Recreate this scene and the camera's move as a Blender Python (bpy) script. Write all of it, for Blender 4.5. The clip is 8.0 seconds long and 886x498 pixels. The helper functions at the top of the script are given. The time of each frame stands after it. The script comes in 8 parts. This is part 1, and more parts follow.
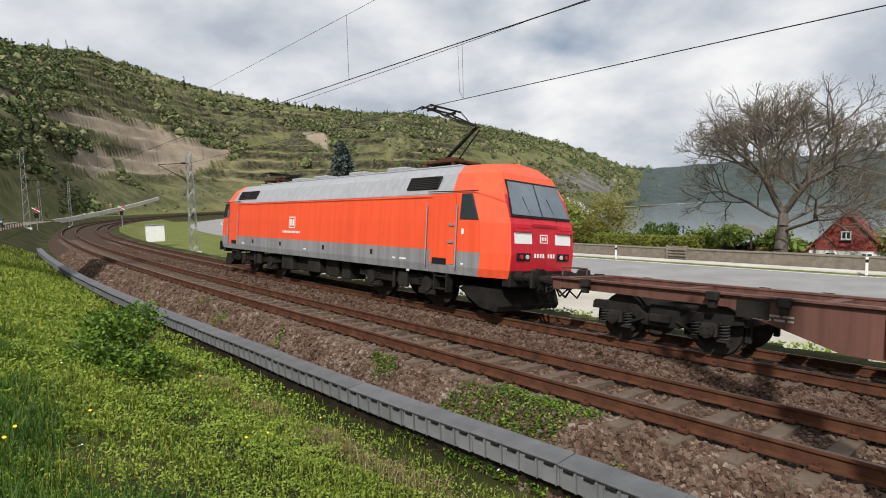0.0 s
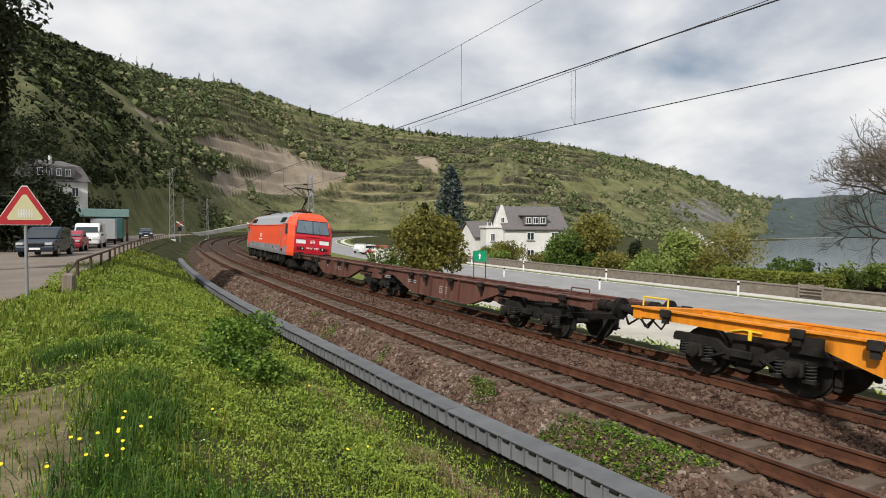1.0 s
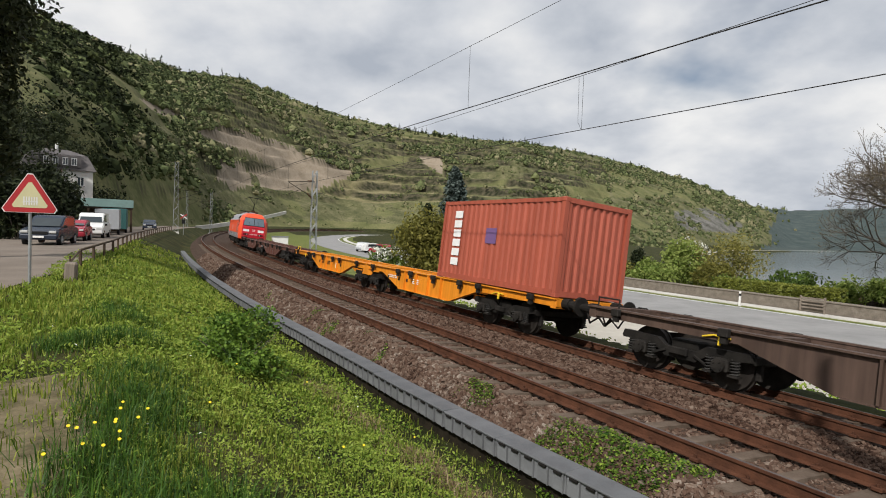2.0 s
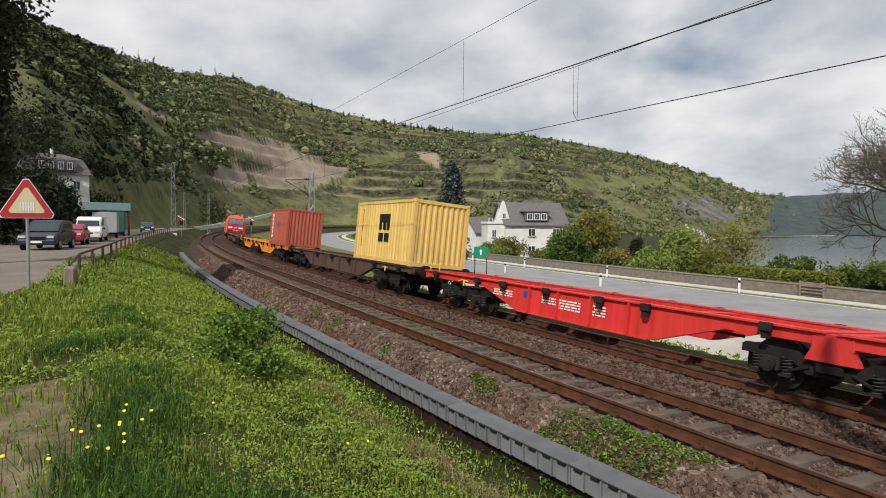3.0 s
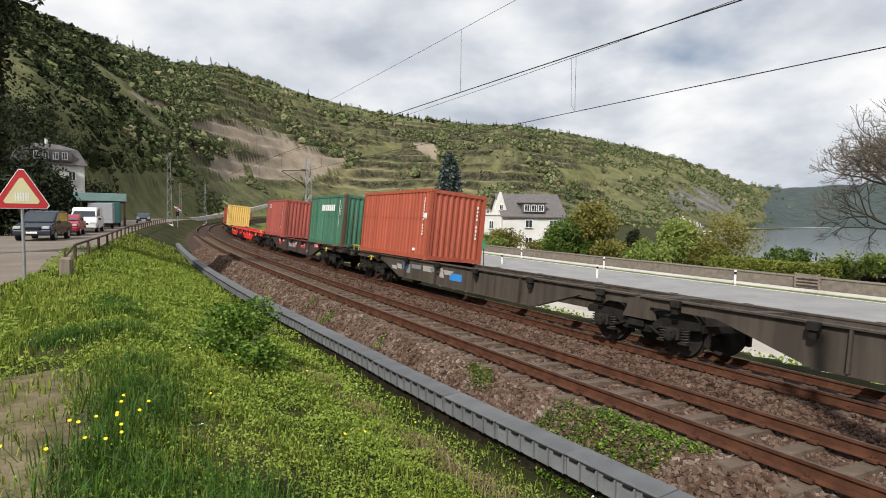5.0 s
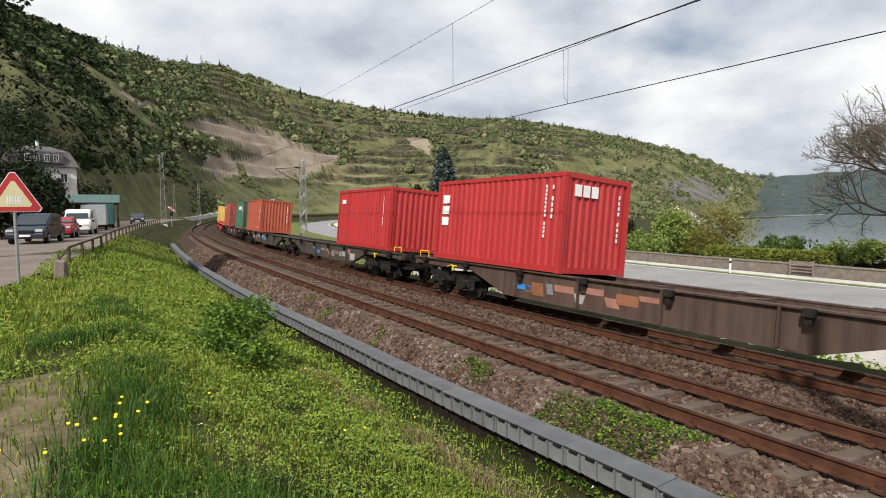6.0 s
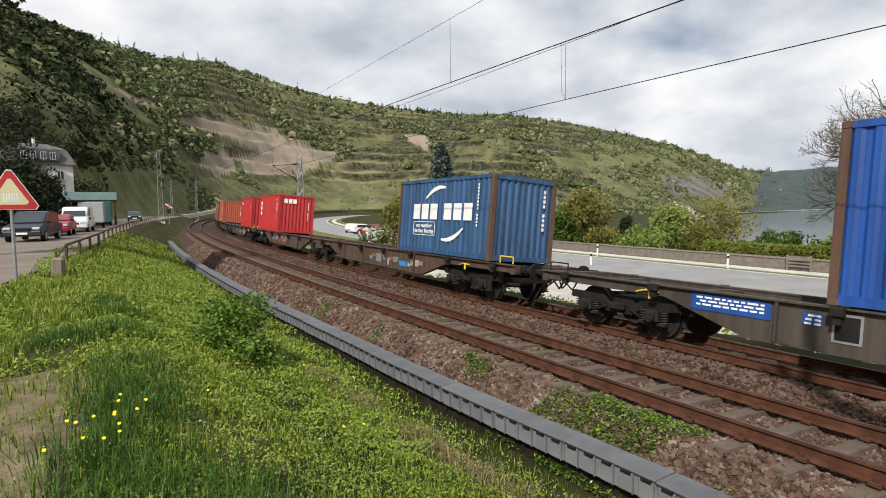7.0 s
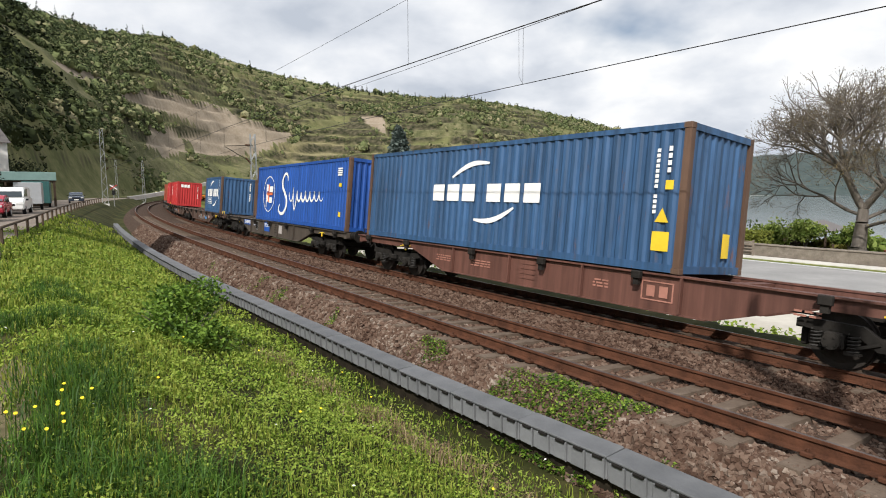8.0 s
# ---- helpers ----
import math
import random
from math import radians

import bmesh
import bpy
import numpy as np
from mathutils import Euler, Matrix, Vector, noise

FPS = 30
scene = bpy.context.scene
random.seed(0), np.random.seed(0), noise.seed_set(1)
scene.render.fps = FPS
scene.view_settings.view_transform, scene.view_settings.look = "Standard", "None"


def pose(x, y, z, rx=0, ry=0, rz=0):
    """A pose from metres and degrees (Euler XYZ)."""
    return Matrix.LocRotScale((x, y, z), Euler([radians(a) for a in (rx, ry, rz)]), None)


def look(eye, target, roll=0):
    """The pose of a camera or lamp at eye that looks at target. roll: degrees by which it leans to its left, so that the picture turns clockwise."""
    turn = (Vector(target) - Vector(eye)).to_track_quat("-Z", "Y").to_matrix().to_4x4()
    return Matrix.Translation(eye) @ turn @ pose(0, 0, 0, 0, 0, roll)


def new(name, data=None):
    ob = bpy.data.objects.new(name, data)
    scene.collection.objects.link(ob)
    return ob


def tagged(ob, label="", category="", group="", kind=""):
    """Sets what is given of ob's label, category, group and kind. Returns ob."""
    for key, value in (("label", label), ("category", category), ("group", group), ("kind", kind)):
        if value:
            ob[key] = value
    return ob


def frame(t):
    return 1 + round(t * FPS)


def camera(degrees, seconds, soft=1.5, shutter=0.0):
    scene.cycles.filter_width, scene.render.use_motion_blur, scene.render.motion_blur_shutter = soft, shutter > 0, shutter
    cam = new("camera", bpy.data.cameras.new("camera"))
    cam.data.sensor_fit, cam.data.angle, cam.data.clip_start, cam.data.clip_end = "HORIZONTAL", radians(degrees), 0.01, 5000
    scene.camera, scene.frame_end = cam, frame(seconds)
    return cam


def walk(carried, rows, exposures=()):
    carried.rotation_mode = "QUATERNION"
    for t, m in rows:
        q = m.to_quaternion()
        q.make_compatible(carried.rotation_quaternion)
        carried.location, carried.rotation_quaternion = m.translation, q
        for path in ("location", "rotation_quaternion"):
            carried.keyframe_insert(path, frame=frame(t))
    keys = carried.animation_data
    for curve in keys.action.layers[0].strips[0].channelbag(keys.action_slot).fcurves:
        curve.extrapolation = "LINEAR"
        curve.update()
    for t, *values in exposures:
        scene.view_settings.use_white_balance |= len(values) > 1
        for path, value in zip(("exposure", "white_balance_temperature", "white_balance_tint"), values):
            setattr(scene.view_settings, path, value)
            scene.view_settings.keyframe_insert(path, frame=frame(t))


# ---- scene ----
# ================= camera =================
cam = camera(76.7, 8.0, soft=1.0)
EYE = Vector((0.0, 0.0, 2.5))


def aim(yaw, pitch, roll):
    """Camera pose at the eye: yaw to the left, pitch up, roll clockwise, in degrees."""
    a, b = radians(yaw), radians(pitch)
    return look(EYE, EYE + Vector((-math.sin(a) * math.cos(b), math.cos(a) * math.cos(b), math.sin(b))), roll)


walk(cam, [(t, aim(y, p, r)) for t, y, p, r in (
    (0.0, -10.39, -4.77, -1.56), (0.1, -5.38, -4.49, -1.3), (0.2, -1.07, -4.11, -1.1), (0.3, 1.39, -3.6, -0.67),
    (0.4, 2.24, -3.62, -0.5), (0.5, 2.53, -3.60, -0.50), (1.0, 0.27, -2.16, 0.23), (1.5, -0.25, -1.97, 2.72),
    (1.7, 0.31, -1.92, 2.77), (2.8, 0.02, -2.68, 0.34), (3.0, 0.38, -2.61, 0.57), (3.5, 0.00, -3.30, 0.80),
    (4.0, 0.21, -3.74, 0.51), (4.5, 0.59, -3.54, 0.34), (5.0, 0.07, -3.50, 0.67), (6.5, -0.44, -4.32, -0.81),
    (7.0, -0.55, -4.41, -0.68), (7.5, -2.69, -4.77, -0.40), (8.0, -4.88, -6.11, -0.23))],
     exposures=((0.0, -0.20), (1.5, -0.28), (3.0, -0.34), (3.5, -0.27), (4.5, -0.10), (7.0, -0.10), (8.0, 0.04)))

# ================= world, sun, exposure =================
SUN_AZ, SUN_EL = math.atan2(-0.92, -0.40), radians(44)      # direction towards the sun
TO_SUN = Vector((math.cos(SUN_AZ) * math.cos(SUN_EL), math.sin(SUN_AZ) * math.cos(SUN_EL), math.sin(SUN_EL)))


def make_world():
    w = bpy.data.worlds.new("sky")
    scene.world = w
    w.use_nodes = True
    nt = w.node_tree
    nt.nodes.clear()
    N, L = nt.nodes.new, nt.links.new
    out, bg = N("ShaderNodeOutputWorld"), N("ShaderNodeBackground")
    sky = N("ShaderNodeTexSky")
    sky.sky_type, sky.sun_disc = "NISHITA", False
    sky.sun_elevation, sky.sun_rotation = SUN_EL, math.pi / 2 - SUN_AZ
    tc = N("ShaderNodeTexCoord")
    # clouds: noise on a flat layer high above (direction divided by its height)
    sep = N("ShaderNodeSeparateXYZ")
    L(tc.outputs["Generated"], sep.inputs[0])
    up = N("ShaderNodeMath"); up.operation = "MAXIMUM"; up.inputs[1].default_value = 0.0
    L(sep.outputs["Z"], up.inputs[0])
    add = N("ShaderNodeMath"); add.operation = "ADD"; add.inputs[1].default_value = 0.42
    L(up.outputs[0], add.inputs[0])
    div = N("ShaderNodeVectorMath"); div.operation = "DIVIDE"
    com = N("ShaderNodeCombineXYZ")
    for i in range(3):
        L(add.outputs[0], com.inputs[i])
    L(tc.outputs["Generated"], div.inputs[0]); L(com.outputs[0], div.inputs[1])
    n1 = N("ShaderNodeTexNoise"); n1.inputs["Scale"].default_value = 2.3; n1.inputs["Detail"].default_value = 9; n1.inputs["Roughness"].default_value = 0.5; n1.inputs["Distortion"].default_value = 0.1
    n2 = N("ShaderNodeTexNoise"); n2.inputs["Scale"].default_value = 1.1; n2.inputs["Detail"].default_value = 6; n2.inputs["Roughness"].default_value = 0.5
    L(div.outputs[0], n1.inputs["Vector"])
    shift = N("ShaderNodeVectorMath"); shift.operation = "ADD"; shift.inputs[1].default_value = (6.1, 2.9, 2.2)
    L(div.outputs[0], shift.inputs[0]); L(shift.outputs[0], n2.inputs["Vector"])
    cover = N("ShaderNodeValToRGB")
    cover.color_ramp.elements[0].position, cover.color_ramp.elements[1].position = 0.25, 0.38
    L(n2.outputs["Fac"], cover.inputs[0])
    shade = N("ShaderNodeValToRGB")
    e = shade.color_ramp.elements
    e[0].position, e[0].color = 0.36, (6.4, 7.0, 8.0, 1)
    e[1].position, e[1].color = 0.64, (12.8, 12.8, 12.8, 1)
    m = shade.color_ramp.elements.new(0.49); m.color = (9.3, 9.7, 10.4, 1)
    L(n1.outputs["Fac"], shade.inputs[0])
    mix = N("ShaderNodeMix"); mix.data_type = "RGBA"
    L(cover.outputs[0], mix.inputs["Factor"]); L(sky.outputs[0], mix.inputs[6]); L(shade.outputs[0], mix.inputs[7])
    L(mix.outputs[2], bg.inputs[0])
    bg.inputs[1].default_value = 0.083
    L(bg.outputs[0], out.inputs[0])


make_world()
sun = new("sun", bpy.data.lights.new("sun", "SUN"))
sun.data.energy, sun.data.angle, sun.data.color = 5.0, radians(0.6), (1.0, 0.965, 0.92)
sun.matrix_world = look(TO_SUN * 50, (0, 0, 0))
scene.view_settings.exposure = -0.24

# ================= materials =================


def material(name, stops, scale=4.0, rough=0.8, metal=0.0, bump=0.0, bump_scale=40.0, fine=0.25, random_amount=0.0, detail=6.0, stretch=(1, 1, 1), spec=0.4, coords="Object", thin=0.0):
    """Base colours blended by two sizes of noise, with fine relief."""
    mt = bpy.data.materials.new(name)
    mt.use_nodes = True
    nt = mt.node_tree
    N, L = nt.nodes.new, nt.links.new
    b = nt.nodes["Principled BSDF"]
    b.inputs["Roughness"].default_value, b.inputs["Metallic"].default_value = rough, metal
    b.inputs["Specular IOR Level"].default_value = spec
    tc, mp = N("ShaderNodeTexCoord"), N("ShaderNodeMapping")
    mp.inputs["Scale"].default_value = stretch
    L(tc.outputs[coords], mp.inputs[0])
    n1, n2 = N("ShaderNodeTexNoise"), N("ShaderNodeTexNoise")
    n1.inputs["Scale"].default_value, n1.inputs["Detail"].default_value = scale, detail
    n2.inputs["Scale"].default_value, n2.inputs["Detail"].default_value = scale * 9, 4
    L(mp.outputs[0], n1.inputs[0]); L(mp.outputs[0], n2.inputs[0])
    mx = N("ShaderNodeMix"); mx.inputs["Factor"].default_value = fine
    L(n1.outputs["Fac"], mx.inputs[2]); L(n2.outputs["Fac"], mx.inputs[3])
    fac = mx.outputs[0]
    if random_amount:
        oi, ma = N("ShaderNodeObjectInfo"), N("ShaderNodeMath")
        geo = N("ShaderNodeNewGeometry")
        ad = N("ShaderNodeMath"); ad.operation = "ADD"
        L(oi.outputs["Random"], ad.inputs[0]); L(geo.outputs["Random Per Island"], ad.inputs[1])
        sb = N("ShaderNodeMath"); sb.operation = "SUBTRACT"; sb.inputs[1].default_value = 1.0
        L(ad.outputs[0], sb.inputs[0])
        ma.operation = "MULTIPLY_ADD"; ma.inputs[1].default_value = random_amount
        L(sb.outputs[0], ma.inputs[0]); L(fac, ma.inputs[2])
        fac = ma.outputs[0]
    ramp = N("ShaderNodeValToRGB")
    el = ramp.color_ramp.elements
    while len(el) < len(stops):
        el.new(0.5)
    for e, (pos, col) in zip(el, stops):
        e.position, e.color = pos, (*col, 1)
    L(fac, ramp.inputs[0]); L(ramp.outputs[0], b.inputs["Base Color"])
    if bump:
        n3, bp = N("ShaderNodeTexNoise"), N("ShaderNodeBump")
        n3.inputs["Scale"].default_value, n3.inputs["Detail"].default_value = bump_scale, 5
        L(mp.outputs[0], n3.inputs[0]); L(n3.outputs["Fac"], bp.inputs["Height"])
        bp.inputs["Strength"].default_value, bp.inputs["Distance"].default_value = bump, 0.02
        L(bp.outputs[0], b.inputs["Normal"])
    if thin:
        tr, ms = N("ShaderNodeBsdfTranslucent"), N("ShaderNodeMixShader")
        ms.inputs[0].default_value = thin
        L(ramp.outputs[0], tr.inputs[0])
        L(b.outputs[0], ms.inputs[1]); L(tr.outputs[0], ms.inputs[2])
        L(ms.outputs[0], nt.nodes["Material Output"].inputs["Surface"])
    return mt


def shades(c, k=0.22, lo=0.3, hi=0.7):
    """Colour stops from a darker to a lighter tone of c."""
    return [(lo, tuple(x * (1 - k) for x in c)), (hi, tuple(min(1, x * (1 + k)) for x in c))]


def painted(name, c, rust=0.0, rough=0.5, dirt=0.25):
    """Weathered paint: broad fading, streaks running down, spots of rust."""
    mt = material(name, shades(c, dirt), scale=0.9, rough=rough, bump=0.05, bump_scale=60, fine=0.3, stretch=(1, 1, 0.35))
    nt = mt.node_tree
    N, L = nt.nodes.new, nt.links.new
    b = nt.nodes["Principled BSDF"]
    base = b.inputs["Base Color"].links[0].from_socket
    tc, mp, n, r, mx = N("ShaderNodeTexCoord"), N("ShaderNodeMapping"), N("ShaderNodeTexNoise"), N("ShaderNodeValToRGB"), N("ShaderNodeMix")
    mp.inputs["Scale"].default_value = (6.5, 6.5, 0.28)
    n.inputs["Scale"].default_value, n.inputs["Detail"].default_value = 1.0, 6
    k = 1 - 1.3 * dirt
    r.color_ramp.elements[0].position, r.color_ramp.elements[0].color = 0.34, (k, k * 0.97, k * 0.94, 1)
    r.color_ramp.elements[1].position, r.color_ramp.elements[1].color = 0.62, (1.06, 1.06, 1.06, 1)
    mx.data_type, mx.blend_type = "RGBA", "MULTIPLY"
    mx.inputs["Factor"].default_value = 1.0
    L(tc.outputs["Object"], mp.inputs[0]); L(mp.outputs[0], n.inputs[0]); L(n.outputs["Fac"], r.inputs[0])
    L(base, mx.inputs[6]); L(r.outputs[0], mx.inputs[7]); L(mx.outputs[2], b.inputs["Base Color"])
    if rust:
        nt = mt.node_tree
        N, L = nt.nodes.new, nt.links.new
        b = nt.nodes["Principled BSDF"]
        old = b.inputs["Base Color"].links[0].from_socket
        tc, mp, n = N("ShaderNodeTexCoord"), N("ShaderNodeMapping"), N("ShaderNodeTexNoise")
        mp.inputs["Scale"].default_value = (2.2, 2.2, 0.5)
        n.inputs["Scale"].default_value, n.inputs["Detail"].default_value, n.inputs["Roughness"].default_value = 1.6, 9, 0.68
        L(tc.outputs["Object"], mp.inputs[0]); L(mp.outputs[0], n.inputs[0])
        r = N("ShaderNodeValToRGB")
        r.color_ramp.elements[0].position, r.color_ramp.elements[1].position = 0.74 - rust * 0.3, 0.80 - rust * 0.2
        L(n.outputs["Fac"], r.inputs[0])
        mx = N("ShaderNodeMix"); mx.data_type = "RGBA"
        L(r.outputs[0], mx.inputs["Factor"]); L(old, mx.inputs[6])
        mx.inputs[7].default_value = (0.13, 0.055, 0.028, 1)
        L(mx.outputs[2], b.inputs["Base Color"])
    return mt


M = {}
M["grass_soil"] = material("grass_soil", [(0.33, (0.016, 0.019, 0.006)), (0.5, (0.034, 0.038, 0.011)), (0.62, (0.065, 0.06, 0.022)), (0.78, (0.15, 0.115, 0.055))], scale=0.55, rough=0.95, bump=0.6, bump_scale=25, spec=0.12)
M["earth"] = material("earth", [(0.3, (0.07, 0.062, 0.03)), (0.5, (0.14, 0.115, 0.065)), (0.7, (0.24, 0.19, 0.12))], scale=3.0, rough=0.95, bump=0.5, bump_scale=30, spec=0.12)
M["blade"] = material("grass_blade", [(0.2, (0.045, 0.09, 0.009)), (0.5, (0.138, 0.202, 0.021)), (0.8, (0.30, 0.325, 0.062))], scale=0.8, rough=0.55, random_amount=0.6, thin=0.35, spec=0.15)
M["herb"] = material("herb_leaf", [(0.2, (0.03, 0.07, 0.008)), (0.5, (0.127, 0.212, 0.023)), (0.8, (0.285, 0.36, 0.06))], scale=0.6, rough=0.5, random_amount=0.7, thin=0.32, spec=0.15)
M["petal_yellow"] = material("petal_yellow", shades((0.8, 0.6, 0.02), 0.1), rough=0.6)
M["petal_white"] = material("petal_white", shades((0.78, 0.78, 0.72), 0.1), rough=0.6)
M["ballast"] = material("ballast", [(0.25, (0.018, 0.011, 0.008)), (0.5, (0.055, 0.036, 0.026)), (0.8, (0.13, 0.095, 0.075))], scale=9, rough=0.95, bump=0.9, bump_scale=18, fine=0.6, spec=0.12)
M["stone"] = material("ballast_stone", [(0.1, (0.035, 0.019, 0.013)), (0.45, (0.098, 0.06, 0.043)), (0.75, (0.145, 0.10, 0.075)), (0.97, (0.27, 0.225, 0.185))], scale=2.0, rough=0.95, bump=0.3, bump_scale=60, random_amount=0.6, spec=0.12)
M["rail_rust"] = material("rail_rust", [(0.3, (0.04, 0.018, 0.011)), (0.7, (0.115, 0.048, 0.027))], scale=5, rough=0.85, bump=0.3, bump_scale=60, spec=0.12)
M["rail_top"] = material("rail_top", [(0.3, (0.10, 0.075, 0.065)), (0.7, (0.2, 0.16, 0.14))], scale=3, rough=0.42, metal=0.7)
M["sleeper"] = material("sleeper", [(0.3, (0.075, 0.053, 0.038)), (0.7, (0.17, 0.13, 0.1))], scale=3, rough=0.95, bump=0.4, bump_scale=40, spec=0.12)
M["trough"] = material("trough_plastic", [(0.3, (0.115, 0.118, 0.122)), (0.7, (0.185, 0.19, 0.195))], scale=3, rough=0.75, bump=0.15, bump_scale=60, random_amount=0.15)
M["dark"] = material("dark_underframe", [(0.3, (0.006, 0.0055, 0.005)), (0.7, (0.024, 0.021, 0.018))], scale=4, rough=0.8, bump=0.2, spec=0.15)
M["steel_grime"] = material("grimy_steel", [(0.3, (0.009, 0.008, 0.007)), (0.7, (0.032, 0.028, 0.024))], scale=4, rough=0.7, bump=0.2, spec=0.15)
M["asphalt"] = material("asphalt_pale", [(0.3, (0.20, 0.197, 0.193)), (0.7, (0.30, 0.293, 0.285))], scale=0.5, rough=0.9, bump=0.2, bump_scale=80)
M["concrete"] = material("concrete_pale", [(0.3, (0.44, 0.42, 0.38)), (0.7, (0.62, 0.60, 0.55))], scale=0.5, rough=0.9, bump=0.2, bump_scale=60)
M["yard"] = material("yard_concrete", [(0.3, (0.34, 0.31, 0.26)), (0.7, (0.50, 0.47, 0.41))], scale=0.5, rough=0.9, bump=0.2, bump_scale=60)
M["tan_road"] = material("tan_road", [(0.3, (0.14, 0.112, 0.088)), (0.7, (0.215, 0.177, 0.143))], scale=0.6, rough=0.9, bump=0.15, bump_scale=80)
M["line_white"] = material("road_line", shades((0.75, 0.75, 0.73), 0.1), scale=3, rough=0.8)
M["wire"] = material("catenary_wire", shades((0.03, 0.028, 0.026), 0.2), rough=0.6, metal=0.3)
M["galv"] = material("galvanised", shades((0.30, 0.31, 0.31), 0.2), scale=4, rough=0.55, metal=0.5, bump=0.1)

# ================= alignment of the two tracks =================
P0, HEAD, K1, K2 = Vector((1.2393, 11.060)), radians(121.4615), 1 / 588.37, 4.65e-6
CANT = radians(5.7)
NEAR_Z, FAR_Z = -0.042, -0.415          # height of the centreline between the rails
_S = np.linspace(-300, 360, 6601)
_HD = HEAD - (K1 * _S + K2 * _S * np.abs(_S) / 2 * (_S > 0))
_X = np.cumsum(np.cos(_HD)) * 0.1
_Y = np.cumsum(np.sin(_HD)) * 0.1
_I0 = int(np.argmin(np.abs(_S)))
_X += P0.x - _X[_I0]
_Y += P0.y - _Y[_I0]


def on_line(s, lat=0.0, z=0.0):
    """A point at arc length s, lat metres to the left of the near track's centreline."""
    h = float(np.interp(s, _S, _HD))
    return Vector((float(np.interp(s, _S, _X)) - lat * math.sin(h), float(np.interp(s, _S, _Y)) + lat * math.cos(h), z))


def heading(s):
    return float(np.interp(s, _S, _HD))


def far_point(s, lat=0.0, h=0.0):
    """A point of the far track: lat to the left of its centreline and h above its canted rail plane."""
    return on_line(s, -4.0 + lat * math.cos(CANT) - h * math.sin(CANT), FAR_Z + lat * math.sin(CANT) + h * math.cos(CANT))


def near_point(s, lat=0.0, h=0.0):
    return on_line(s, lat * math.cos(CANT) - h * math.sin(CANT), NEAR_Z + lat * math.sin(CANT) + h * math.cos(CANT))


# ================= mesh helpers =================


def mesh_of(name, bm, mats, smooth=False):
    me = bpy.data.meshes.new(name)
    bm.to_mesh(me)
    bm.free()
    for m in (mats if isinstance(mats, (list, tuple)) else [mats]):
        me.materials.append(m)
    if smooth:
        me.polygons.foreach_set("use_smooth", [True] * len(me.polygons))
    return me


def part(name, bm, mat, parent=None, label="", smooth=False):
    ob = new(name, mesh_of(name, bm, mat, smooth) if isinstance(bm, bmesh.types.BMesh) else bm)
    if parent:
        ob.parent = parent
    if label:
        ob["label"] = label
    return ob


def quick(name, verts, faces, mats, index=None, smooth=False):
    me = bpy.data.meshes.new(name)
    me.from_pydata([tuple(v) for v in verts], [], faces)
    for m in (mats if isinstance(mats, (list, tuple)) else [mats]):
        me.materials.append(m)
    if index is not None:
        me.polygons.foreach_set("material_index", index)
    me.polygons.foreach_set("use_smooth", [smooth] * len(me.polygons))
    me.update()
    return me


def box(bm, x0, x1, y0, y1, z0, z1, bevel=0.0):
    """A box by its limits, with chamfered edges if asked."""
    r = bmesh.ops.create_cube(bm, size=1.0, matrix=Matrix.Translation(((x0 + x1) / 2, (y0 + y1) / 2, (z0 + z1) / 2)) @ Matrix.Diagonal((abs(x1 - x0), abs(y1 - y0), abs(z1 - z0), 1)))
    if bevel:
        es = list({e for v in r["verts"] for e in v.link_edges})
        bmesh.ops.bevel(bm, geom=es, offset=bevel, segments=1, affect="EDGES")
    return bm


def tube(bm, a, b, r, r2=None, n=8):
    """A closed round bar from a to b."""
    a, b = Vector(a), Vector(b)
    d = b - a
    m = Matrix.Translation((a + b) / 2) @ d.to_track_quat("Z", "Y").to_matrix().to_4x4()
    bmesh.ops.create_cone(bm, cap_ends=True, segments=n, radius1=r, radius2=r if r2 is None else r2, depth=d.length, matrix=m)
    return bm


def prism(bm, outline, y0, y1):
    """An outline in x and z pushed from y0 to y1."""
    a = [bm.verts.new((x, y0, z)) for x, z in outline]
    b = [bm.verts.new((x, y1, z)) for x, z in outline]
    n = len(outline)
    bm.faces.new(a)
    bm.faces.new(b[::-1])
    for i in range(n):
        bm.faces.new((a[i], b[i], b[(i + 1) % n], a[(i + 1) % n]))
    bmesh.ops.recalc_face_normals(bm, faces=bm.faces)
    return bm


def strip(name, s0, s1, section, mat, place=None, step=1.0, closed=False, smooth=False):
    """A cross-section of (lat, z) swept along the line."""
    place = place or on_line
    ss = np.arange(s0, s1 + step / 2, step)
    k = len(section)
    verts = [place(s, la, z) for s in ss for la, z in section]
    faces = []
    for i in range(len(ss) - 1):
        for j in range(k if closed else k - 1):
            a, b = i * k + j, i * k + (j + 1) % k
            faces.append((a, b, b + k, a + k))
    return quick(name, verts, faces, mat, smooth=smooth)


def empty(name, label, category, group="", kind=""):
    return tagged(new(name), label, category, group, kind)


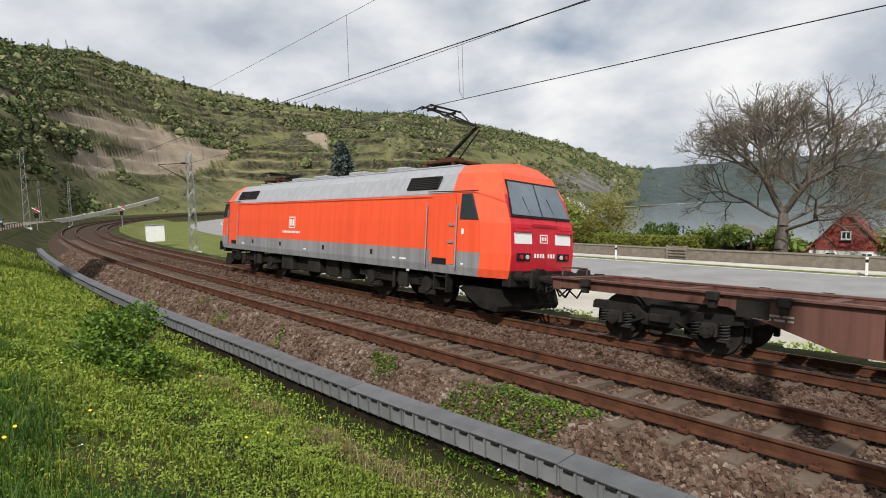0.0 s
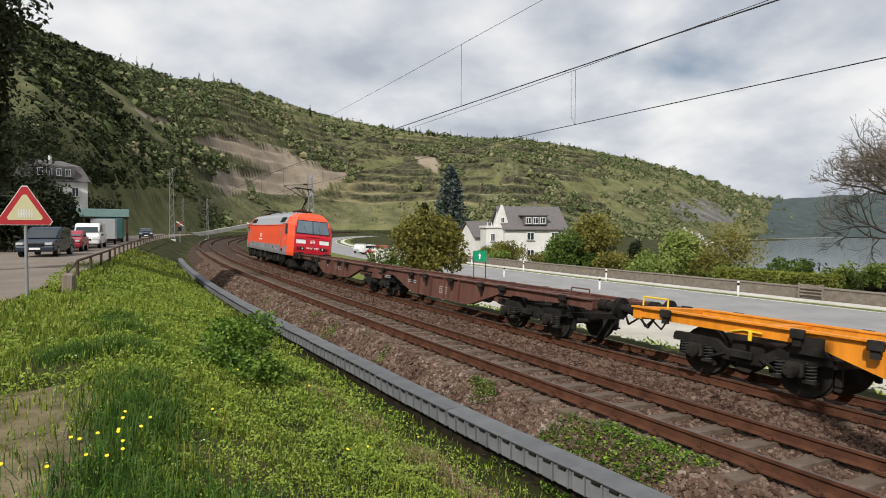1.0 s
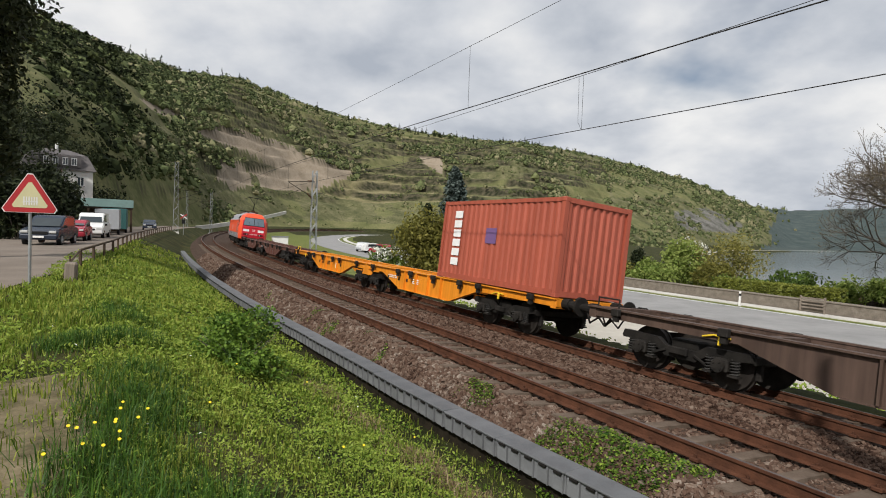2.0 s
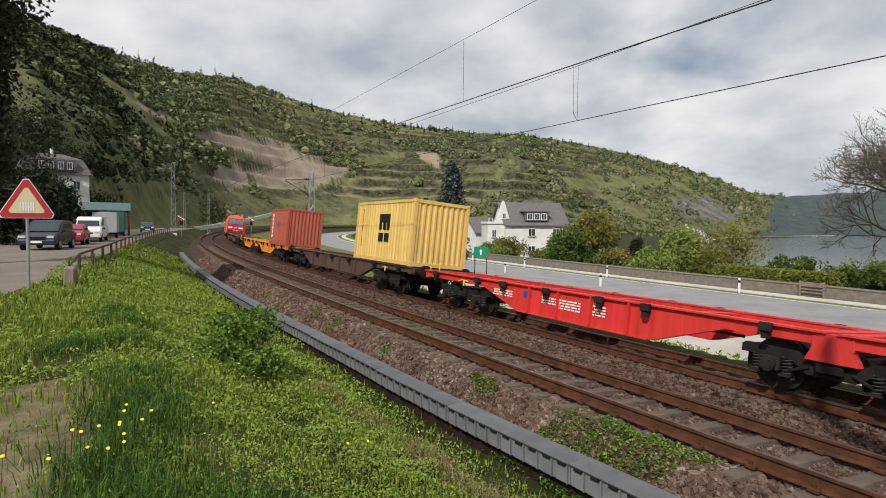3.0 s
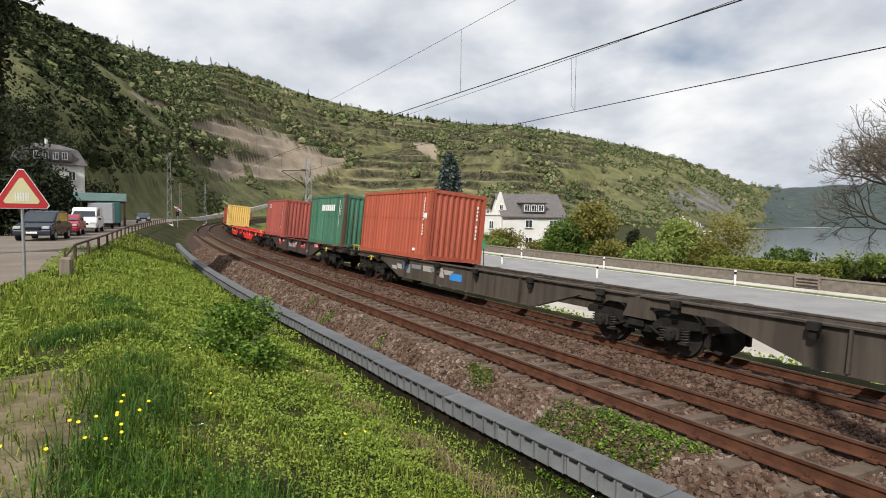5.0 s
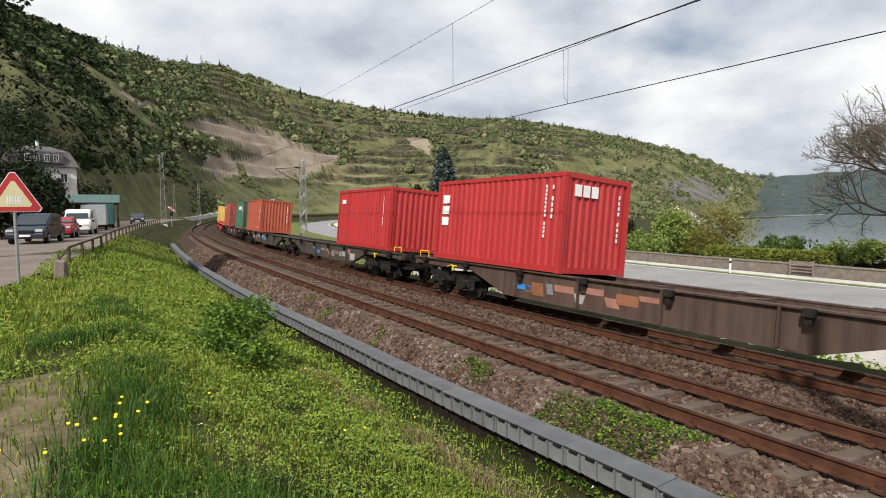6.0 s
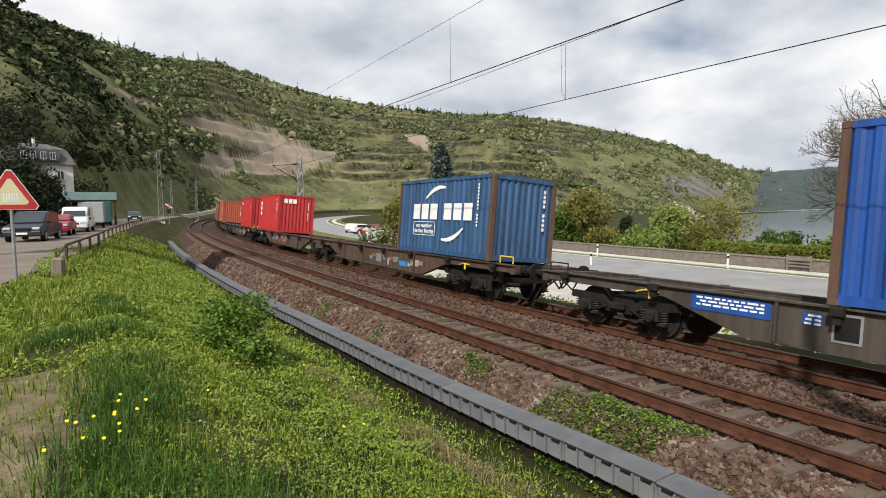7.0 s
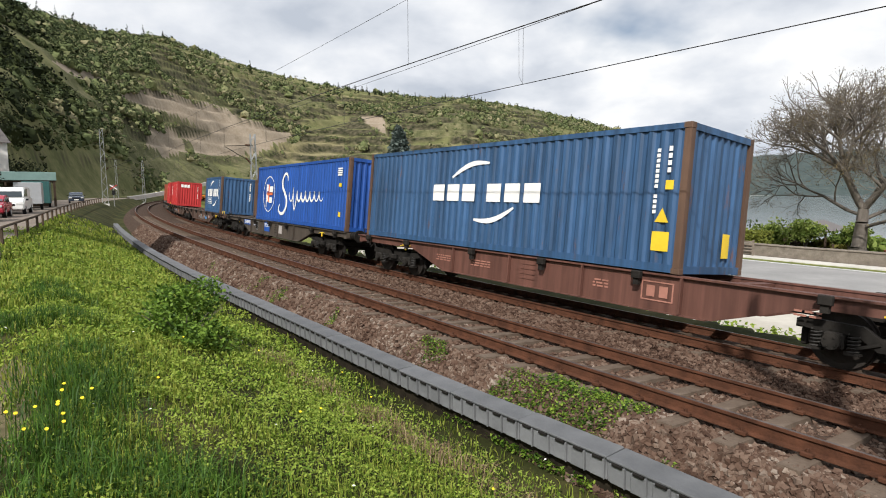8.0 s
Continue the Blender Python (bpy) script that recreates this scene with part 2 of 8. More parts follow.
def letters(name, body, size, mat, m, parent, font_offset=0.0, spacing=1.0):
    """Lettering as a thin mesh, lying in the x-y plane of the pose m, centred."""
    cu = bpy.data.curves.new(name, "FONT")
    cu.body, cu.size, cu.align_x, cu.align_y = body, size, "CENTER", "CENTER"
    cu.extrude, cu.offset, cu.space_character = 0.002, font_offset, spacing
    tmp = bpy.data.objects.new(name, cu)
    scene.collection.objects.link(tmp)
    dg = bpy.context.evaluated_depsgraph_get()
    me = bpy.data.meshes.new_from_object(tmp.evaluated_get(dg))
    bpy.data.objects.remove(tmp)
    me.transform(m)
    me.materials.clear()
    me.materials.append(mat)
    ob = new(name, me)
    ob.parent = parent
    return ob


# ================= ground =================


def nearest(x, y):
    """Arc length and side distance of points to the near track (arrays)."""
    x, y = np.asarray(x, float), np.asarray(y, float)
    best, bi = np.full(x.shape, 1e18), np.zeros(x.shape, int)
    for i in range(0, len(_S), 20):
        d = (x - _X[i]) ** 2 + (y - _Y[i]) ** 2
        k = d < best
        best = np.where(k, d, best)
        bi = np.where(k, i, bi)
    h = _HD[bi]
    dx, dy = x - _X[bi], y - _Y[bi]
    lat = -dx * np.sin(h) + dy * np.cos(h)
    far = np.sqrt(np.maximum(best - lat * lat, 0))
    lat = np.where(far > 6, np.sign(lat + 1e-9) * (np.abs(lat) + far), lat)
    return _S[bi] + dx * np.cos(h) + dy * np.sin(h), lat


def smooth01(a, b, v):
    u = np.clip((v - a) / (b - a), 0, 1)
    return u * u * (3 - 2 * u)


# ridge of the hills round the camera: bearing to the left, height angle, distance to the crest, distance to the foot
RIDGE = ((-180, 2.5, 1500, 900), (-75, 6.0, 1300, 700), (-60, 5.4, 1400, 800), (-50, 4.4, 1600, 900), (-44, 3.4, 1800, 1000), (-36, 3.1, 2000, 1150),
         (-31.5, 2.9, 1900, 1050), (-28.2, 3.2, 1400, 700), (-25.5, 4.6, 1150, 590), (-22.5, 5.7, 1080, 480), (-17.5, 7.2, 1000, 400), (-12.3, 8.1, 930, 340), (-6.7, 8.8, 880, 310),
         (-1, 9.0, 870, 340), (4.8, 9.6, 840, 390), (10.5, 10.5, 810, 395), (16, 11.8, 770, 355), (21, 13.2, 710, 295), (26, 13.0, 620, 190), (31, 14.0, 520, 110),
         (36, 15.3, 450, 70), (42, 17.0, 400, 55), (55, 18.0, 380, 50), (90, 14.0, 420, 60), (130, 8.0, 600, 120), (180, 2.5, 1500, 900))
_RA = np.array([r[0] for r in RIDGE], float)
RIVER_Z = -9.0


def river_mask(x, y):
    """1 in the river bed, 0 on land."""
    left = np.interp(y, [-2000, -400, 0, 60, 160, 300, 500, 660, 900, 1400], [60, 70, 76, 80, 84, 136, 256, 436, 800, 1700])
    right = np.interp(y, [-2000, -400, 0, 60, 160, 300, 500, 660, 900, 1400], [300, 330, 330, 300, 260, 330, 560, 800, 1300, 2400])
    s, lat = nearest(x, y)
    near = smooth01(-57, -66, lat) * smooth01(-22.5, -25.0, np.degrees(np.arctan2(-x, y))) * smooth01(-20, 20, y + 60) * smooth01(250, 215, np.hypot(x, y))
    return np.maximum(near, smooth01(-6, 6, x - left)) * smooth01(-6, 6, right - x)


def wobble(x, y, size, seed):
    out = np.empty(x.shape)
    it = np.nditer([x, y, out], op_flags=[["readonly"], ["readonly"], ["writeonly"]])
    for a, b, c in it:
        c[...] = noise.noise((float(a) / size, float(b) / size, seed))
    return out


def hill(x, y):
    r = np.hypot(x, y) + 1e-6
    az = np.degrees(np.arctan2(-x, y))
    el, dr, db = (np.interp(az, _RA, [q[i] for q in RIDGE]) for i in (1, 2, 3))
    top = dr * np.tan(np.radians(el)) + 2.5
    u = np.clip((r - db) / (dr - db), 0, 1.6)
    h = np.where(u <= 1, top * (0.86 * np.minimum(u, 1) ** 0.92 + 0.14 * smooth01(0, 1, u)), top * (1 - 0.25 * (u - 1)))
    return h, u, az


# bounds of the fields on the slopes: bearing to the left and height angle, in degrees
FIELDS = {
    'plough': (((24.8, 8.4), (22.7, 8.4), (20.7, 8.4), (16.8, 7.4), (12.7, 6.2), (9.6, 5.1), (10.8, 4.3), (12.8, 3.3), (15.6, 2.9), (18.5, 3.3), (19.9, 4.8), (17.2, 5.2), (23.3, 6.9)), ((29.1, 10.4), (26, 9.6), (24.4, 8.8), (26, 8.7), (27.6, 9.2)), ((22.2, 5.5), (19.9, 4.8), (19.2, 3.3), (21.2, 2.7), (22.7, 3.6)), ((3.4, 7.2), (0.9, 7.3), (0.6, 5.3), (2.1, 6)),),
    'meadow': (((-11.3, 4.5), (-15.4, 5), (-16, 3.3), (-12.6, 3.5)), ((-15.9, 4.9), (-22, 4.3), (-20, 3.6), (-16.4, 3.5)), ((9.4, 6.5), (3.8, 7.2), (4.9, 6.2), (8.3, 5.8)), ((24.4, 10.3), (21, 10.2), (21.3, 9.6), (24.9, 9.7)), ((32.6, 3.1), (26, 3.6), (23.7, 2.1), (24.1, -0.8), (32.8, -0.6)),),
    'pale': (((10.9, 4.2), (8.3, 4.8), (4.8, 4.4), (4.7, 3.3), (8.4, 2.9), (11.7, 2.7)),),
    'rock': (((-21.8, 2.3), (-24.4, 2.8), (-27.7, 1.3), (-27.3, 0.5), (-22.5, 0.6)),),
}


def inside(a, e, poly):
    """True where the points (a, e) lie inside the outline."""
    hit = np.zeros(np.shape(a), bool)
    n = len(poly)
    for i in range(n):
        (x0, y0), (x1, y1) = poly[i], poly[(i + 1) % n]
        if y0 != y1:
            hit ^= ((y0 > e) != (y1 > e)) & (a < (x1 - x0) * (e - y0) / (y1 - y0) + x0)
    return hit


def field(kind, a, e):
    hit = np.zeros(np.shape(a), bool)
    for poly in FIELDS[kind]:
        hit |= inside(a, e, poly)
    return hit


STEP = 10.0


def terrace_level(x, y, z):
    """Height counted in terraces; the terraces wander and climb a little to the east."""
    return (z + wobble(x, y, 60.0, 1.3) * 7 + wobble(x, y, 25.0, 2.7) * 2.0 + 0.035 * x) / STEP


def profile(s, lat):
    """Height of the made ground beside the tracks."""
    edge = np.interp(s, [-30, 5, 12, 22, 50, 90], [8.6, 9.0, 7.9, 7.1, 5.9, 5.2])
    left = np.interp(lat, [2.3, 3.0], [-0.82, -0.68])
    bank = -0.68 + (0.74 + 0.68) * np.clip((lat - 3.0) / (np.minimum(edge, 6.6) - 3.0), 0, 1) ** 0.9
    z = np.where(lat > 3.0, np.minimum(bank, 0.74), left)
    return np.where(lat < -6.8, np.interp(lat, [-60, -45, -33, -9.5, -6.8], [-5.5, -3.2, -1.94, -1.94, -0.95]), z)


def height(x, y, fine=True):
    x, y = np.asarray(x, float), np.asarray(y, float)
    s, lat = nearest(x, y)
    h, u, az = hill(x, y)
    far = np.interp(x - 0.2 * y, [-50, 10, 60, 110], [0.7, -2.0, -4.5, -7.5])
    z_hill = far + h
    w = smooth01(13, 30, lat) + smooth01(33, 70, -lat)
    z = profile(s, lat) * (1 - w) + z_hill * w
    rm = river_mask(x, y)
    return z * (1 - rm) + (RIVER_Z - 3) * rm


def bare_patch(x, y):
    """Worn earth on the bank: 1 where little grows."""
    return np.maximum.reduce([np.exp(-(((x - cx) / rx) ** 2 + ((y - cy) / ry) ** 2)) for cx, cy, rx, ry in ((-3.1, 3.7, 0.55, 0.95), (-3.9, 5.0, 0.75, 1.0), (-3.7, 3.6, 0.8, 0.9), (-2.75, 2.9, 0.45, 0.6))])


def ground():
    az = np.concatenate([np.arange(-180, -60, 3.0), np.arange(-60, 58, 0.26), np.arange(58, 180, 3.0)])
    rr = np.concatenate([np.arange(0.6, 24, 0.35), np.arange(24, 70, 0.9), 70 * (200 / 70) ** (np.arange(0, 40) / 40.0), np.arange(200, 1000, 3.2), 1000 * 3.6 ** (np.arange(0, 31) / 30.0)])
    A, R_ = np.meshgrid(np.radians(az), rr, indexing="ij")
    x, y = -np.sin(A) * R_, np.cos(A) * R_
    z = height(x, y)
    _, u, a2 = hill(x, y)
    big = smooth01(0.02, 0.25, u)
    r = np.hypot(x, y)
    n1 = wobble(x, y, 60.0, 1.3)
    # terraces: nearly level strips with steep banks between them
    lv = terrace_level(x, y, z)
    fr = lv - np.floor(lv)
    ter = big * smooth01(0.98, 0.75, u) * np.where((a2 > -16) & (a2 < 26), 0.85, 0.2)
    z = z + STEP * (smooth01(0.62, 1.0, fr) - fr) * ter + n1 * 5 * big + wobble(x, y, 17.0, 7.7) * 1.6 * big
    s, lat = nearest(x, y)
    bank = smooth01(2.7, 3.4, lat) * smooth01(30, 18, r)
    z = z + bank * (wobble(x, y, 1.3, 3.1) * 0.05 + wobble(x, y, 0.45, 5.1) * 0.025)
    bare = bare_patch(x, y)
    na, nr = x.shape
    verts = np.stack([x, y, z], -1).reshape(-1, 3)
    faces, idx = [], []
    n2, n3 = wobble(x, y, 140.0, 9.9), wobble(x, y, 22.0, 5.5)
    el = np.degrees(np.arctan2(z - 2.5, r)) + 0.10 * n1 + 0.10 * n3
    on_hill = u > 0.02
    kind = np.where((r < 8) & (bare > 0.3), 5, np.where((r > 62) & (lat > 14), 3, 0))
    kind = np.where((lat < -6.8) & (lat > -33) & (r < 220), 7, kind)
    hillside = np.where((n2 > 0.08) | (n3 > 0.3), 3, 1)
    hillside = np.where((ter > 0.3) & (fr > 0.15) & (fr < 0.62) & (n2 + 0.5 * n3 > -0.12), 4, hillside)
    hillside = np.where(field("meadow", a2, el), 3, hillside)
    hillside = np.where(field("pale", a2, el), 4, hillside)
    hillside = np.where(field("rock", a2, el) & (n3 + 0.4 * n1 > -0.2), 8, hillside)
    hillside = np.where(field("plough", a2, el), 2, hillside)
    kind = np.where(on_hill, hillside, kind)
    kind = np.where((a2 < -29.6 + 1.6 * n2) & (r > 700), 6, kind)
    bank_mask = smooth01(0.60, 0.74, fr) * smooth01(1.0, 0.93, fr) * smooth01(-0.35, -0.1, n3 + 0.4 * n2) * smooth01(0.25, 0.6, ter)
    bank_mask = np.where(field("plough", a2, el), 0.0, np.where(field("meadow", a2, el), 0.25, 1.0)) * bank_mask
    # hedge between the two ploughed fields, and the wall above the meadow
    hedge = np.exp(-((el - np.interp(a2, [17.2, 23.3], [5.25, 7.0])) / 0.22) ** 2) * smooth01(17.0, 17.6, a2) * smooth01(23.8, 23.0, a2)
    wall = np.exp(-((el - np.interp(a2, [25, 33], [2.5, 2.9])) / 0.14) ** 2) * smooth01(24.5, 25.5, a2) * smooth01(34, 33, a2)
    edge = np.exp(-((el - np.interp(a2, [9.6, 12.8, 15.6], [4.9, 3.1, 2.7])) / 0.13) ** 2) * smooth01(9.0, 9.8, a2) * smooth01(17, 16, a2)
    bank_mask = np.maximum.reduce([bank_mask, hedge, wall, edge]) * (r > 90)
    kind = kind.tolist()
    for i in range(na):
        i2 = (i + 1) % na
        for j in range(nr - 1):
            faces.append((i * nr + j, i2 * nr + j, i2 * nr + j + 1, i * nr + j + 1))
        idx += kind[i][:nr - 1]
    inner = list(range(0, na * nr, nr))
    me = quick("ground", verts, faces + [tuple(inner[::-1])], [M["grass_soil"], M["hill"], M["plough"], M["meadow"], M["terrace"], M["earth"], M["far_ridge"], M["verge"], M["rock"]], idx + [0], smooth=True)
    layer = me.attributes.new("bank", "FLOAT", "POINT")
    layer.data.foreach_set("value", bank_mask.reshape(-1).astype(np.float32))
    tagged(new("ground", me), "grassy bank and terraced vineyard hillsides above the valley floor", "ground", kind="structure")


M["hill"] = material("hill_scrub", [(0.36, (0.055, 0.062, 0.027)), (0.5, (0.105, 0.106, 0.05)), (0.64, (0.185, 0.168, 0.095))], scale=0.1, rough=1.0, fine=0.45, detail=9, spec=0.1)
# aerial haze over the far ridge is put into this bluish base colour
M["far_ridge"] = material("hazy_distant_woods", [(0.36, (0.035, 0.05, 0.05)), (0.5, (0.06, 0.078, 0.075)), (0.64, (0.09, 0.11, 0.10))], scale=0.05, rough=1.0, fine=0.5, detail=9, spec=0.1)
M["plough"] = material("ploughed_soil", [(0.35, (0.20, 0.16, 0.115)), (0.65, (0.30, 0.25, 0.19))], scale=0.1, rough=1.0, fine=0.5, spec=0.1)
M["meadow"] = material("hill_meadow", [(0.36, (0.085, 0.096, 0.037)), (0.64, (0.185, 0.175, 0.082))], scale=0.1, rough=1.0, fine=0.45, spec=0.1)
M["verge"] = material("verge_grass", [(0.3, (0.075, 0.095, 0.024)), (0.5, (0.13, 0.15, 0.042)), (0.7, (0.20, 0.195, 0.075))], scale=0.5, rough=0.95, fine=0.5, bump=0.6, bump_scale=12, spec=0.1)
M["rock"] = material("slope_rock", [(0.36, (0.055, 0.055, 0.042)), (0.5, (0.13, 0.125, 0.11)), (0.64, (0.23, 0.22, 0.205))], scale=0.07, rough=0.95, fine=0.55, detail=9, spec=0.1)
M["terrace"] = material("terrace_grass", [(0.36, (0.115, 0.107, 0.052)), (0.5, (0.19, 0.168, 0.085)), (0.64, (0.27, 0.232, 0.135))], scale=0.12, rough=1.0, fine=0.4, spec=0.1)


def overgrown_banks(mt):
    """Lets dark scrub and dry stone replace the grass where the terrace banks are."""
    nt = mt.node_tree
    N, L = nt.nodes.new, nt.links.new
    b = nt.nodes["Principled BSDF"]
    old = b.inputs["Base Color"].links[0].from_socket
    at, mx, tc, n, r = N("ShaderNodeAttribute"), N("ShaderNodeMix"), N("ShaderNodeTexCoord"), N("ShaderNodeTexNoise"), N("ShaderNodeValToRGB")
    at.attribute_name = "bank"
    mx.data_type = "RGBA"
    n.inputs["Scale"].default_value, n.inputs["Detail"].default_value = 0.25, 8
    el = r.color_ramp.elements
    el[0].position, el[0].color = 0.36, (0.016, 0.02, 0.009, 1)
    el[1].position, el[1].color = 0.66, (0.09, 0.078, 0.05, 1)
    L(tc.outputs["Object"], n.inputs["Vector"])
    L(n.outputs["Fac"], r.inputs[0])
    L(at.outputs["Fac"], mx.inputs["Factor"]); L(old, mx.inputs[6]); L(r.outputs[0], mx.inputs[7])
    L(mx.outputs[2], b.inputs["Base Color"])


for key in ("hill", "meadow", "terrace", "plough"):
    overgrown_banks(M[key])
ground()


def water():
    mt = material("river_water", [(0.3, (0.05, 0.065, 0.07)), (0.7, (0.10, 0.12, 0.125))], scale=0.02, rough=0.12, bump=0.12, bump_scale=0.6, spec=0.5)
    bm = bmesh.new()
    vs = [bm.verts.new(v) for v in ((40, -900, RIVER_Z), (2600, -900, RIVER_Z), (2600, 1500, RIVER_Z), (40, 1500, RIVER_Z))]
    bm.faces.new(vs)
    tagged(part("water", bm, mt), "broad grey-blue river between wooded hills", "river", kind="structure")


water()

# ================= roads and walls =================
S0, S1 = -120, 300


def roads():
    z = -1.9
    tagged(new("road", strip("road", S0, S1, [(-28.6, z), (-20.3, z)], M["asphalt"], step=4)), "pale grey two-lane riverside road with white edge lines", "road", kind="structure")
    tagged(new("road", strip("line", S0, S1, [(-28.35, z + .008), (-28.2, z + .008)], M["line_white"], step=4)), "white painted edge line of the riverside road", "road marking", kind="structure")
    tagged(new("pavement", strip("pavement", S0, S1, [(-30.9, z + .02), (-29.7, z + .02), (-29.7, z - .1)], M["concrete"], step=4)), "pale footpath along the rubble wall", "pavement", kind="structure")
    tagged(new("pavement", strip("pavement", S0, 30, [(-20.5, z + .03), (-9.5, z + .03)], M["yard"], step=4)), "sunlit pale concrete yard beside the railway", "pavement", kind="structure")


roads()


def left_road():
    ss = np.arange(-40, 140, 2.0)
    verts, faces = [], []
    for s in ss:
        e = float(np.interp(s, [-30, 5, 12, 22, 50, 90], [8.9, 9.2, 8.2, 7.4, 6.2, 5.5]))
        for la in (e, e + 1.5, 11, 14.5):
            verts.append(on_line(s, la, 0.77))
    for i in range(len(ss) - 1):
        for j in range(3):
            a = i * 4 + j
            faces.append((a, a + 1, a + 5, a + 4))
    tagged(new("road", quick("road", verts, faces, M["tan_road"])), "tan-coloured lane with parked cars above the grassy bank", "road", kind="structure")


left_road()

# ================= tracks =================


def tracks():
    # ballast bed under both tracks, shoulders on both sides
    sec = [(2.05, -0.80), (1.55, -0.33), (1.35, -0.16), (-1.35, -0.43), (-2.0, -0.50), (-2.7, -0.52), (-5.4, -0.80), (-6.0, -0.95), (-7.2, -1.4)]
    tagged(new("ballast_bed", strip("ballast_bed", -290, 340, sec, M["ballast"], step=1.0)), "brownish-grey crushed stone ballast under two railway tracks", "ballast", kind="structure")
    rail = [(-0.075, -0.172), (0.075, -0.172), (0.075, -0.16), (0.012, -0.14), (0.010, -0.045), (0.036, -0.035), (0.036, -0.004), (0.026, 0.0), (-0.026, 0.0), (-0.036, -0.004), (-0.036, -0.035), (-0.010, -0.045), (-0.012, -0.14), (-0.075, -0.16)]
    for name, place in (("near", near_point), ("far", far_point)):
        th = empty("railway_track", "rusty-brown railway track on concrete sleepers in ballast", "railway track", kind="structure")
        for side in (0.7525, -0.7525):
            sec = [(side + a, b) for a, b in rail]
            me = strip("rail", -290, 340, sec, [M["rail_rust"], M["rail_top"]], place=place, step=1.0, closed=True)
            me.polygons.foreach_set("material_index", [1 if (i % len(sec)) == 7 else 0 for i in range(len(me.polygons))])
            part("rail", me, None, th, "rusty steel rail with a worn brown top")
        bm = bmesh.new()
        prism(bm, [(-0.13, -0.38), (0.13, -0.38), (0.10, -0.19), (-0.10, -0.19)], -1.3, 1.3)
        me = mesh_of("sleeper", bm, M["sleeper"])
        clip = bmesh.new()
        for side in (0.7525, -0.7525):
            for d in (0.115, -0.115):
                box(clip, -0.06, 0.06, side + d - 0.045, side + d + 0.045, -0.178, -0.125, 0.012)
                tube(clip, (0, side + d, -0.125), (0, side + d, -0.095), 0.02, n=6)
        cme = mesh_of("rail_clip", clip, M["rail_rust"])
        s, n = -18.0, 0
        while s < 110:
            a = place(s, 0, 0)
            m = Matrix.Translation(a) @ Matrix.Rotation(heading(s), 4, "Z") @ Matrix.Rotation(CANT, 4, "X")
            if n < 120:
                for nm, mm in (("sleeper", me), ("rail_clip", cme)):
                    ob = part(nm, mm, None, th)
                    ob.matrix_basis = m
            n += 1
            s += 0.63


tracks()


def trough_lat(s):
    return float(np.interp(s, [-40, -5, -2, 0, 2.6, 6.5, 11.6, 20, 40, 60], [1.9, 1.98, 2.17, 2.23, 2.28, 2.41, 2.6, 2.75, 2.9, 3.0]))


def cable_trough():
    """Raised plastic cable duct in straight units, each with a lid and five ribs on the side."""
    th = empty("cable_trough", "dark grey ribbed plastic cable trough on short feet", "cable trough")
    L = 1.25
    body = bmesh.new()
    box(body, 0.004, L - 0.004, -0.14, 0.14, -0.27, -0.03)
    for i in range(5):
        x = (i + 0.5) * L / 5
        box(body, x - 0.092, x + 0.088, 0.14, 0.163, -0.27, -0.055, 0.008)
        box(body, x - 0.10, x - 0.092, 0.14, 0.172, -0.27, -0.035)
    bme = mesh_of("trough_body", body, M["trough"])
    # recessed dark block, added to stand for the deep shade under the trough
    foot = bmesh.new()
    box(foot, 0.0, L, -0.13, 0.05, -0.62, -0.272)
    fme = mesh_of("footing", foot, M["trough_gap_shade"])
    lid = bmesh.new()
    box(lid, 0.002, L - 0.002, -0.17, 0.178, -0.03, 0.0, 0.008)
    lme = mesh_of("lid", lid, M["trough_lid"])
    hook = bmesh.new()
    box(hook, -0.075, 0.05, 0.1625, 0.19, -0.062, -0.028, 0.006)
    hme = mesh_of("latch", hook, M["dark"])
    s = -14.0
    while s < 46:
        a, b = on_line(s, trough_lat(s), -0.3), on_line(s + L, trough_lat(s + L), -0.3)
        d = b - a
        m = Matrix.Translation(a) @ Matrix.Rotation(math.atan2(d.y, d.x), 4, "Z") @ pose(0, 0, 0.004 * math.sin(s * 7), 0.7 * math.sin(s * 3.1))
        unit = part("trough_body", bme, None, th)
        unit.matrix_basis = m
        part("lid", lme, None, unit)
        part("footing", fme, None, unit)
        if s < 20:
            for i in range(5):
                part("latch", hme, None, unit).matrix_basis = pose((i + 0.5) * L / 5, 0, 0)
        s += L


# near-black tone that paints the shade of the gap below the trough
M["trough_gap_shade"] = material("trough_gap_shade", [(0.3, (0.012, 0.010, 0.007)), (0.7, (0.035, 0.028, 0.018))], scale=6, rough=1.0, bump=0.6, bump_scale=30, spec=0.1)
M["trough_lid"] = material("trough_lid", [(0.3, (0.08, 0.083, 0.087)), (0.7, (0.135, 0.138, 0.143))], scale=3, rough=0.7, bump=0.25, bump_scale=90, random_amount=0.15)
cable_trough()

# ================= train =================
SPEED, FRONT0 = 27.8, 18.0
MOVING = []       # (object, distance of its carrier behind the train's front, half the bogie distance, shift on the carrier)


def riding(ob, u, half, dx=0.0, dz=0.0):
    MOVING.append((ob, u, half, dx, dz))
    return ob


def ride_pose(t, u, half, dx, dz):
    s = FRONT0 + SPEED * t + 0.75 * max(0.0, 1 - t / 1.8) ** 2 - u
    a, b = far_point(s - half), far_point(s + half)
    d = b - a
    return Matrix.Translation((a + b) / 2) @ Matrix.Rotation(math.atan2(d.y, d.x), 4, "Z") @ Matrix.Rotation(CANT, 4, "X") @ pose(dx, 0, dz)


def paint(name, c, rust=0.0, rough=0.5, dirt=0.25):
    if name not in M:
        M[name] = painted(name, c, rust, rough, dirt)
    return M[name]


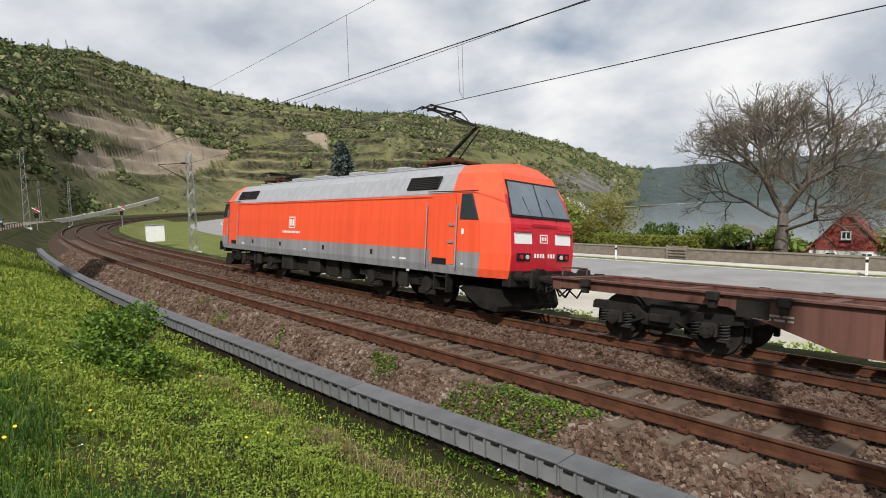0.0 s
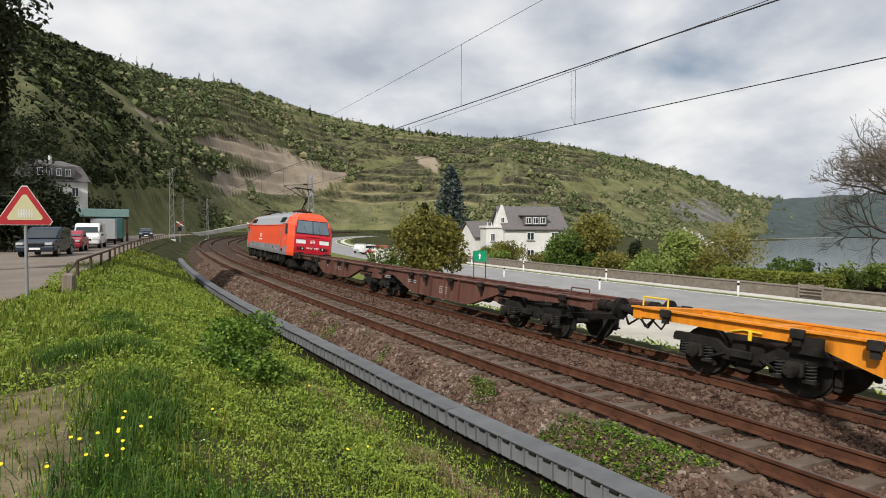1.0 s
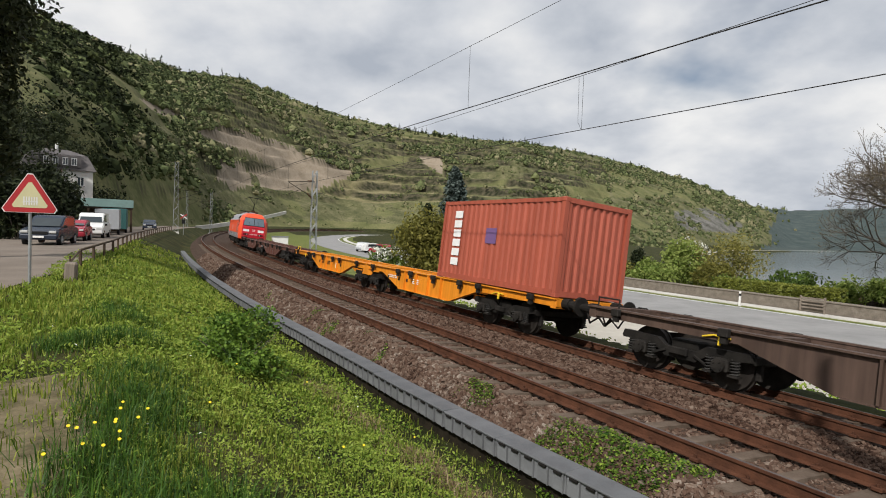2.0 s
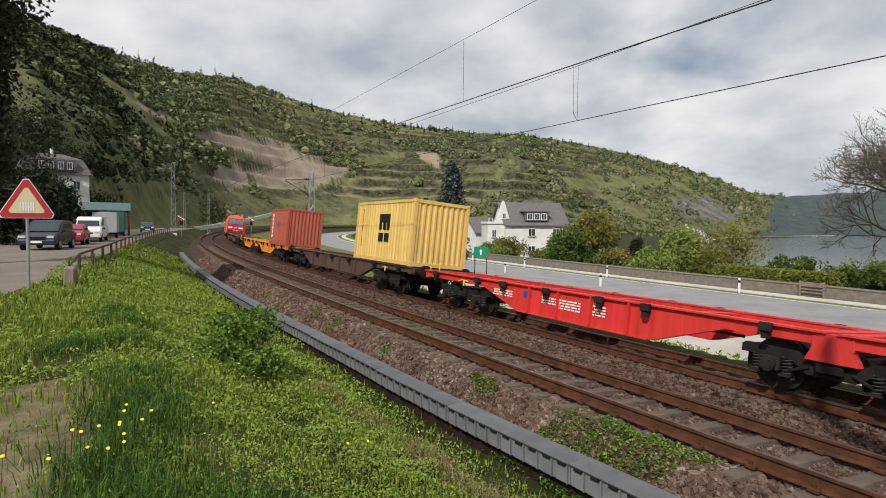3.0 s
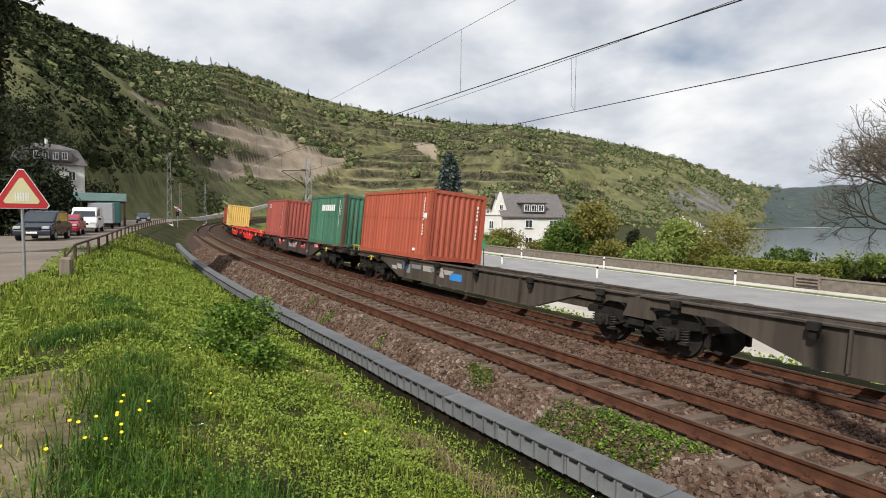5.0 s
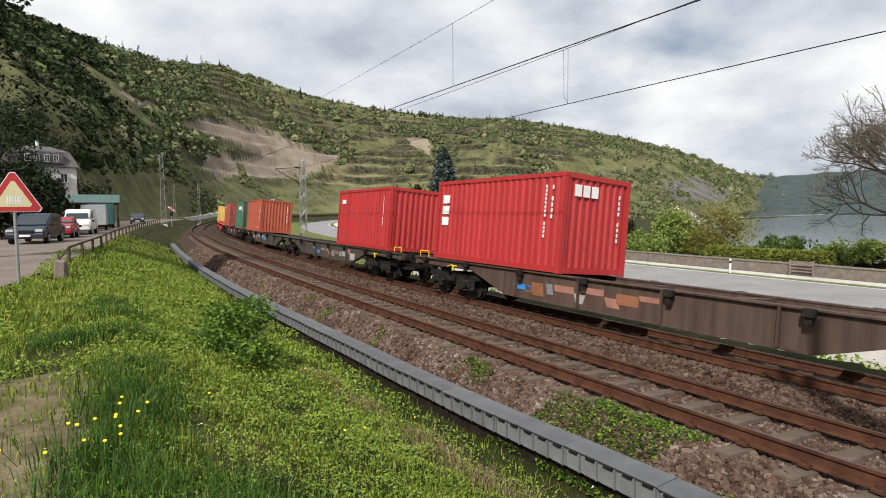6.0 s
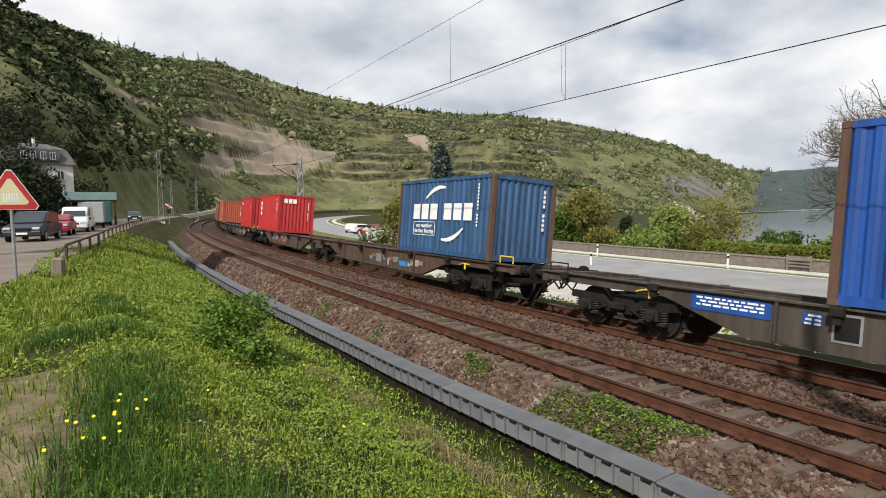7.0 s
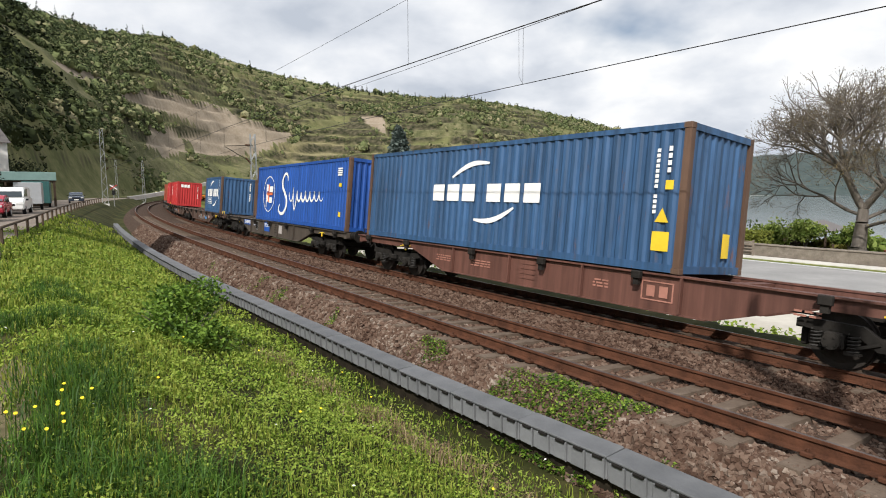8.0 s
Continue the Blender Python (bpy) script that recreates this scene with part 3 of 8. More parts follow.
RED = (0.62, 0.045, 0.02)
paint("loco_red", (0.77, 0.092, 0.035), 0, 0.38, 0.035)
paint("loco_red_shaded", (0.52, 0.015, 0.03), 0, 0.38, 0.08)
paint("loco_grey", (0.23, 0.23, 0.24), 0, 0.5, 0.15)
paint("roof_grey", (0.30, 0.31, 0.33), 0, 0.5, 0.07)
M["white"] = material("white_paint", shades((0.78, 0.77, 0.74), 0.06), scale=2, rough=0.5)
M["yellow"] = material("yellow_paint", shades((0.72, 0.5, 0.03), 0.15), scale=3, rough=0.5)
M["glass"] = material("window_glass", shades((0.03, 0.04, 0.045), 0.2), scale=1, rough=0.08, spec=0.7)
M["windscreen"] = material("windscreen_glass", shades((0.10, 0.13, 0.155), 0.25), scale=0.8, rough=0.06, spec=1.0)
M["rubber"] = material("black_rubber", shades((0.015, 0.015, 0.015), 0.3), rough=0.7, spec=0.15)
M["lamp_glass"] = material("lamp_glass", shades((0.5, 0.5, 0.48), 0.1), rough=0.2)
M["tail_red"] = material("tail_lens", shades((0.35, 0.02, 0.02), 0.1), rough=0.2)
M["wheel"] = material("wheel_steel", [(0.3, (0.012, 0.010, 0.009)), (0.7, (0.04, 0.034, 0.029))], scale=5, rough=0.6, spec=0.15)
M["spring"] = material("spring_steel", [(0.3, (0.015, 0.014, 0.013)), (0.7, (0.05, 0.047, 0.043))], scale=5, rough=0.6, spec=0.15)

_CACHE = {}


def wheelset_mesh(r=0.46):
    k = ("wheelset", r)
    if k not in _CACHE:
        bm = bmesh.new()
        tube(bm, (0, -1.05, 0), (0, 1.05, 0), 0.08, n=10)
        for sy in (1, -1):
            tube(bm, (0, sy * 0.68, 0), (0, sy * 0.81, 0), r, n=28)
            tube(bm, (0, sy * 0.66, 0), (0, sy * 0.70, 0), r + 0.03, n=28)
            tube(bm, (0, sy * 0.81, 0), (0, sy * 0.84, 0), r * 0.78, r * 0.3, n=24)
        _CACHE[k] = mesh_of("wheelset", bm, M["wheel"])
    return _CACHE[k]


def coil(bm, x, y, z0, z1, r=0.075, turns=5, wire=0.017, per=9, k=5):
    """A coil spring: one continuous round wire."""
    n = turns * per
    rings = []
    for i in range(n + 1):
        t = i * 2 * math.pi / per
        c, out = Vector((x + r * math.cos(t), y + r * math.sin(t), z0 + (z1 - z0) * i / n)), Vector((math.cos(t), math.sin(t), 0))
        rings.append([bm.verts.new(c + (out * math.cos(q) + Vector((0, 0, 1)) * math.sin(q)) * wire) for q in [j * 2 * math.pi / k for j in range(k)]])
    for p, q in zip(rings, rings[1:]):
        for j in range(k):
            bm.faces.new((p[j], p[(j + 1) % k], q[(j + 1) % k], q[j]))
    bm.faces.new(rings[0])
    bm.faces.new(rings[-1][::-1])


def y25_meshes():
    """Freight bogie: frame, axle boxes and springs."""
    if "y25" in _CACHE:
        return _CACHE["y25"]
    fr = bmesh.new()
    for sy in (1, -1):
        y0, y1 = sy * 0.93, sy * 1.07
        prism(fr, [(-1.45, 0.62), (-1.40, 0.76), (-0.55, 0.74), (-0.35, 0.60), (0.35, 0.60), (0.55, 0.74), (1.40, 0.76), (1.45, 0.62), (1.2, 0.58), (0.6, 0.58), (0.35, 0.40), (-0.35, 0.40), (-0.6, 0.58), (-1.2, 0.58)], min(y0, y1), max(y0, y1))
        for x in (-0.32, 0.32):
            tube(fr, (x, sy * 1.08, 0.52), (x * 1.9, sy * 1.12, 0.40), 0.03, n=6)
        box(fr, -0.2, 0.2, sy * 1.07, sy * 1.16, 0.47, 0.62, 0.02)
    box(fr, -0.3, 0.3, -0.95, 0.95, 0.55, 0.78, 0.03)
    for x in (-1.42, 1.42):
        box(fr, x - 0.06, x + 0.06, -1.0, 1.0, 0.58, 0.72)
    ax = bmesh.new()
    box(ax, -0.15, 0.15, -0.11, 0.12, -0.12, 0.14, 0.035)
    tube(ax, (0, 0.11, 0), (0, 0.19, 0), 0.125, n=14)
    for a in range(4):
        aa = a * math.pi / 2 + 0.6
        tube(ax, (0.085 * math.cos(aa), 0.185, 0.085 * math.sin(aa)), (0.085 * math.cos(aa), 0.21, 0.085 * math.sin(aa)), 0.018, n=6)
    for d in (-0.25, 0.25):
        box(ax, d - 0.1, d + 0.1, -0.08, 0.09, -0.17, -0.13)
    sp = bmesh.new()
    coil(sp, 0, 0, -0.135, 0.135)
    br = bmesh.new()
    box(br, -0.05, 0.05, -0.055, 0.055, -0.17, 0.17, 0.015)
    _CACHE["y25"] = (mesh_of("bogie_frame", fr, M["dark"]), mesh_of("axle_box", ax, M["steel_grime"]), mesh_of("coil_spring", sp, M["spring"]), mesh_of("brake_block", br, M["dark"]))
    return _CACHE["y25"]


def add_bogie(parent, x):
    bg = new("bogie")
    bg.parent = parent
    bg.matrix_basis = pose(x, 0, 0)
    fr, ax, sp, br = y25_meshes()
    part("bogie_frame", fr, None, bg)
    for dx in (-0.9, 0.9):
        for sy, turn in ((1, 0), (-1, 180)):
            part("axle_box", ax, None, bg).matrix_basis = pose(dx, sy * 1.06, 0.46, 0, 0, turn)
            for d in (-0.25, 0.25):
                part("coil_spring", sp, None, bg).matrix_basis = pose(dx + d, sy * 1.075, 0.465)
            for d in (-0.52, 0.52):
                part("brake_block", br, None, bg).matrix_basis = pose(dx + d, sy * 0.745, 0.45)
        w = part("wheelset", wheelset_mesh(), None, bg)
        w.matrix_basis = pose(dx, 0, 0.46)


def add_buffers(parent, x, d, mat, h=1.03):
    """Two buffers and a coupling at the end x, pointing along d."""
    for sy in (0.875, -0.875):
        bm = bmesh.new()
        tube(bm, (x, sy, h), (x + d * 0.40, sy, h), 0.11, n=12)
        tube(bm, (x, sy, h), (x + d * 0.22, sy, h), 0.145, n=12)
        tube(bm, (x + d * 0.52, sy, h), (x + d * 0.58, sy, h), 0.235, 0.225, n=20)
        tube(bm, (x + d * 0.38, sy, h), (x + d * 0.53, sy, h), 0.085, n=10)
        part("buffer", bm, M["dark"], parent)
    bm = bmesh.new()
    tube(bm, (x, 0, 1.0), (x + d * 0.55, 0, 0.96), 0.05)
    tube(bm, (x + d * 0.1, 0.2, 0.95), (x + d * 0.3, 0.24, 0.62), 0.025)
    tube(bm, (x + d * 0.3, 0.24, 0.62), (x + d * 0.62, 0.2, 0.85), 0.025)
    tube(bm, (x + d * 0.1, -0.3, 0.95), (x + d * 0.34, -0.3, 0.58), 0.022)
    tube(bm, (x + d * 0.34, -0.3, 0.58), (x + d * 0.62, -0.26, 0.8), 0.022)
    part("coupling", bm, M["dark"], parent, "black screw coupling with air hoses")


# ---- containers ----


def corrugated(bm, length, z0, z1, pitch, depth, place):
    """A wall of trapezoid waves: place(u, d, z) gives a point u along it, d outwards."""
    n = max(2, int(round(length / pitch)))
    p = length / n
    us = []
    for i in range(n):
        a = i * p
        us += [(a, -depth), (a + 0.30 * p, -depth), (a + 0.5 * p, 0), (a + 0.8 * p, 0)]
    us.append((length, -depth))
    lo = [bm.verts.new(place(u, d, z0)) for u, d in us]
    hi = [bm.verts.new(place(u, d, z1)) for u, d in us]
    for i in range(len(us) - 1):
        bm.faces.new((lo[i], lo[i + 1], hi[i + 1], hi[i]))


def container_meshes(L, H, key, body, frame_m):
    k = ("box", L, H, key)
    if k in _CACHE:
        return _CACHE[k]
    W = 2.438
    hx, hy = L / 2, W / 2
    out = []
    for sy, nm in ((1, "side_wall"), (-1, "side_wall")):
        bm = bmesh.new()
        corrugated(bm, L - 0.26, 0.17, H - 0.12, 0.278, 0.036, lambda u, d, z, sy=sy: (-hx + 0.13 + u, sy * (hy - 0.012 + d), z))
        out.append((nm, mesh_of(nm, bm, body)))
    bm = bmesh.new()
    corrugated(bm, W - 0.26, 0.17, H - 0.12, 0.235, 0.045, lambda u, d, z: (-hx + 0.02 - d, -hy + 0.13 + u, z))
    out.append(("end_wall", mesh_of("end_wall", bm, body)))
    bm = bmesh.new()
    for y0, y1 in ((-hy + 0.13, -0.01), (0.01, hy - 0.13)):
        box(bm, hx - 0.06, hx - 0.02, y0, y1, 0.17, H - 0.12)
        for i in range(1, 4):
            box(bm, hx - 0.02, hx - 0.004, y0 + 0.06, y1 - 0.06, 0.17 + i * (H - 0.3) / 4 - 0.03, 0.17 + i * (H - 0.3) / 4 + 0.03)
    out.append(("door_leaf", mesh_of("door_leaf", bm, body)))
    bm = bmesh.new()
    for y in (-0.85, -0.4, 0.4, 0.85):
        tube(bm, (hx + 0.012, y, 0.1), (hx + 0.012, y, H - 0.06), 0.018, n=6)
    out.append(("lock_rod", mesh_of("lock_rod", bm, M["galv"])))
    bm = bmesh.new()
    box(bm, -hx + 0.05, hx - 0.05, -hy + 0.03, hy - 0.03, H - 0.075, H - 0.02)
    n = int(L / 0.42)
    for i in range(n):
        x = -hx + 0.3 + i * (L - 0.6) / (n - 1)
        box(bm, x - 0.09, x + 0.09, -hy + 0.12, hy - 0.12, H - 0.022, H - 0.006)
    out.append(("roof", mesh_of("roof", bm, body)))
    bm = bmesh.new()
    box(bm, -hx + 0.1, hx - 0.1, -hy + 0.05, hy - 0.05, 0.12, 0.17)
    out.append(("floor_panel", mesh_of("floor_panel", bm, M["dark"])))
    bm = bmesh.new()
    for sy in (1, -1):
        y0, y1 = sorted((sy * hy, sy * (hy - 0.06)))
        box(bm, -hx + 0.15, hx - 0.15, y0, y1, H - 0.12, H - 0.01)
        box(bm, -hx + 0.15, hx - 0.15, y0, y1, 0.02, 0.18)
    for sx in (1, -1):
        x0, x1 = sorted((sx * hx, sx * (hx - 0.07)))
        box(bm, x0, x1, -hy + 0.14, hy - 0.14, H - 0.14, H - 0.01)
        box(bm, x0, x1, -hy + 0.14, hy - 0.14, 0.02, 0.17)
    out.append(("frame_rail", mesh_of("frame_rail", bm, body)))
    for sx in (1, -1):
        for sy in (1, -1):
            bm = bmesh.new()
            x0, x1 = sorted((sx * hx, sx * (hx - 0.14)))
            y0, y1 = sorted((sy * hy, sy * (hy - 0.14)))
            box(bm, x0, x1, y0, y1, 0.12, H - 0.12)
            for z in (0.0, H - 0.118):
                a0, a1 = sorted((sx * (hx + 0.004), sx * (hx - 0.174)))
                b0, b1 = sorted((sy * (hy + 0.004), sy * (hy - 0.158)))
                box(bm, a0, a1, b0, b1, z, z + 0.118, 0.01)
            out.append(("corner_post", mesh_of("corner_post", bm, frame_m)))
    _CACHE[k] = out
    return out


def container(label, L, H, body, frame_m, wagon, u):
    """A container whose middle is u behind the train's front, standing on a wagon unit."""
    th = empty("shipping_container", label, "container", "containers on the train")
    for nm, me in container_meshes(L, H, body.name + frame_m.name, body, frame_m):
        part(nm, me, None, th)
    _, uu, half, _, _ = next(q for q in MOVING if q[0] == wagon)
    riding(th, uu, half, uu - u, 1.165)
    return th


# ---- wagons ----


def flat_unit(parent, x0, x1, mat, lock_mat=None, fish=((3.6, 5.2), (3.6, 5.2))):
    """Frame of one container wagon unit from x0 (rear) to x1 (front)."""
    L = x1 - x0
    for sy in (1, -1):
        bm = bmesh.new()
        y0, y1 = sorted((sy * 1.16, sy * 1.0))
        zt, zs, zb = 1.13, 0.93, 0.41
        (r0, r1), (f0, f1) = fish
        pts = [(x0, zt), (x1, zt), (x1, zs), (x1 - f0, zs - 0.02), (x1 - f1, zb), (x0 + r1, zb), (x0 + r0, zs - 0.02), (x0, zs)]
        prism(bm, pts, y0, y1)
        part("side_sill", bm, mat, parent)
        bm = bmesh.new()
        a0, a1 = sorted((sy * 1.235, sy * 0.98))
        box(bm, x0, x1, a0, a1, 1.115, 1.15)
        b0, b1 = sorted((sy * 1.22, sy * 1.0))
        box(bm, x0 + r1 + 0.1, x1 - f1 - 0.1, b0, b1, 0.395, 0.42)
        part("flange", bm, mat, parent)
        for i in range(4):
            bm = bmesh.new()
            x = x0 + r1 + 0.6 + i * (L - f1 - r1 - 1.2) / 3
            c0, c1 = sorted((sy * 1.165, sy * 1.25))
            box(bm, x - 0.02, x + 0.02, c0, c1, 0.43, 1.11)
            part("stiffener", bm, mat, parent)
    bm = bmesh.new()
    for x in np.arange(x0 + 0.4, x1 - 0.2, 2.4):
        box(bm, x - 0.11, x + 0.11, -1.0, 1.0, 0.92, 1.1)
    box(bm, x0 + 1.0, x1 - 1.0, -0.14, 0.14, 0.82, 1.08)
    part("cross_member", bm, mat, parent)
    for x in (x0 + 0.12, x1 - 0.12):
        bm = bmesh.new()
        box(bm, x - 0.1, x + 0.1, -1.18, 1.18, 0.88, 1.145, 0.01)
        part("head_stock", bm, mat, parent)
    for i, x in enumerate((x0 + 0.9, x0 + 3.4, x0 + L * 0.36, x0 + L * 0.5, x0 + L * 0.64, x1 - 3.4, x1 - 0.9)):
        for sy in (1, -1):
            bm = bmesh.new()
            c0, c1 = sorted((sy * 1.236, sy * 1.36))
            box(bm, x - 0.1, x + 0.1, c0, c1, 1.0, 1.16, 0.015)
            box(bm, x - 0.06, x + 0.06, c0, c1 - (0.04 if sy > 0 else -0.04) if sy > 0 else c1, 0.88, 1.0)
            part("twistlock", bm, M["steel_grime"], parent, "folding steel container lock")
            if lock_mat:
                bm = bmesh.new()
                box(bm, x - 0.32, x + 0.32, min(sy * 1.16, sy * 1.32), max(sy * 1.16, sy * 1.32), 1.163, 1.19, 0.008)
                part("lock_plate", bm, lock_mat, parent, "red painted lock plate")
    # brake gear below the frame
    bm = bmesh.new()
    c = (x0 + x1) / 2
    tube(bm, (c - 0.9, 0.3, 0.66), (c + 0.3, 0.3, 0.66), 0.19, n=14)
    tube(bm, (x0 + 2, 0.0, 0.72), (x1 - 2, 0.0, 0.72), 0.03, n=6)
    box(bm, c + 0.7, c + 1.3, -0.3, 0.3, 0.5, 0.85, 0.03)
    part("brake_gear", bm, M["dark"], parent)


def hand_rail(parent, x, mat, sy=1):
    bm = bmesh.new()
    pts = [(x - 0.3, 1.17), (x - 0.3, 1.36), (x + 0.3, 1.36), (x + 0.3, 1.17)]
    for a, b in zip(pts, pts[1:]):
        tube(bm, (a[0], sy * 1.1, a[1]), (b[0], sy * 1.1, b[1]), 0.018, n=6)
    part("hand_rail", bm, mat, parent)


def brake_handle(parent, x, sy=1):
    bm = bmesh.new()
    y = sy * 1.2
    tube(bm, (x - 0.28, y, 0.98), (x + 0.05, y, 1.0), 0.018, n=6)
    tube(bm, (x + 0.05, y, 1.0), (x + 0.28, y, 0.94), 0.018, n=6)
    box(bm, x - 0.12, x - 0.06, min(y, y + sy * 0.05), max(y, y + sy * 0.05), 0.82, 1.0, 0.01)
    part("brake_lever", bm, M["yellow"], parent, "yellow brake change-over lever")


def panel(parent, name, x, z, w, h, mat, label="", y=1.168):
    """A thin plate or painted patch on the near side sill."""
    bm = bmesh.new()
    box(bm, x - w / 2, x + w / 2, y, y + 0.006, z - h / 2, z + h / 2)
    return part(name, bm, mat, parent, label)


def bars(parent, x, z, w, rows, mat, seed=0, hh=0.035, y=1.17):
    """Lines of small unreadable lettering as plain bars."""
    rnd = random.Random(seed)
    bm = bmesh.new()
    for r in range(rows):
        a = x - w / 2
        while a < x + w / 2 - 0.04:
            b = min(a + rnd.uniform(0.06, 0.2), x + w / 2)
            box(bm, a, b, y, y + 0.005, z - r * hh * 1.9 - hh / 2, z - r * hh * 1.9 + hh / 2)
            a = b + 0.04
    tagged(part("stencil", bm, mat, parent), "small stencilled lettering", kind="stuff")


def wagon_single(label, mat, u0, length, lock_mat=None):
    """Four-axle container wagon whose front is u0 behind the train's front."""
    th = empty("container_wagon", label, "freight wagon", "wagons of the train")
    hl = length / 2
    x0, x1 = -hl + 0.62, hl - 0.62
    flat_unit(th, x0, x1, mat, lock_mat)
    for x in (x0 + 2.4, x1 - 2.4):
        add_bogie(th, x)
    add_buffers(th, x1, 1, mat)
    add_buffers(th, x0, -1, mat)
    for x in (x1 - 3.2, x0 + 2.4):
        brake_handle(th, x)
    hand_rail(th, x1 - 0.5, M["steel_grime"])
    hand_rail(th, x0 + 0.5, M["steel_grime"])
    riding(th, u0 + hl, hl - 2.8)
    return th, x0, x1


def wagon_double(label, mat, u0, length, levers=True):
    """Articulated wagon: two coupled units; the rear one carries the shared middle bogie."""
    out = []
    hl = length / 2
    n = hl - 0.62 - 0.12
    for k in (0, 1):
        th = empty("container_wagon", label, "freight wagon", "wagons of the train")
        x0, x1 = -n / 2, n / 2
        inner, outer = (1.7, 3.3), (3.6, 5.2)
        flat_unit(th, x0, x1, mat, fish=(inner, outer) if k == 0 else (outer, inner))
        end = x1 if k == 0 else x0
        d = 1 if k == 0 else -1
        add_bogie(th, end - d * 2.4)
        add_buffers(th, end, d, mat)
        if levers:
            brake_handle(th, end - d * 2.5)
        hand_rail(th, end - d * 0.5, M["yellow"] if levers else mat)
        e = x0 if k == 0 else x1
        for sy in (1, -1):
            bm = bmesh.new()
            prism(bm, [(e - 0.3, 0.66), (e + 0.3, 0.66), (e + 0.1, 1.11), (e - 0.1, 1.11)], min(sy * 1.0, sy * 1.19), max(sy * 1.0, sy * 1.19))
            part("articulation", bm, mat, th)
        if k == 1:
            add_bogie(th, x1 + 0.12)
        mid = u0 + 0.62 + n / 2 if k == 0 else u0 + length - 0.62 - n / 2
        riding(th, mid, n / 2 - 0.6)
        out.append(th)
    return out


# ---- locomotive ----


def locomotive():
    th = empty("electric_locomotive", "bright red electric freight locomotive with grey lower band", "locomotive")
    hl = 19.58 / 2 - 0.62
    zs = (0.98, 1.18, 1.56, 2.28, 2.98, 3.52, 3.78, 3.86)
    ws = (1.46, 1.50, 1.50, 1.50, 1.47, 1.20, 0.88, 0.0)
    slant = (0.10, 0.03, 0.0, 0.06, 0.34, 0.62, 0.92, 0.98)
    rings = []
    for end in (-1, 1):
        for d, k, w in ((0.0, 1.0, 0.79), (0.72, 1.0, 0.99), (1.7, 0.35, 1.0), (2.9, 0.0, 1.0)):
            rings.append([(end * (hl - d - k * sl), w * hw, z) for z, hw, sl in zip(zs, ws, slant)])
    rings = rings[:4] + rings[7:3:-1]
    bm = bmesh.new()
    V = []
    for rg in rings:
        left = [bm.verts.new(p) for p in rg]
        right = [bm.verts.new((p[0], -p[1], p[2])) for p in rg[:-1]]
        V.append(left + right[::-1])
    n = len(V[0])
    for i in range(len(V) - 1):
        for j in range(n - 1):
            f = bm.faces.new((V[i][j], V[i][j + 1], V[i + 1][j + 1], V[i + 1][j]))
            lv = min(j, n - 2 - j)
            f.material_index = 1 if lv <= 1 and 1 <= i <= 5 else (2 if lv >= 4 and i in (2, 3, 4) else 0)
        bm.faces.new((V[i][0], V[i + 1][0], V[i + 1][n - 1], V[i][n - 1])).material_index = 1
    for k, rev in ((0, False), (len(V) - 1, True)):
        for j in range((n - 1) // 2):
            a, b, c, d = V[k][j], V[k][j + 1], V[k][n - 2 - j], V[k][n - 1 - j]
            vs = [a, b, c, d] if b is not c else [a, b, d]
            f = bm.faces.new(vs)
            f.material_index = 3 if j <= 3 else 0
    bmesh.ops.recalc_face_normals(bm, faces=bm.faces)
    part("body", bm, [M["loco_red"], M["loco_grey"], M["roof_grey"], M["loco_red_shaded"]], th)
    return th, hl




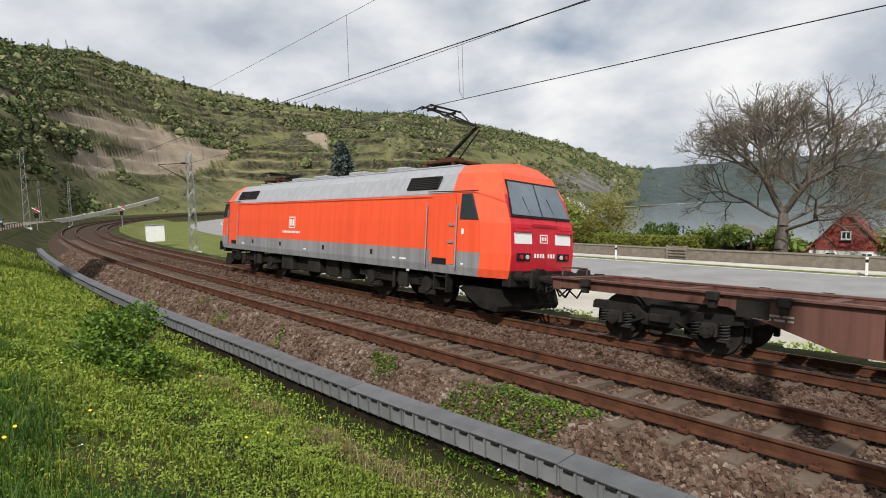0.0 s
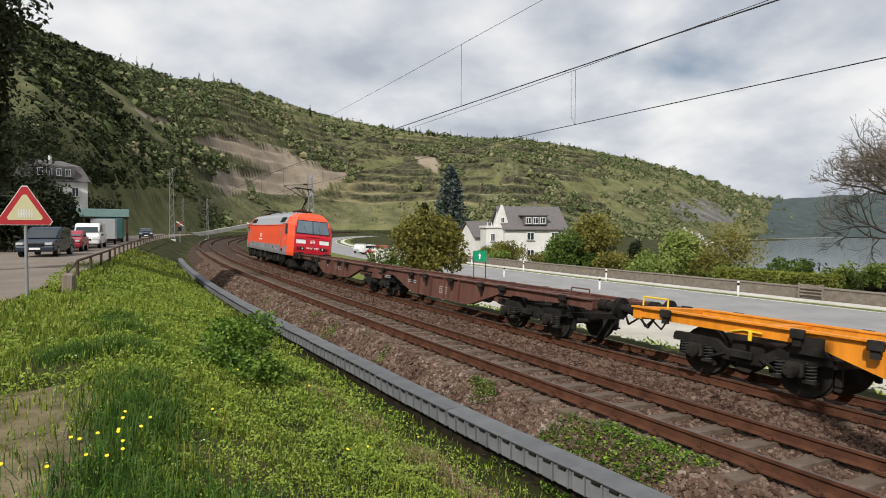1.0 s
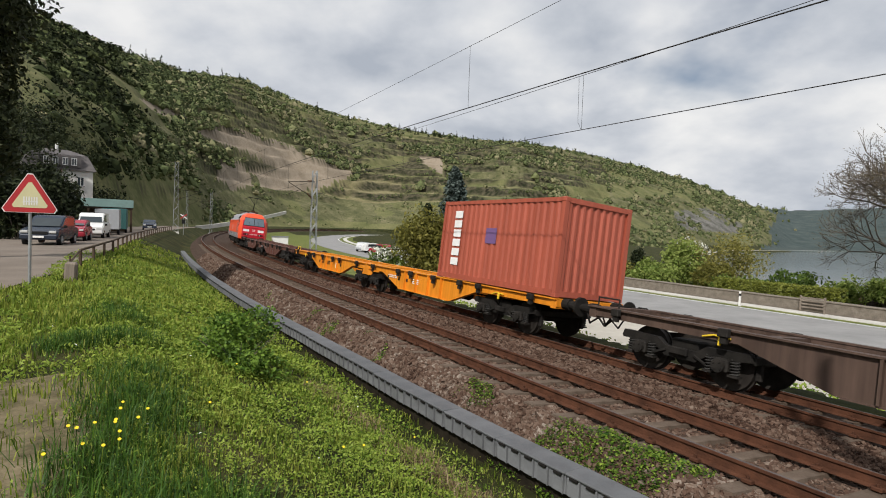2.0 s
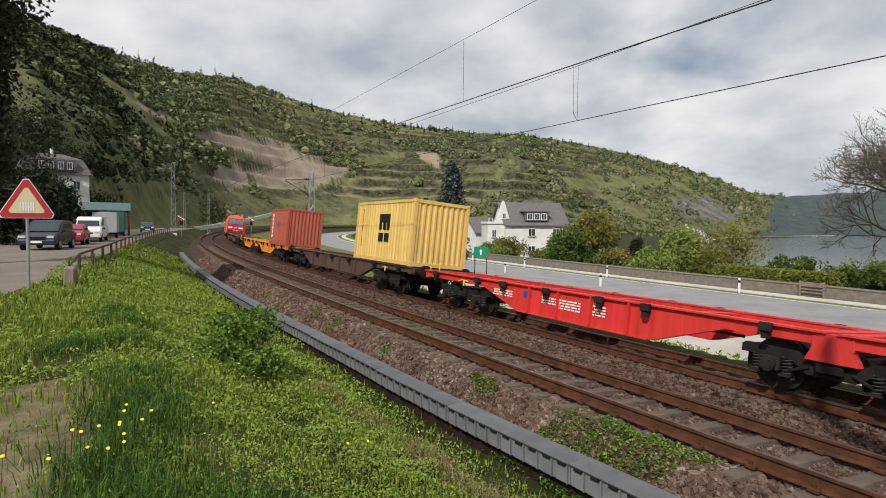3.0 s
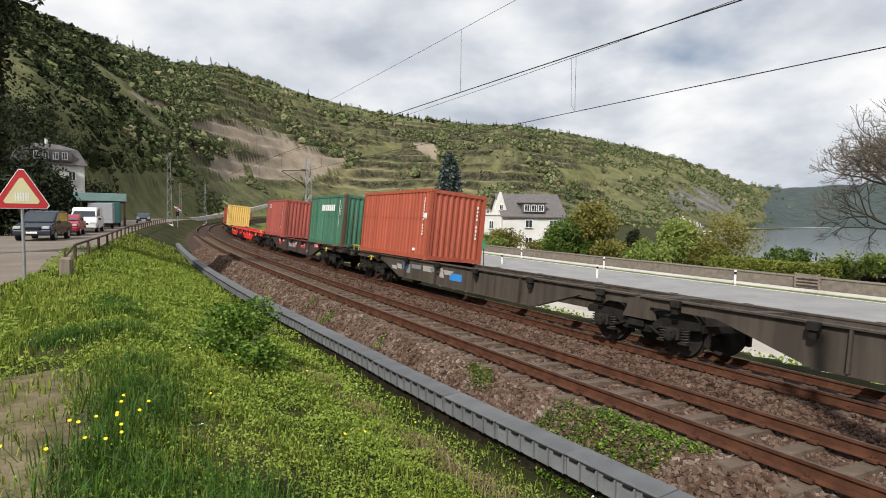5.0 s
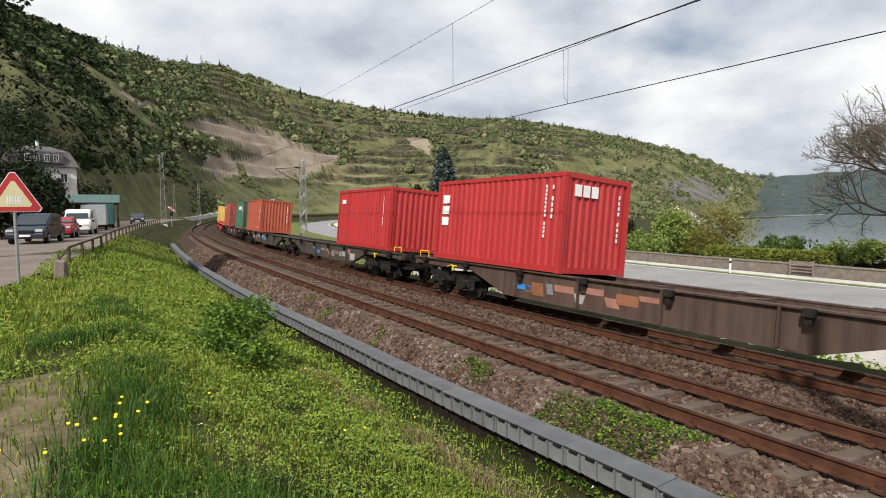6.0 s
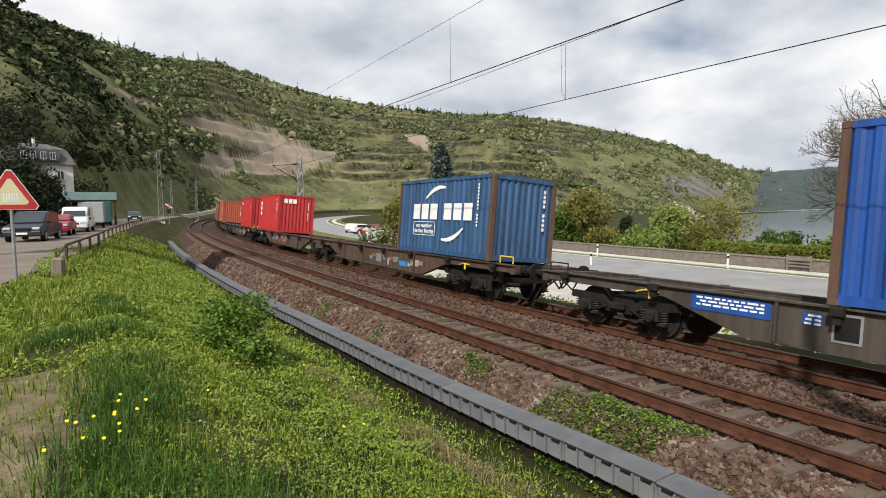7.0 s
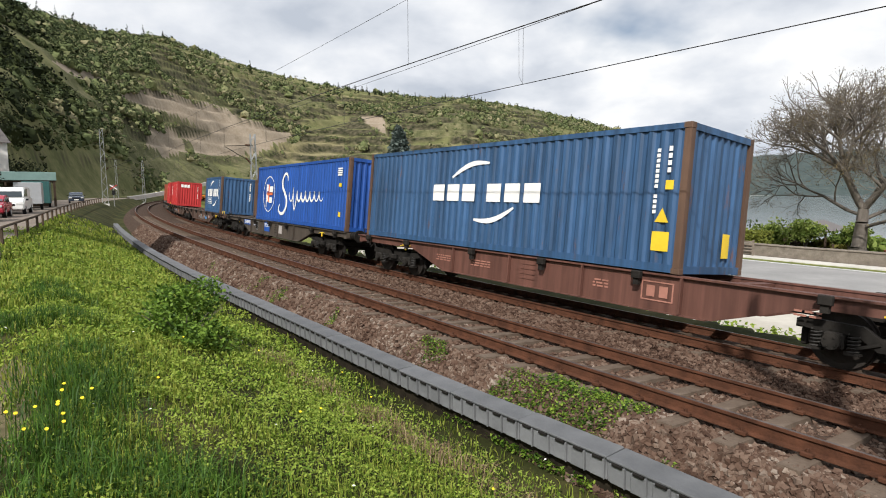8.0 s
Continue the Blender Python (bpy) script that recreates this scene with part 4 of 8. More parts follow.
def consist():
    loco, hl = locomotive()
    loco_details(loco, hl)
    riding(loco, 19.58 / 2, 4.9)
    br = paint("wagon_brown", (0.12, 0.052, 0.038), 0.15, 0.65)
    og = paint("wagon_orange", (0.70, 0.24, 0.015), 0.05, 0.5, 0.12)
    dk = paint("wagon_dark_brown", (0.085, 0.052, 0.038), 0.2, 0.7)
    rd = paint("wagon_red", (0.60, 0.035, 0.03), 0.0, 0.5, 0.12)
    ch = paint("wagon_charcoal", (0.05, 0.037, 0.032), 0.15, 0.7)
    gr = paint("wagon_grey_brown", (0.066, 0.052, 0.04), 0.3, 0.7)
    w1 = wagon_double("weathered brown empty articulated container wagon", br, 19.58, 26.39, False)
    w2 = wagon_double("bright orange articulated container wagon", og, 45.97, 26.39)
    w3, _, _ = wagon_single("dark brown container wagon carrying one yellow container", dk, 72.36, 19.74)
    w4 = wagon_double("bright red empty articulated container wagon", rd, 92.1, 27.6)
    w5, _, _ = wagon_single("charcoal container wagon with red marking panels", ch, 119.7, 20.7, rd)
    w6 = wagon_double("grimy grey-brown articulated container wagon with graffiti", gr, 140.44, 34.8)
    w7 = wagon_double("dark brown articulated container wagon with graffiti", dk, 175.24, 34.8)
    w8, _, _ = wagon_single("grey-brown container wagon with blue marking panels", gr, 210.04, 19.95)
    w9, _, _ = wagon_single("rusty brown container wagon under a long blue container", br, 229.99, 19.9)
    rust = paint("rusty_frame", (0.115, 0.066, 0.043), 0.45, 0.7)
    tri = paint("box_red_brown", (0.36, 0.085, 0.05), 0.1, 0.55, 0.12)
    yel = paint("box_yellow", (0.66, 0.45, 0.13), 0.0, 0.5, 0.1)
    mar = paint("box_maroon", (0.33, 0.08, 0.06), 0.38, 0.55, 0.22)
    grn = paint("box_green", (0.055, 0.16, 0.10), 0.5, 0.55, 0.28)
    red = paint("box_orange_red", (0.36, 0.082, 0.045), 0.38, 0.55, 0.12)
    tex = paint("box_red", (0.40, 0.03, 0.03), 0.0, 0.5, 0.1)
    blu = paint("box_blue", (0.035, 0.09, 0.19), 0.42, 0.5, 0.28)
    saf = paint("box_bright_blue", (0.016, 0.075, 0.31), 0.12, 0.5, 0.18)
    T, F = 6.058, 12.192
    c_tri = container("red-brown twenty-foot container with faded vertical lettering", T, 2.591, tri, tri, w2[1], 71.7 - T / 2)
    c_msc = container("yellow twenty-foot container with black emblem", T, 2.591, yel, yel, w3, 91.4 - T / 2)
    c_mar = container("faded maroon twenty-foot container", T, 2.591, mar, mar, w5, 127.4 - T / 2)
    c_cap = container("green twenty-foot container with rust streaks and white lettering", T, 2.591, grn, rust, w5, 139.75 - T / 2)
    c_tc = container("orange-red twenty-foot container with white marks", T, 2.591, red, red, w6[0], 142.3 + T / 2)
    c_r1 = container("plain red twenty-foot shipping container", T, 2.591, tex, tex, w6[1], 173.4 - T / 2)
    c_tex = container("red twenty-foot container with white lettering on end and side", T, 2.591, tex, tex, w7[0], 177.2 + T / 2)
    c_c20 = container("blue twenty-foot container with white lettering and rusty corner posts", T, 2.591, blu, rust, w7[1], 208.2 - T / 2)
    c_saf = container("bright blue forty-foot container with white script and flag emblem", F, 2.896, saf, rust, w8, 217.2 + F / 2)
    c_c40 = container("blue forty-foot container with white lettering and rusty corner posts", F, 2.896, blu, rust, w9, 231.2 + F / 2)
    return dict(w1=w1, w2=w2, w3=w3, w4=w4, w5=w5, w6=w6, w7=w7, w8=w8, w9=w9, tri=c_tri, msc=c_msc, mar=c_mar, cap=c_cap, tc=c_tc, r1=c_r1, tex=c_tex, c20=c_c20, saf=c_saf, c40=c_c40)


def end_point(end, hl, z, k, proud=0.0):
    """A point on the sloping end of the locomotive: height z, k from -1 to 1 across."""
    zs = (0.98, 1.18, 1.56, 2.28, 2.98, 3.52, 3.78)
    sl = (0.10, 0.03, 0.0, 0.06, 0.34, 0.62, 0.92)
    ws = (1.46, 1.50, 1.50, 1.50, 1.47, 1.20, 0.88)
    return Vector((end * (hl - float(np.interp(z, zs, sl)) + proud), k * 0.79 * float(np.interp(z, zs, ws)), z))


def end_patch(end, hl, z0, z1, k0, k1, proud=0.012):
    """A slightly raised plate on the sloping end."""
    bm = bmesh.new()
    a = [end_point(end, hl, z, k, proud) for z, k in ((z0, k0), (z0, k1), (z1, k1), (z1, k0))]
    b = [end_point(end, hl, z, k, -0.03) for z, k in ((z0, k0), (z0, k1), (z1, k1), (z1, k0))]
    A, B = [bm.verts.new(v) for v in a], [bm.verts.new(v) for v in b]
    bm.faces.new(A)
    for i in range(4):
        bm.faces.new((A[i], B[i], B[(i + 1) % 4], A[(i + 1) % 4]))
    bmesh.ops.recalc_face_normals(bm, faces=bm.faces)
    return bm


def side_patch(bm, x0, x1, z0, z1, sy=1, y=1.5, t=0.012):
    y0, y1 = sorted((sy * y, sy * (y + t)))
    return box(bm, x0, x1, y0, y1, z0, z1)


def loco_details(th, hl):
    # red lower corners, cab doors, windows, grilles, grab rails
    for end in (-1, 1):
        for k0, k1 in ((-0.92, -0.025), (0.025, 0.92)):
            part("windscreen", end_patch(end, hl, 2.50, 3.30, k0, k1, 0.05), M["windscreen"], th, "tinted windscreen pane")
        part("windscreen_frame", end_patch(end, hl, 2.45, 3.35, -0.96, 0.96, 0.036), M["rubber"], th)
        for k in (-0.64, 0.64):
            part("reflector_panel", end_patch(end, hl, 1.82, 2.08, k - 0.26, k + 0.26, 0.01), M["white"], th, "white warning panel on the nose")
            part("headlight", end_patch(end, hl, 1.42, 1.60, k - 0.2, k + 0.2, 0.02), M["rubber"], th)
            for d in (-0.1, 0.08):
                bm = bmesh.new()
                p = end_point(end, hl, 1.51, k + d, 0.0)
                tube(bm, p, p + Vector((end * 0.045, 0, 0)), 0.055, n=14)
                part("lamp", bm, M["lamp_glass"] if d * k < 0 else M["tail_red"], th)
        part("emblem", end_patch(end, hl, 1.85, 2.06, -0.12, 0.12, 0.01), M["white"], th, "white-framed square emblem")
        part("emblem_field", end_patch(end, hl, 1.875, 2.035, -0.095, 0.095, 0.014), M["loco_red_shaded"], th)
        for k0, k1 in ((-0.07, -0.015), (0.02, 0.075)):
            part("emblem_bar", end_patch(end, hl, 1.91, 2.0, k0, k1, 0.018), M["white"], th)
        bm = bmesh.new()
        for i, k in enumerate(np.linspace(-0.32, 0.28, 8)):
            if i != 3:
                q = end_point(end, hl, 1.55, k, 0.0)
                box(bm, q.x, q.x + end * 0.012, q.y - 0.025, q.y + 0.025, 1.49, 1.59)
        part("number_plate", bm, M["white"], th)
        for k0, k1, z in ((-0.86, -0.5, 2.2), (0.5, 0.86, 2.2), (-0.4, 0.4, 2.3)):
            bm = bmesh.new()
            tube(bm, end_point(end, hl, z, k0, 0.06), end_point(end, hl, z, k1, 0.06), 0.017, n=6)
            part("grab_rail", bm, M["loco_red_shaded"], th)
        for k in (-0.45, 0.35):
            bm = bmesh.new()
            tube(bm, end_point(end, hl, 2.40, k, 0.04), end_point(end, hl, 2.95, k + 0.14, 0.03), 0.012, n=5)
            part("wiper", bm, M["rubber"], th)
        # buffer beam, plough, buffers
        bm = bmesh.new()
        box(bm, end * (hl - 0.3), end * (hl - 0.03), -1.16, 1.16, 0.78, 1.2, 0.03)
        part("buffer_beam", bm, M["dark"], th)
        bm = bmesh.new()
        prism(bm, [(end * (hl - 1.75), 0.62), (end * (hl - 0.95), 0.22), (end * (hl - 0.42), 0.17), (end * (hl - 0.36), 0.30), (end * (hl - 0.5), 0.7), (end * (hl - 1.5), 0.74)], -1.16, 1.16)
        part("rail_guard", bm, M["dark"], th)
        add_buffers(th, end * (hl - 0.03), end, M["dark"], 1.04)
        for sy in (1, -1):
            bm = bmesh.new()
            box(bm, min(end * (hl + 0.54), end * (hl + 0.60)), max(end * (hl + 0.54), end * (hl + 0.60)), sy * 0.875 - 0.26, sy * 0.875 + 0.26, 0.82, 1.24, 0.02)
            part("buffer_plate", bm, M["steel_grime"], th)
            bm = bmesh.new()
            p, q = end_point(end, hl, 2.12, sy * 0.42, 0.03), end_point(end, hl, 2.12, sy * 0.92, 0.03)
            tube(bm, p, q, 0.03, n=6)
            part("lamp_ledge", bm, M["loco_red_shaded"], th)
        bm = bmesh.new()
        for i in range(3):
            y0 = -0.34 + 0.3 * i
            pts = [Vector((end * (hl + 0.05 + 0.14 * math.sin(math.pi * t / 8)), y0 + 0.03 * t / 8, 0.92 - 0.5 * math.sin(math.pi * t / 8))) for t in range(9)]
            for a, b in zip(pts, pts[1:]):
                tube(bm, a, b, 0.02, n=5)
        part("air_hoses", bm, M["rubber"], th, "black rubber air hoses")
        for sy in (1, -1):
            bm = bmesh.new()
            side_patch(bm, end * (hl - 2.55), end * (hl - 1.62), 1.22, 3.0, sy, 1.495, 0.014)
            part("cab_door", bm, M["loco_red"], th)
            for x in (hl - 2.68, hl - 1.52):
                bm = bmesh.new()
                tube(bm, (end * x, sy * 1.56, 1.15), (end * x, sy * 1.56, 2.72), 0.018, n=6)
                part("grab_rail", bm, M["galv"], th)
            bm = bmesh.new()
            y0, y1 = sorted((sy * 1.47, sy * 1.512))
            x2 = hl - 1.46
            vs = [(x2, 2.36), (x2 + 0.64, 2.36), (x2 + 0.38, 2.98), (x2 + 0.05, 2.98)]
            prism(bm, [(end * a, b) for a, b in vs], y0, y1)
            part("cab_side_window", bm, M["glass"], th, "dark cab side window")
            bm = bmesh.new()
            tube(bm, (end * (hl - 2.75), sy * 1.5, 3.06), (end * (hl - 0.9), sy * 1.47, 3.04), 0.014, n=5)
            part("gutter", bm, M["rubber"], th)
            bm = bmesh.new()
            for z in (1.75, 2.18):
                side_patch(bm, end * (hl - 1.85), end * (hl - 1.65), z, z + 0.06, sy, 1.505, 0.03)
            part("door_handle", bm, M["galv"], th)
            bm = bmesh.new()
            side_patch(bm, end * (hl - 2.45), end * (hl - 1.9), 1.2, 1.36, sy, 1.502, 0.012)
            part("step_opening", bm, M["rubber"], th)
            bm = bmesh.new()
            for dx in (0, 0.32):
                box(bm, end * (hl - 2.4), end * (hl - 1.9), min(sy * 1.25, sy * 1.46), max(sy * 1.25, sy * 1.46), 0.55 + dx, 0.58 + dx)
            for dx in (2.4, 1.92):
                box(bm, end * (hl - dx) - 0.02, end * (hl - dx) + 0.02, min(sy * 1.25, sy * 1.46), max(sy * 1.25, sy * 1.46), 0.5, 1.0)
            part("cab_step", bm, M["steel_grime"], th)
    for sy in (1, -1):
        # sloping roof-side grilles
        for x0, x1 in ((-6.7, -5.4), (5.0, 5.9), (6.05, 6.85)):
            bm = bmesh.new()
            V = [Vector((x, sy * y, z)) for x, y, z in ((x0, 1.40, 3.15), (x1, 1.40, 3.15), (x1, 1.245, 3.47), (x0, 1.245, 3.47))]
            out = Vector((0, sy * 0.9, 0.42)) * 0.02
            A = [bm.verts.new(v + out) for v in V]
            B = [bm.verts.new(v - out) for v in V]
            bm.faces.new(A)
            for i in range(4):
                bm.faces.new((A[i], B[i], B[(i + 1) % 4], A[(i + 1) % 4]))
            bmesh.ops.recalc_face_normals(bm, faces=bm.faces)
            part("air_grille", bm, M["rubber"], th, "black roof-side air grille")
            bm = bmesh.new()
            for i in range(6):
                f = (i + 0.5) / 6
                a = V[0].lerp(V[3], f) + out * 1.6
                b = V[1].lerp(V[2], f) + out * 1.6
                tube(bm, a, b, 0.01, n=4)
            for a, b in ((0, 1), (1, 2), (2, 3), (3, 0)):
                tube(bm, V[a] + out, V[b] + out, 0.02, n=4)
            part("grille_slat", bm, M["steel_grime"], th)
        bm = bmesh.new()
        for x in (-3.9, -1.0, 2.3, 4.9):
            side_patch(bm, x - 0.05, x + 0.05, 1.3, 1.45, sy, 1.5, 0.02)
        part("lifting_point", bm, M["rubber"], th)
        bm = bmesh.new()
        tube(bm, (-6.9, sy * 1.5, 2.93), (6.9, sy * 1.5, 2.93), 0.012, n=4)
        part("body_seam", bm, M["loco_red"], th)
        # emblem on the side
        bm = bmesh.new()
        for z0, z1, x0, x1 in ((2.36, 2.40, 1.12, 1.62), (1.98, 2.02, 1.12, 1.62), (1.98, 2.40, 1.12, 1.15), (1.98, 2.40, 1.59, 1.62), (2.07, 2.31, 1.21, 1.33), (2.07, 2.31, 1.41, 1.53)):
            side_patch(bm, x0, x1, z0, z1, sy, 1.502, 0.008)
        part("emblem", bm, M["white"], th, "white-framed square emblem")
        bm = bmesh.new()
        for i in range(13):
            side_patch(bm, 0.75 + i * 0.11, 0.82 + i * 0.11, 1.80, 1.88, sy, 1.502, 0.006)
        part("number_line", bm, M["white"], th)
        bm = bmesh.new()
        for x, w in ((-5.6, 0.3), (-5.1, 0.12), (5.8, 0.3), (0.2, 0.2), (-7.9, 0.1)):
            side_patch(bm, x, x + w, 1.24, 1.28, sy, 1.502, 0.006)
        part("stencil", bm, M["white"], th)
    bm = bmesh.new()
    side_patch(bm, -hl + 1.30, -hl + 1.38, 1.98, 2.12, 1, 1.502, 0.008)
    part("cab_number", bm, M["white"], th)
    # roof gear, raised and folded pantograph
    bm = bmesh.new()
    box(bm, -6.6, 6.6, -0.55, 0.55, 3.84, 3.90, 0.02)
    for x in (-3.5, -1.2, 1.4, 3.2):
        box(bm, x - 0.5, x + 0.5, -0.45, 0.45, 3.9, 4.02, 0.03)
    part("roof_equipment", bm, M["roof_grey"], th)
    for x0, up in ((-5.6, True), (5.6, False)):
        pan = new("pantograph")
        pan.parent = th
        bm = bmesh.new()
        box(bm, x0 - 0.75, x0 + 0.75, -0.5, 0.5, 4.0, 4.08, 0.015)
        for dx in (-0.6, 0.6):
            for y in (-0.45, 0.45):
                tube(bm, (x0 + dx, y, 3.86), (x0 + dx, y, 4.02), 0.06, n=8)
        box(bm, x0 - 0.35, x0 + 0.35, -0.2, 0.2, 4.08, 4.2, 0.02)
        part("base_frame", bm, M["rail_rust"], pan)
        bm = bmesh.new()
        if up:
            k, top = (x0 - 1.0, 5.0), (x0 + 0.55, 5.62)
        else:
            k, top = (x0 - 1.55, 4.22), (x0 + 0.2, 4.28)
        tube(bm, (x0 + 0.35, 0, 4.12), (k[0], 0, k[1]), 0.05, n=8)
        tube(bm, (x0 - 0.25, 0, 4.1), (k[0] - 0.12, 0, k[1] - 0.1), 0.022, n=6)
        part("lower_arm", bm, M["dark"], pan)
        bm = bmesh.new()
        for y in (0.12, -0.12):
            tube(bm, (k[0], y, k[1]), (top[0], y * 3.2, top[1]), 0.025, n=6)
        tube(bm, (k[0], 0, k[1] - 0.08), (top[0], 0, top[1] - 0.08), 0.012, n=5)
        part("upper_arm", bm, M["dark"], pan)
        bm = bmesh.new()
        for dx in (-0.2, 0.2):
            tube(bm, (top[0] + dx, -0.6, top[1] + 0.08), (top[0] + dx, 0.6, top[1] + 0.08), 0.03, n=6)
            for sy in (1, -1):
                tube(bm, (top[0] + dx, sy * 0.6, top[1] + 0.08), (top[0] + dx, sy * 0.92, top[1] - 0.12), 0.018, n=6)
        box(bm, top[0] - 0.2, top[0] + 0.2, -0.4, -0.36, top[1] - 0.02, top[1] + 0.06)
        box(bm, top[0] - 0.2, top[0] + 0.2, 0.36, 0.4, top[1] - 0.02, top[1] + 0.06)
        part("contact_head", bm, M["dark"], pan)
    # bogies and boxes below the floor
    for x in (-4.95, 4.95):
        bg = new("bogie")
        bg.parent = th
        bg.matrix_basis = pose(x, 0, 0)
        for dx in (-1.325, 1.325):
            w = part("wheelset", wheelset_mesh(0.62), None, bg)
            w.matrix_basis = pose(dx, 0, 0.625)
        for sy in (1, -1):
            bm = bmesh.new()
            prism(bm, [(-2.1, 0.62), (-2.1, 0.8), (-0.6, 0.86), (0.6, 0.86), (2.1, 0.8), (2.1, 0.62), (0.7, 0.55), (-0.7, 0.55)], min(sy * 1.02, sy * 1.2), max(sy * 1.02, sy * 1.2))
            part("bogie_frame", bm, M["dark"], bg)
            for dx in (-1.325, 1.325):
                bm = bmesh.new()
                tube(bm, (dx, sy * 1.0, 0.62), (dx, sy * 1.3, 0.62), 0.2, n=16)
                box(bm, dx - 0.38, dx + 0.38, min(sy * 1.08, sy * 1.26), max(sy * 1.08, sy * 1.26), 0.34, 0.48, 0.02)
                part("axle_box", bm, M["steel_grime"], bg)
                for e in (-0.32, 0.32):
                    bm = bmesh.new()
                    coil(bm, dx + e, sy * 1.17, 0.48, 0.8, 0.09, 4)
                    part("coil_spring", bm, M["steel_grime"], bg)
            bm = bmesh.new()
            tube(bm, (0.15, sy * 1.28, 0.4), (0.15, sy * 1.28, 0.95), 0.05, n=8)
            box(bm, -0.5, -0.1, min(sy * 1.2, sy * 1.34), max(sy * 1.2, sy * 1.34), 0.45, 0.9, 0.03)
            part("damper", bm, M["steel_grime"], bg)
    rnd = random.Random(4)
    x = -2.2
    while x < 2.2:
        w = rnd.uniform(0.35, 0.95)
        for sy in (1, -1):
            bm = bmesh.new()
            y1 = rnd.uniform(1.15, 1.36)
            box(bm, x, x + w, min(sy * 0.5, sy * y1), max(sy * 0.5, sy * y1), rnd.uniform(0.3, 0.5), 0.98, 0.03)
            part("underfloor_box", bm, M["steel_grime"] if rnd.random() < 0.5 else M["dark"], th)
        x += w + rnd.uniform(0.06, 0.25)


TRAIN = consist()

# ---- markings on containers and wagons ----


def middle_u(ob):
    q = next(r for r in MOVING if r[0] == ob)
    return q[1] - q[3]


def mark(ob, name, u0, u1, z0, z1, mat, label="", y=1.2125):
    """A flat painted patch on the near side, between two places along the train."""
    c = middle_u(ob)
    bm = bmesh.new()
    box(bm, c - u0, c - u1, y, y + 0.005, z0, z1)
    return part(name, bm, mat, ob, label)


def ribbon(ob, name, pts, mat, wide, label="", y=1.214):
    """A painted stroke of changing width through points (u, z) on the near side."""
    c = middle_u(ob)
    V, F = [], []
    P = [Vector((c - a, b)) for a, b in pts]
    n = len(P)
    for i, p in enumerate(P):
        d = (P[min(i + 1, n - 1)] - P[max(i - 1, 0)]).normalized()
        k = Vector((-d.y, d.x)) * wide * (0.35 + 0.65 * math.sin(math.pi * (i + 0.5) / n))
        V += [(p.x - k.x, y, p.y - k.y), (p.x + k.x, y, p.y + k.y), (p.x - k.x, y - 0.004, p.y - k.y), (p.x + k.x, y - 0.004, p.y + k.y)]
        if i:
            a, b = 4 * (i - 1), 4 * i
            F += [(a, a + 1, b + 1, b), (a + 2, b + 2, b + 3, a + 3), (a, b, b + 2, a + 2), (a + 1, a + 3, b + 3, b + 1)]
    ob2 = part(name, quick(name, V, F, mat), None, ob, label)
    return ob2


def rounded(pts, n=6):
    """A smooth curve through the points."""
    P = [pts[0]] + list(pts) + [pts[-1]]
    out = []
    for a, b, c, d in zip(P, P[1:], P[2:], P[3:]):
        for i in range(n):
            t = i / n
            out.append(tuple(0.5 * (2 * b[k] + (c[k] - a[k]) * t + (2 * a[k] - 5 * b[k] + 4 * c[k] - d[k]) * t * t + (3 * b[k] - a[k] - 3 * c[k] + d[k]) * t ** 3) for k in (0, 1)))
    return out + [pts[-1]]


def arc(u0, z0, u1, z1, bulge, n=14):
    out = []
    for i in range(n + 1):
        t = i / n
        out.append((u0 + (u1 - u0) * t, z0 + (z1 - z0) * t + bulge * math.sin(math.pi * t)))
    return out


def code_bars(ob, u, z0, z1, w=0.075, mat=None, n=13):
    """A column of plain bars where a container code stands."""
    c = middle_u(ob)
    bm = bmesh.new()
    st = (z1 - z0) / n
    for i in range(n):
        if i != 4:
            box(bm, c - u - w / 2, c - u + w / 2, 1.2125, 1.2175, z0 + i * st, z0 + i * st + st * 0.7)
    part("code_column", bm, mat or M["white"], ob, "column of white code marks")


def end_code(ob, y, z0, z1, mat=None, n=9, w=0.09, length=6.058):
    bm = bmesh.new()
    st = (z1 - z0) / n
    for i in range(n):
        if i != 4:
            box(bm, -length / 2 - 0.006, -length / 2 - 0.0, y - w / 2, y + w / 2, z0 + i * st, z0 + i * st + st * 0.7)
    part("code_column", bm, mat or M["white"], ob, "column of white code marks")


def blocks(ob, u0, u1, z0, z1, n, gap_after, mat, label, seed=1, slim=0.78):
    """A word drawn as a row of plain blocks of its size and colour."""
    c = middle_u(ob)
    total = n + (0.5 if gap_after else 0)
    st = (u1 - u0) / total
    u = u0
    rnd = random.Random(seed)
    for i in range(n):
        bm = bmesh.new()
        box(bm, c - u, c - (u + st * slim), 1.2125, 1.2185, z0, z1 - rnd.choice((0, 0, 0.0)), 0.0)
        part("letter_block", bm, mat, ob, label)
        u += st
        if gap_after and i + 1 == gap_after:
            u += st * 0.5


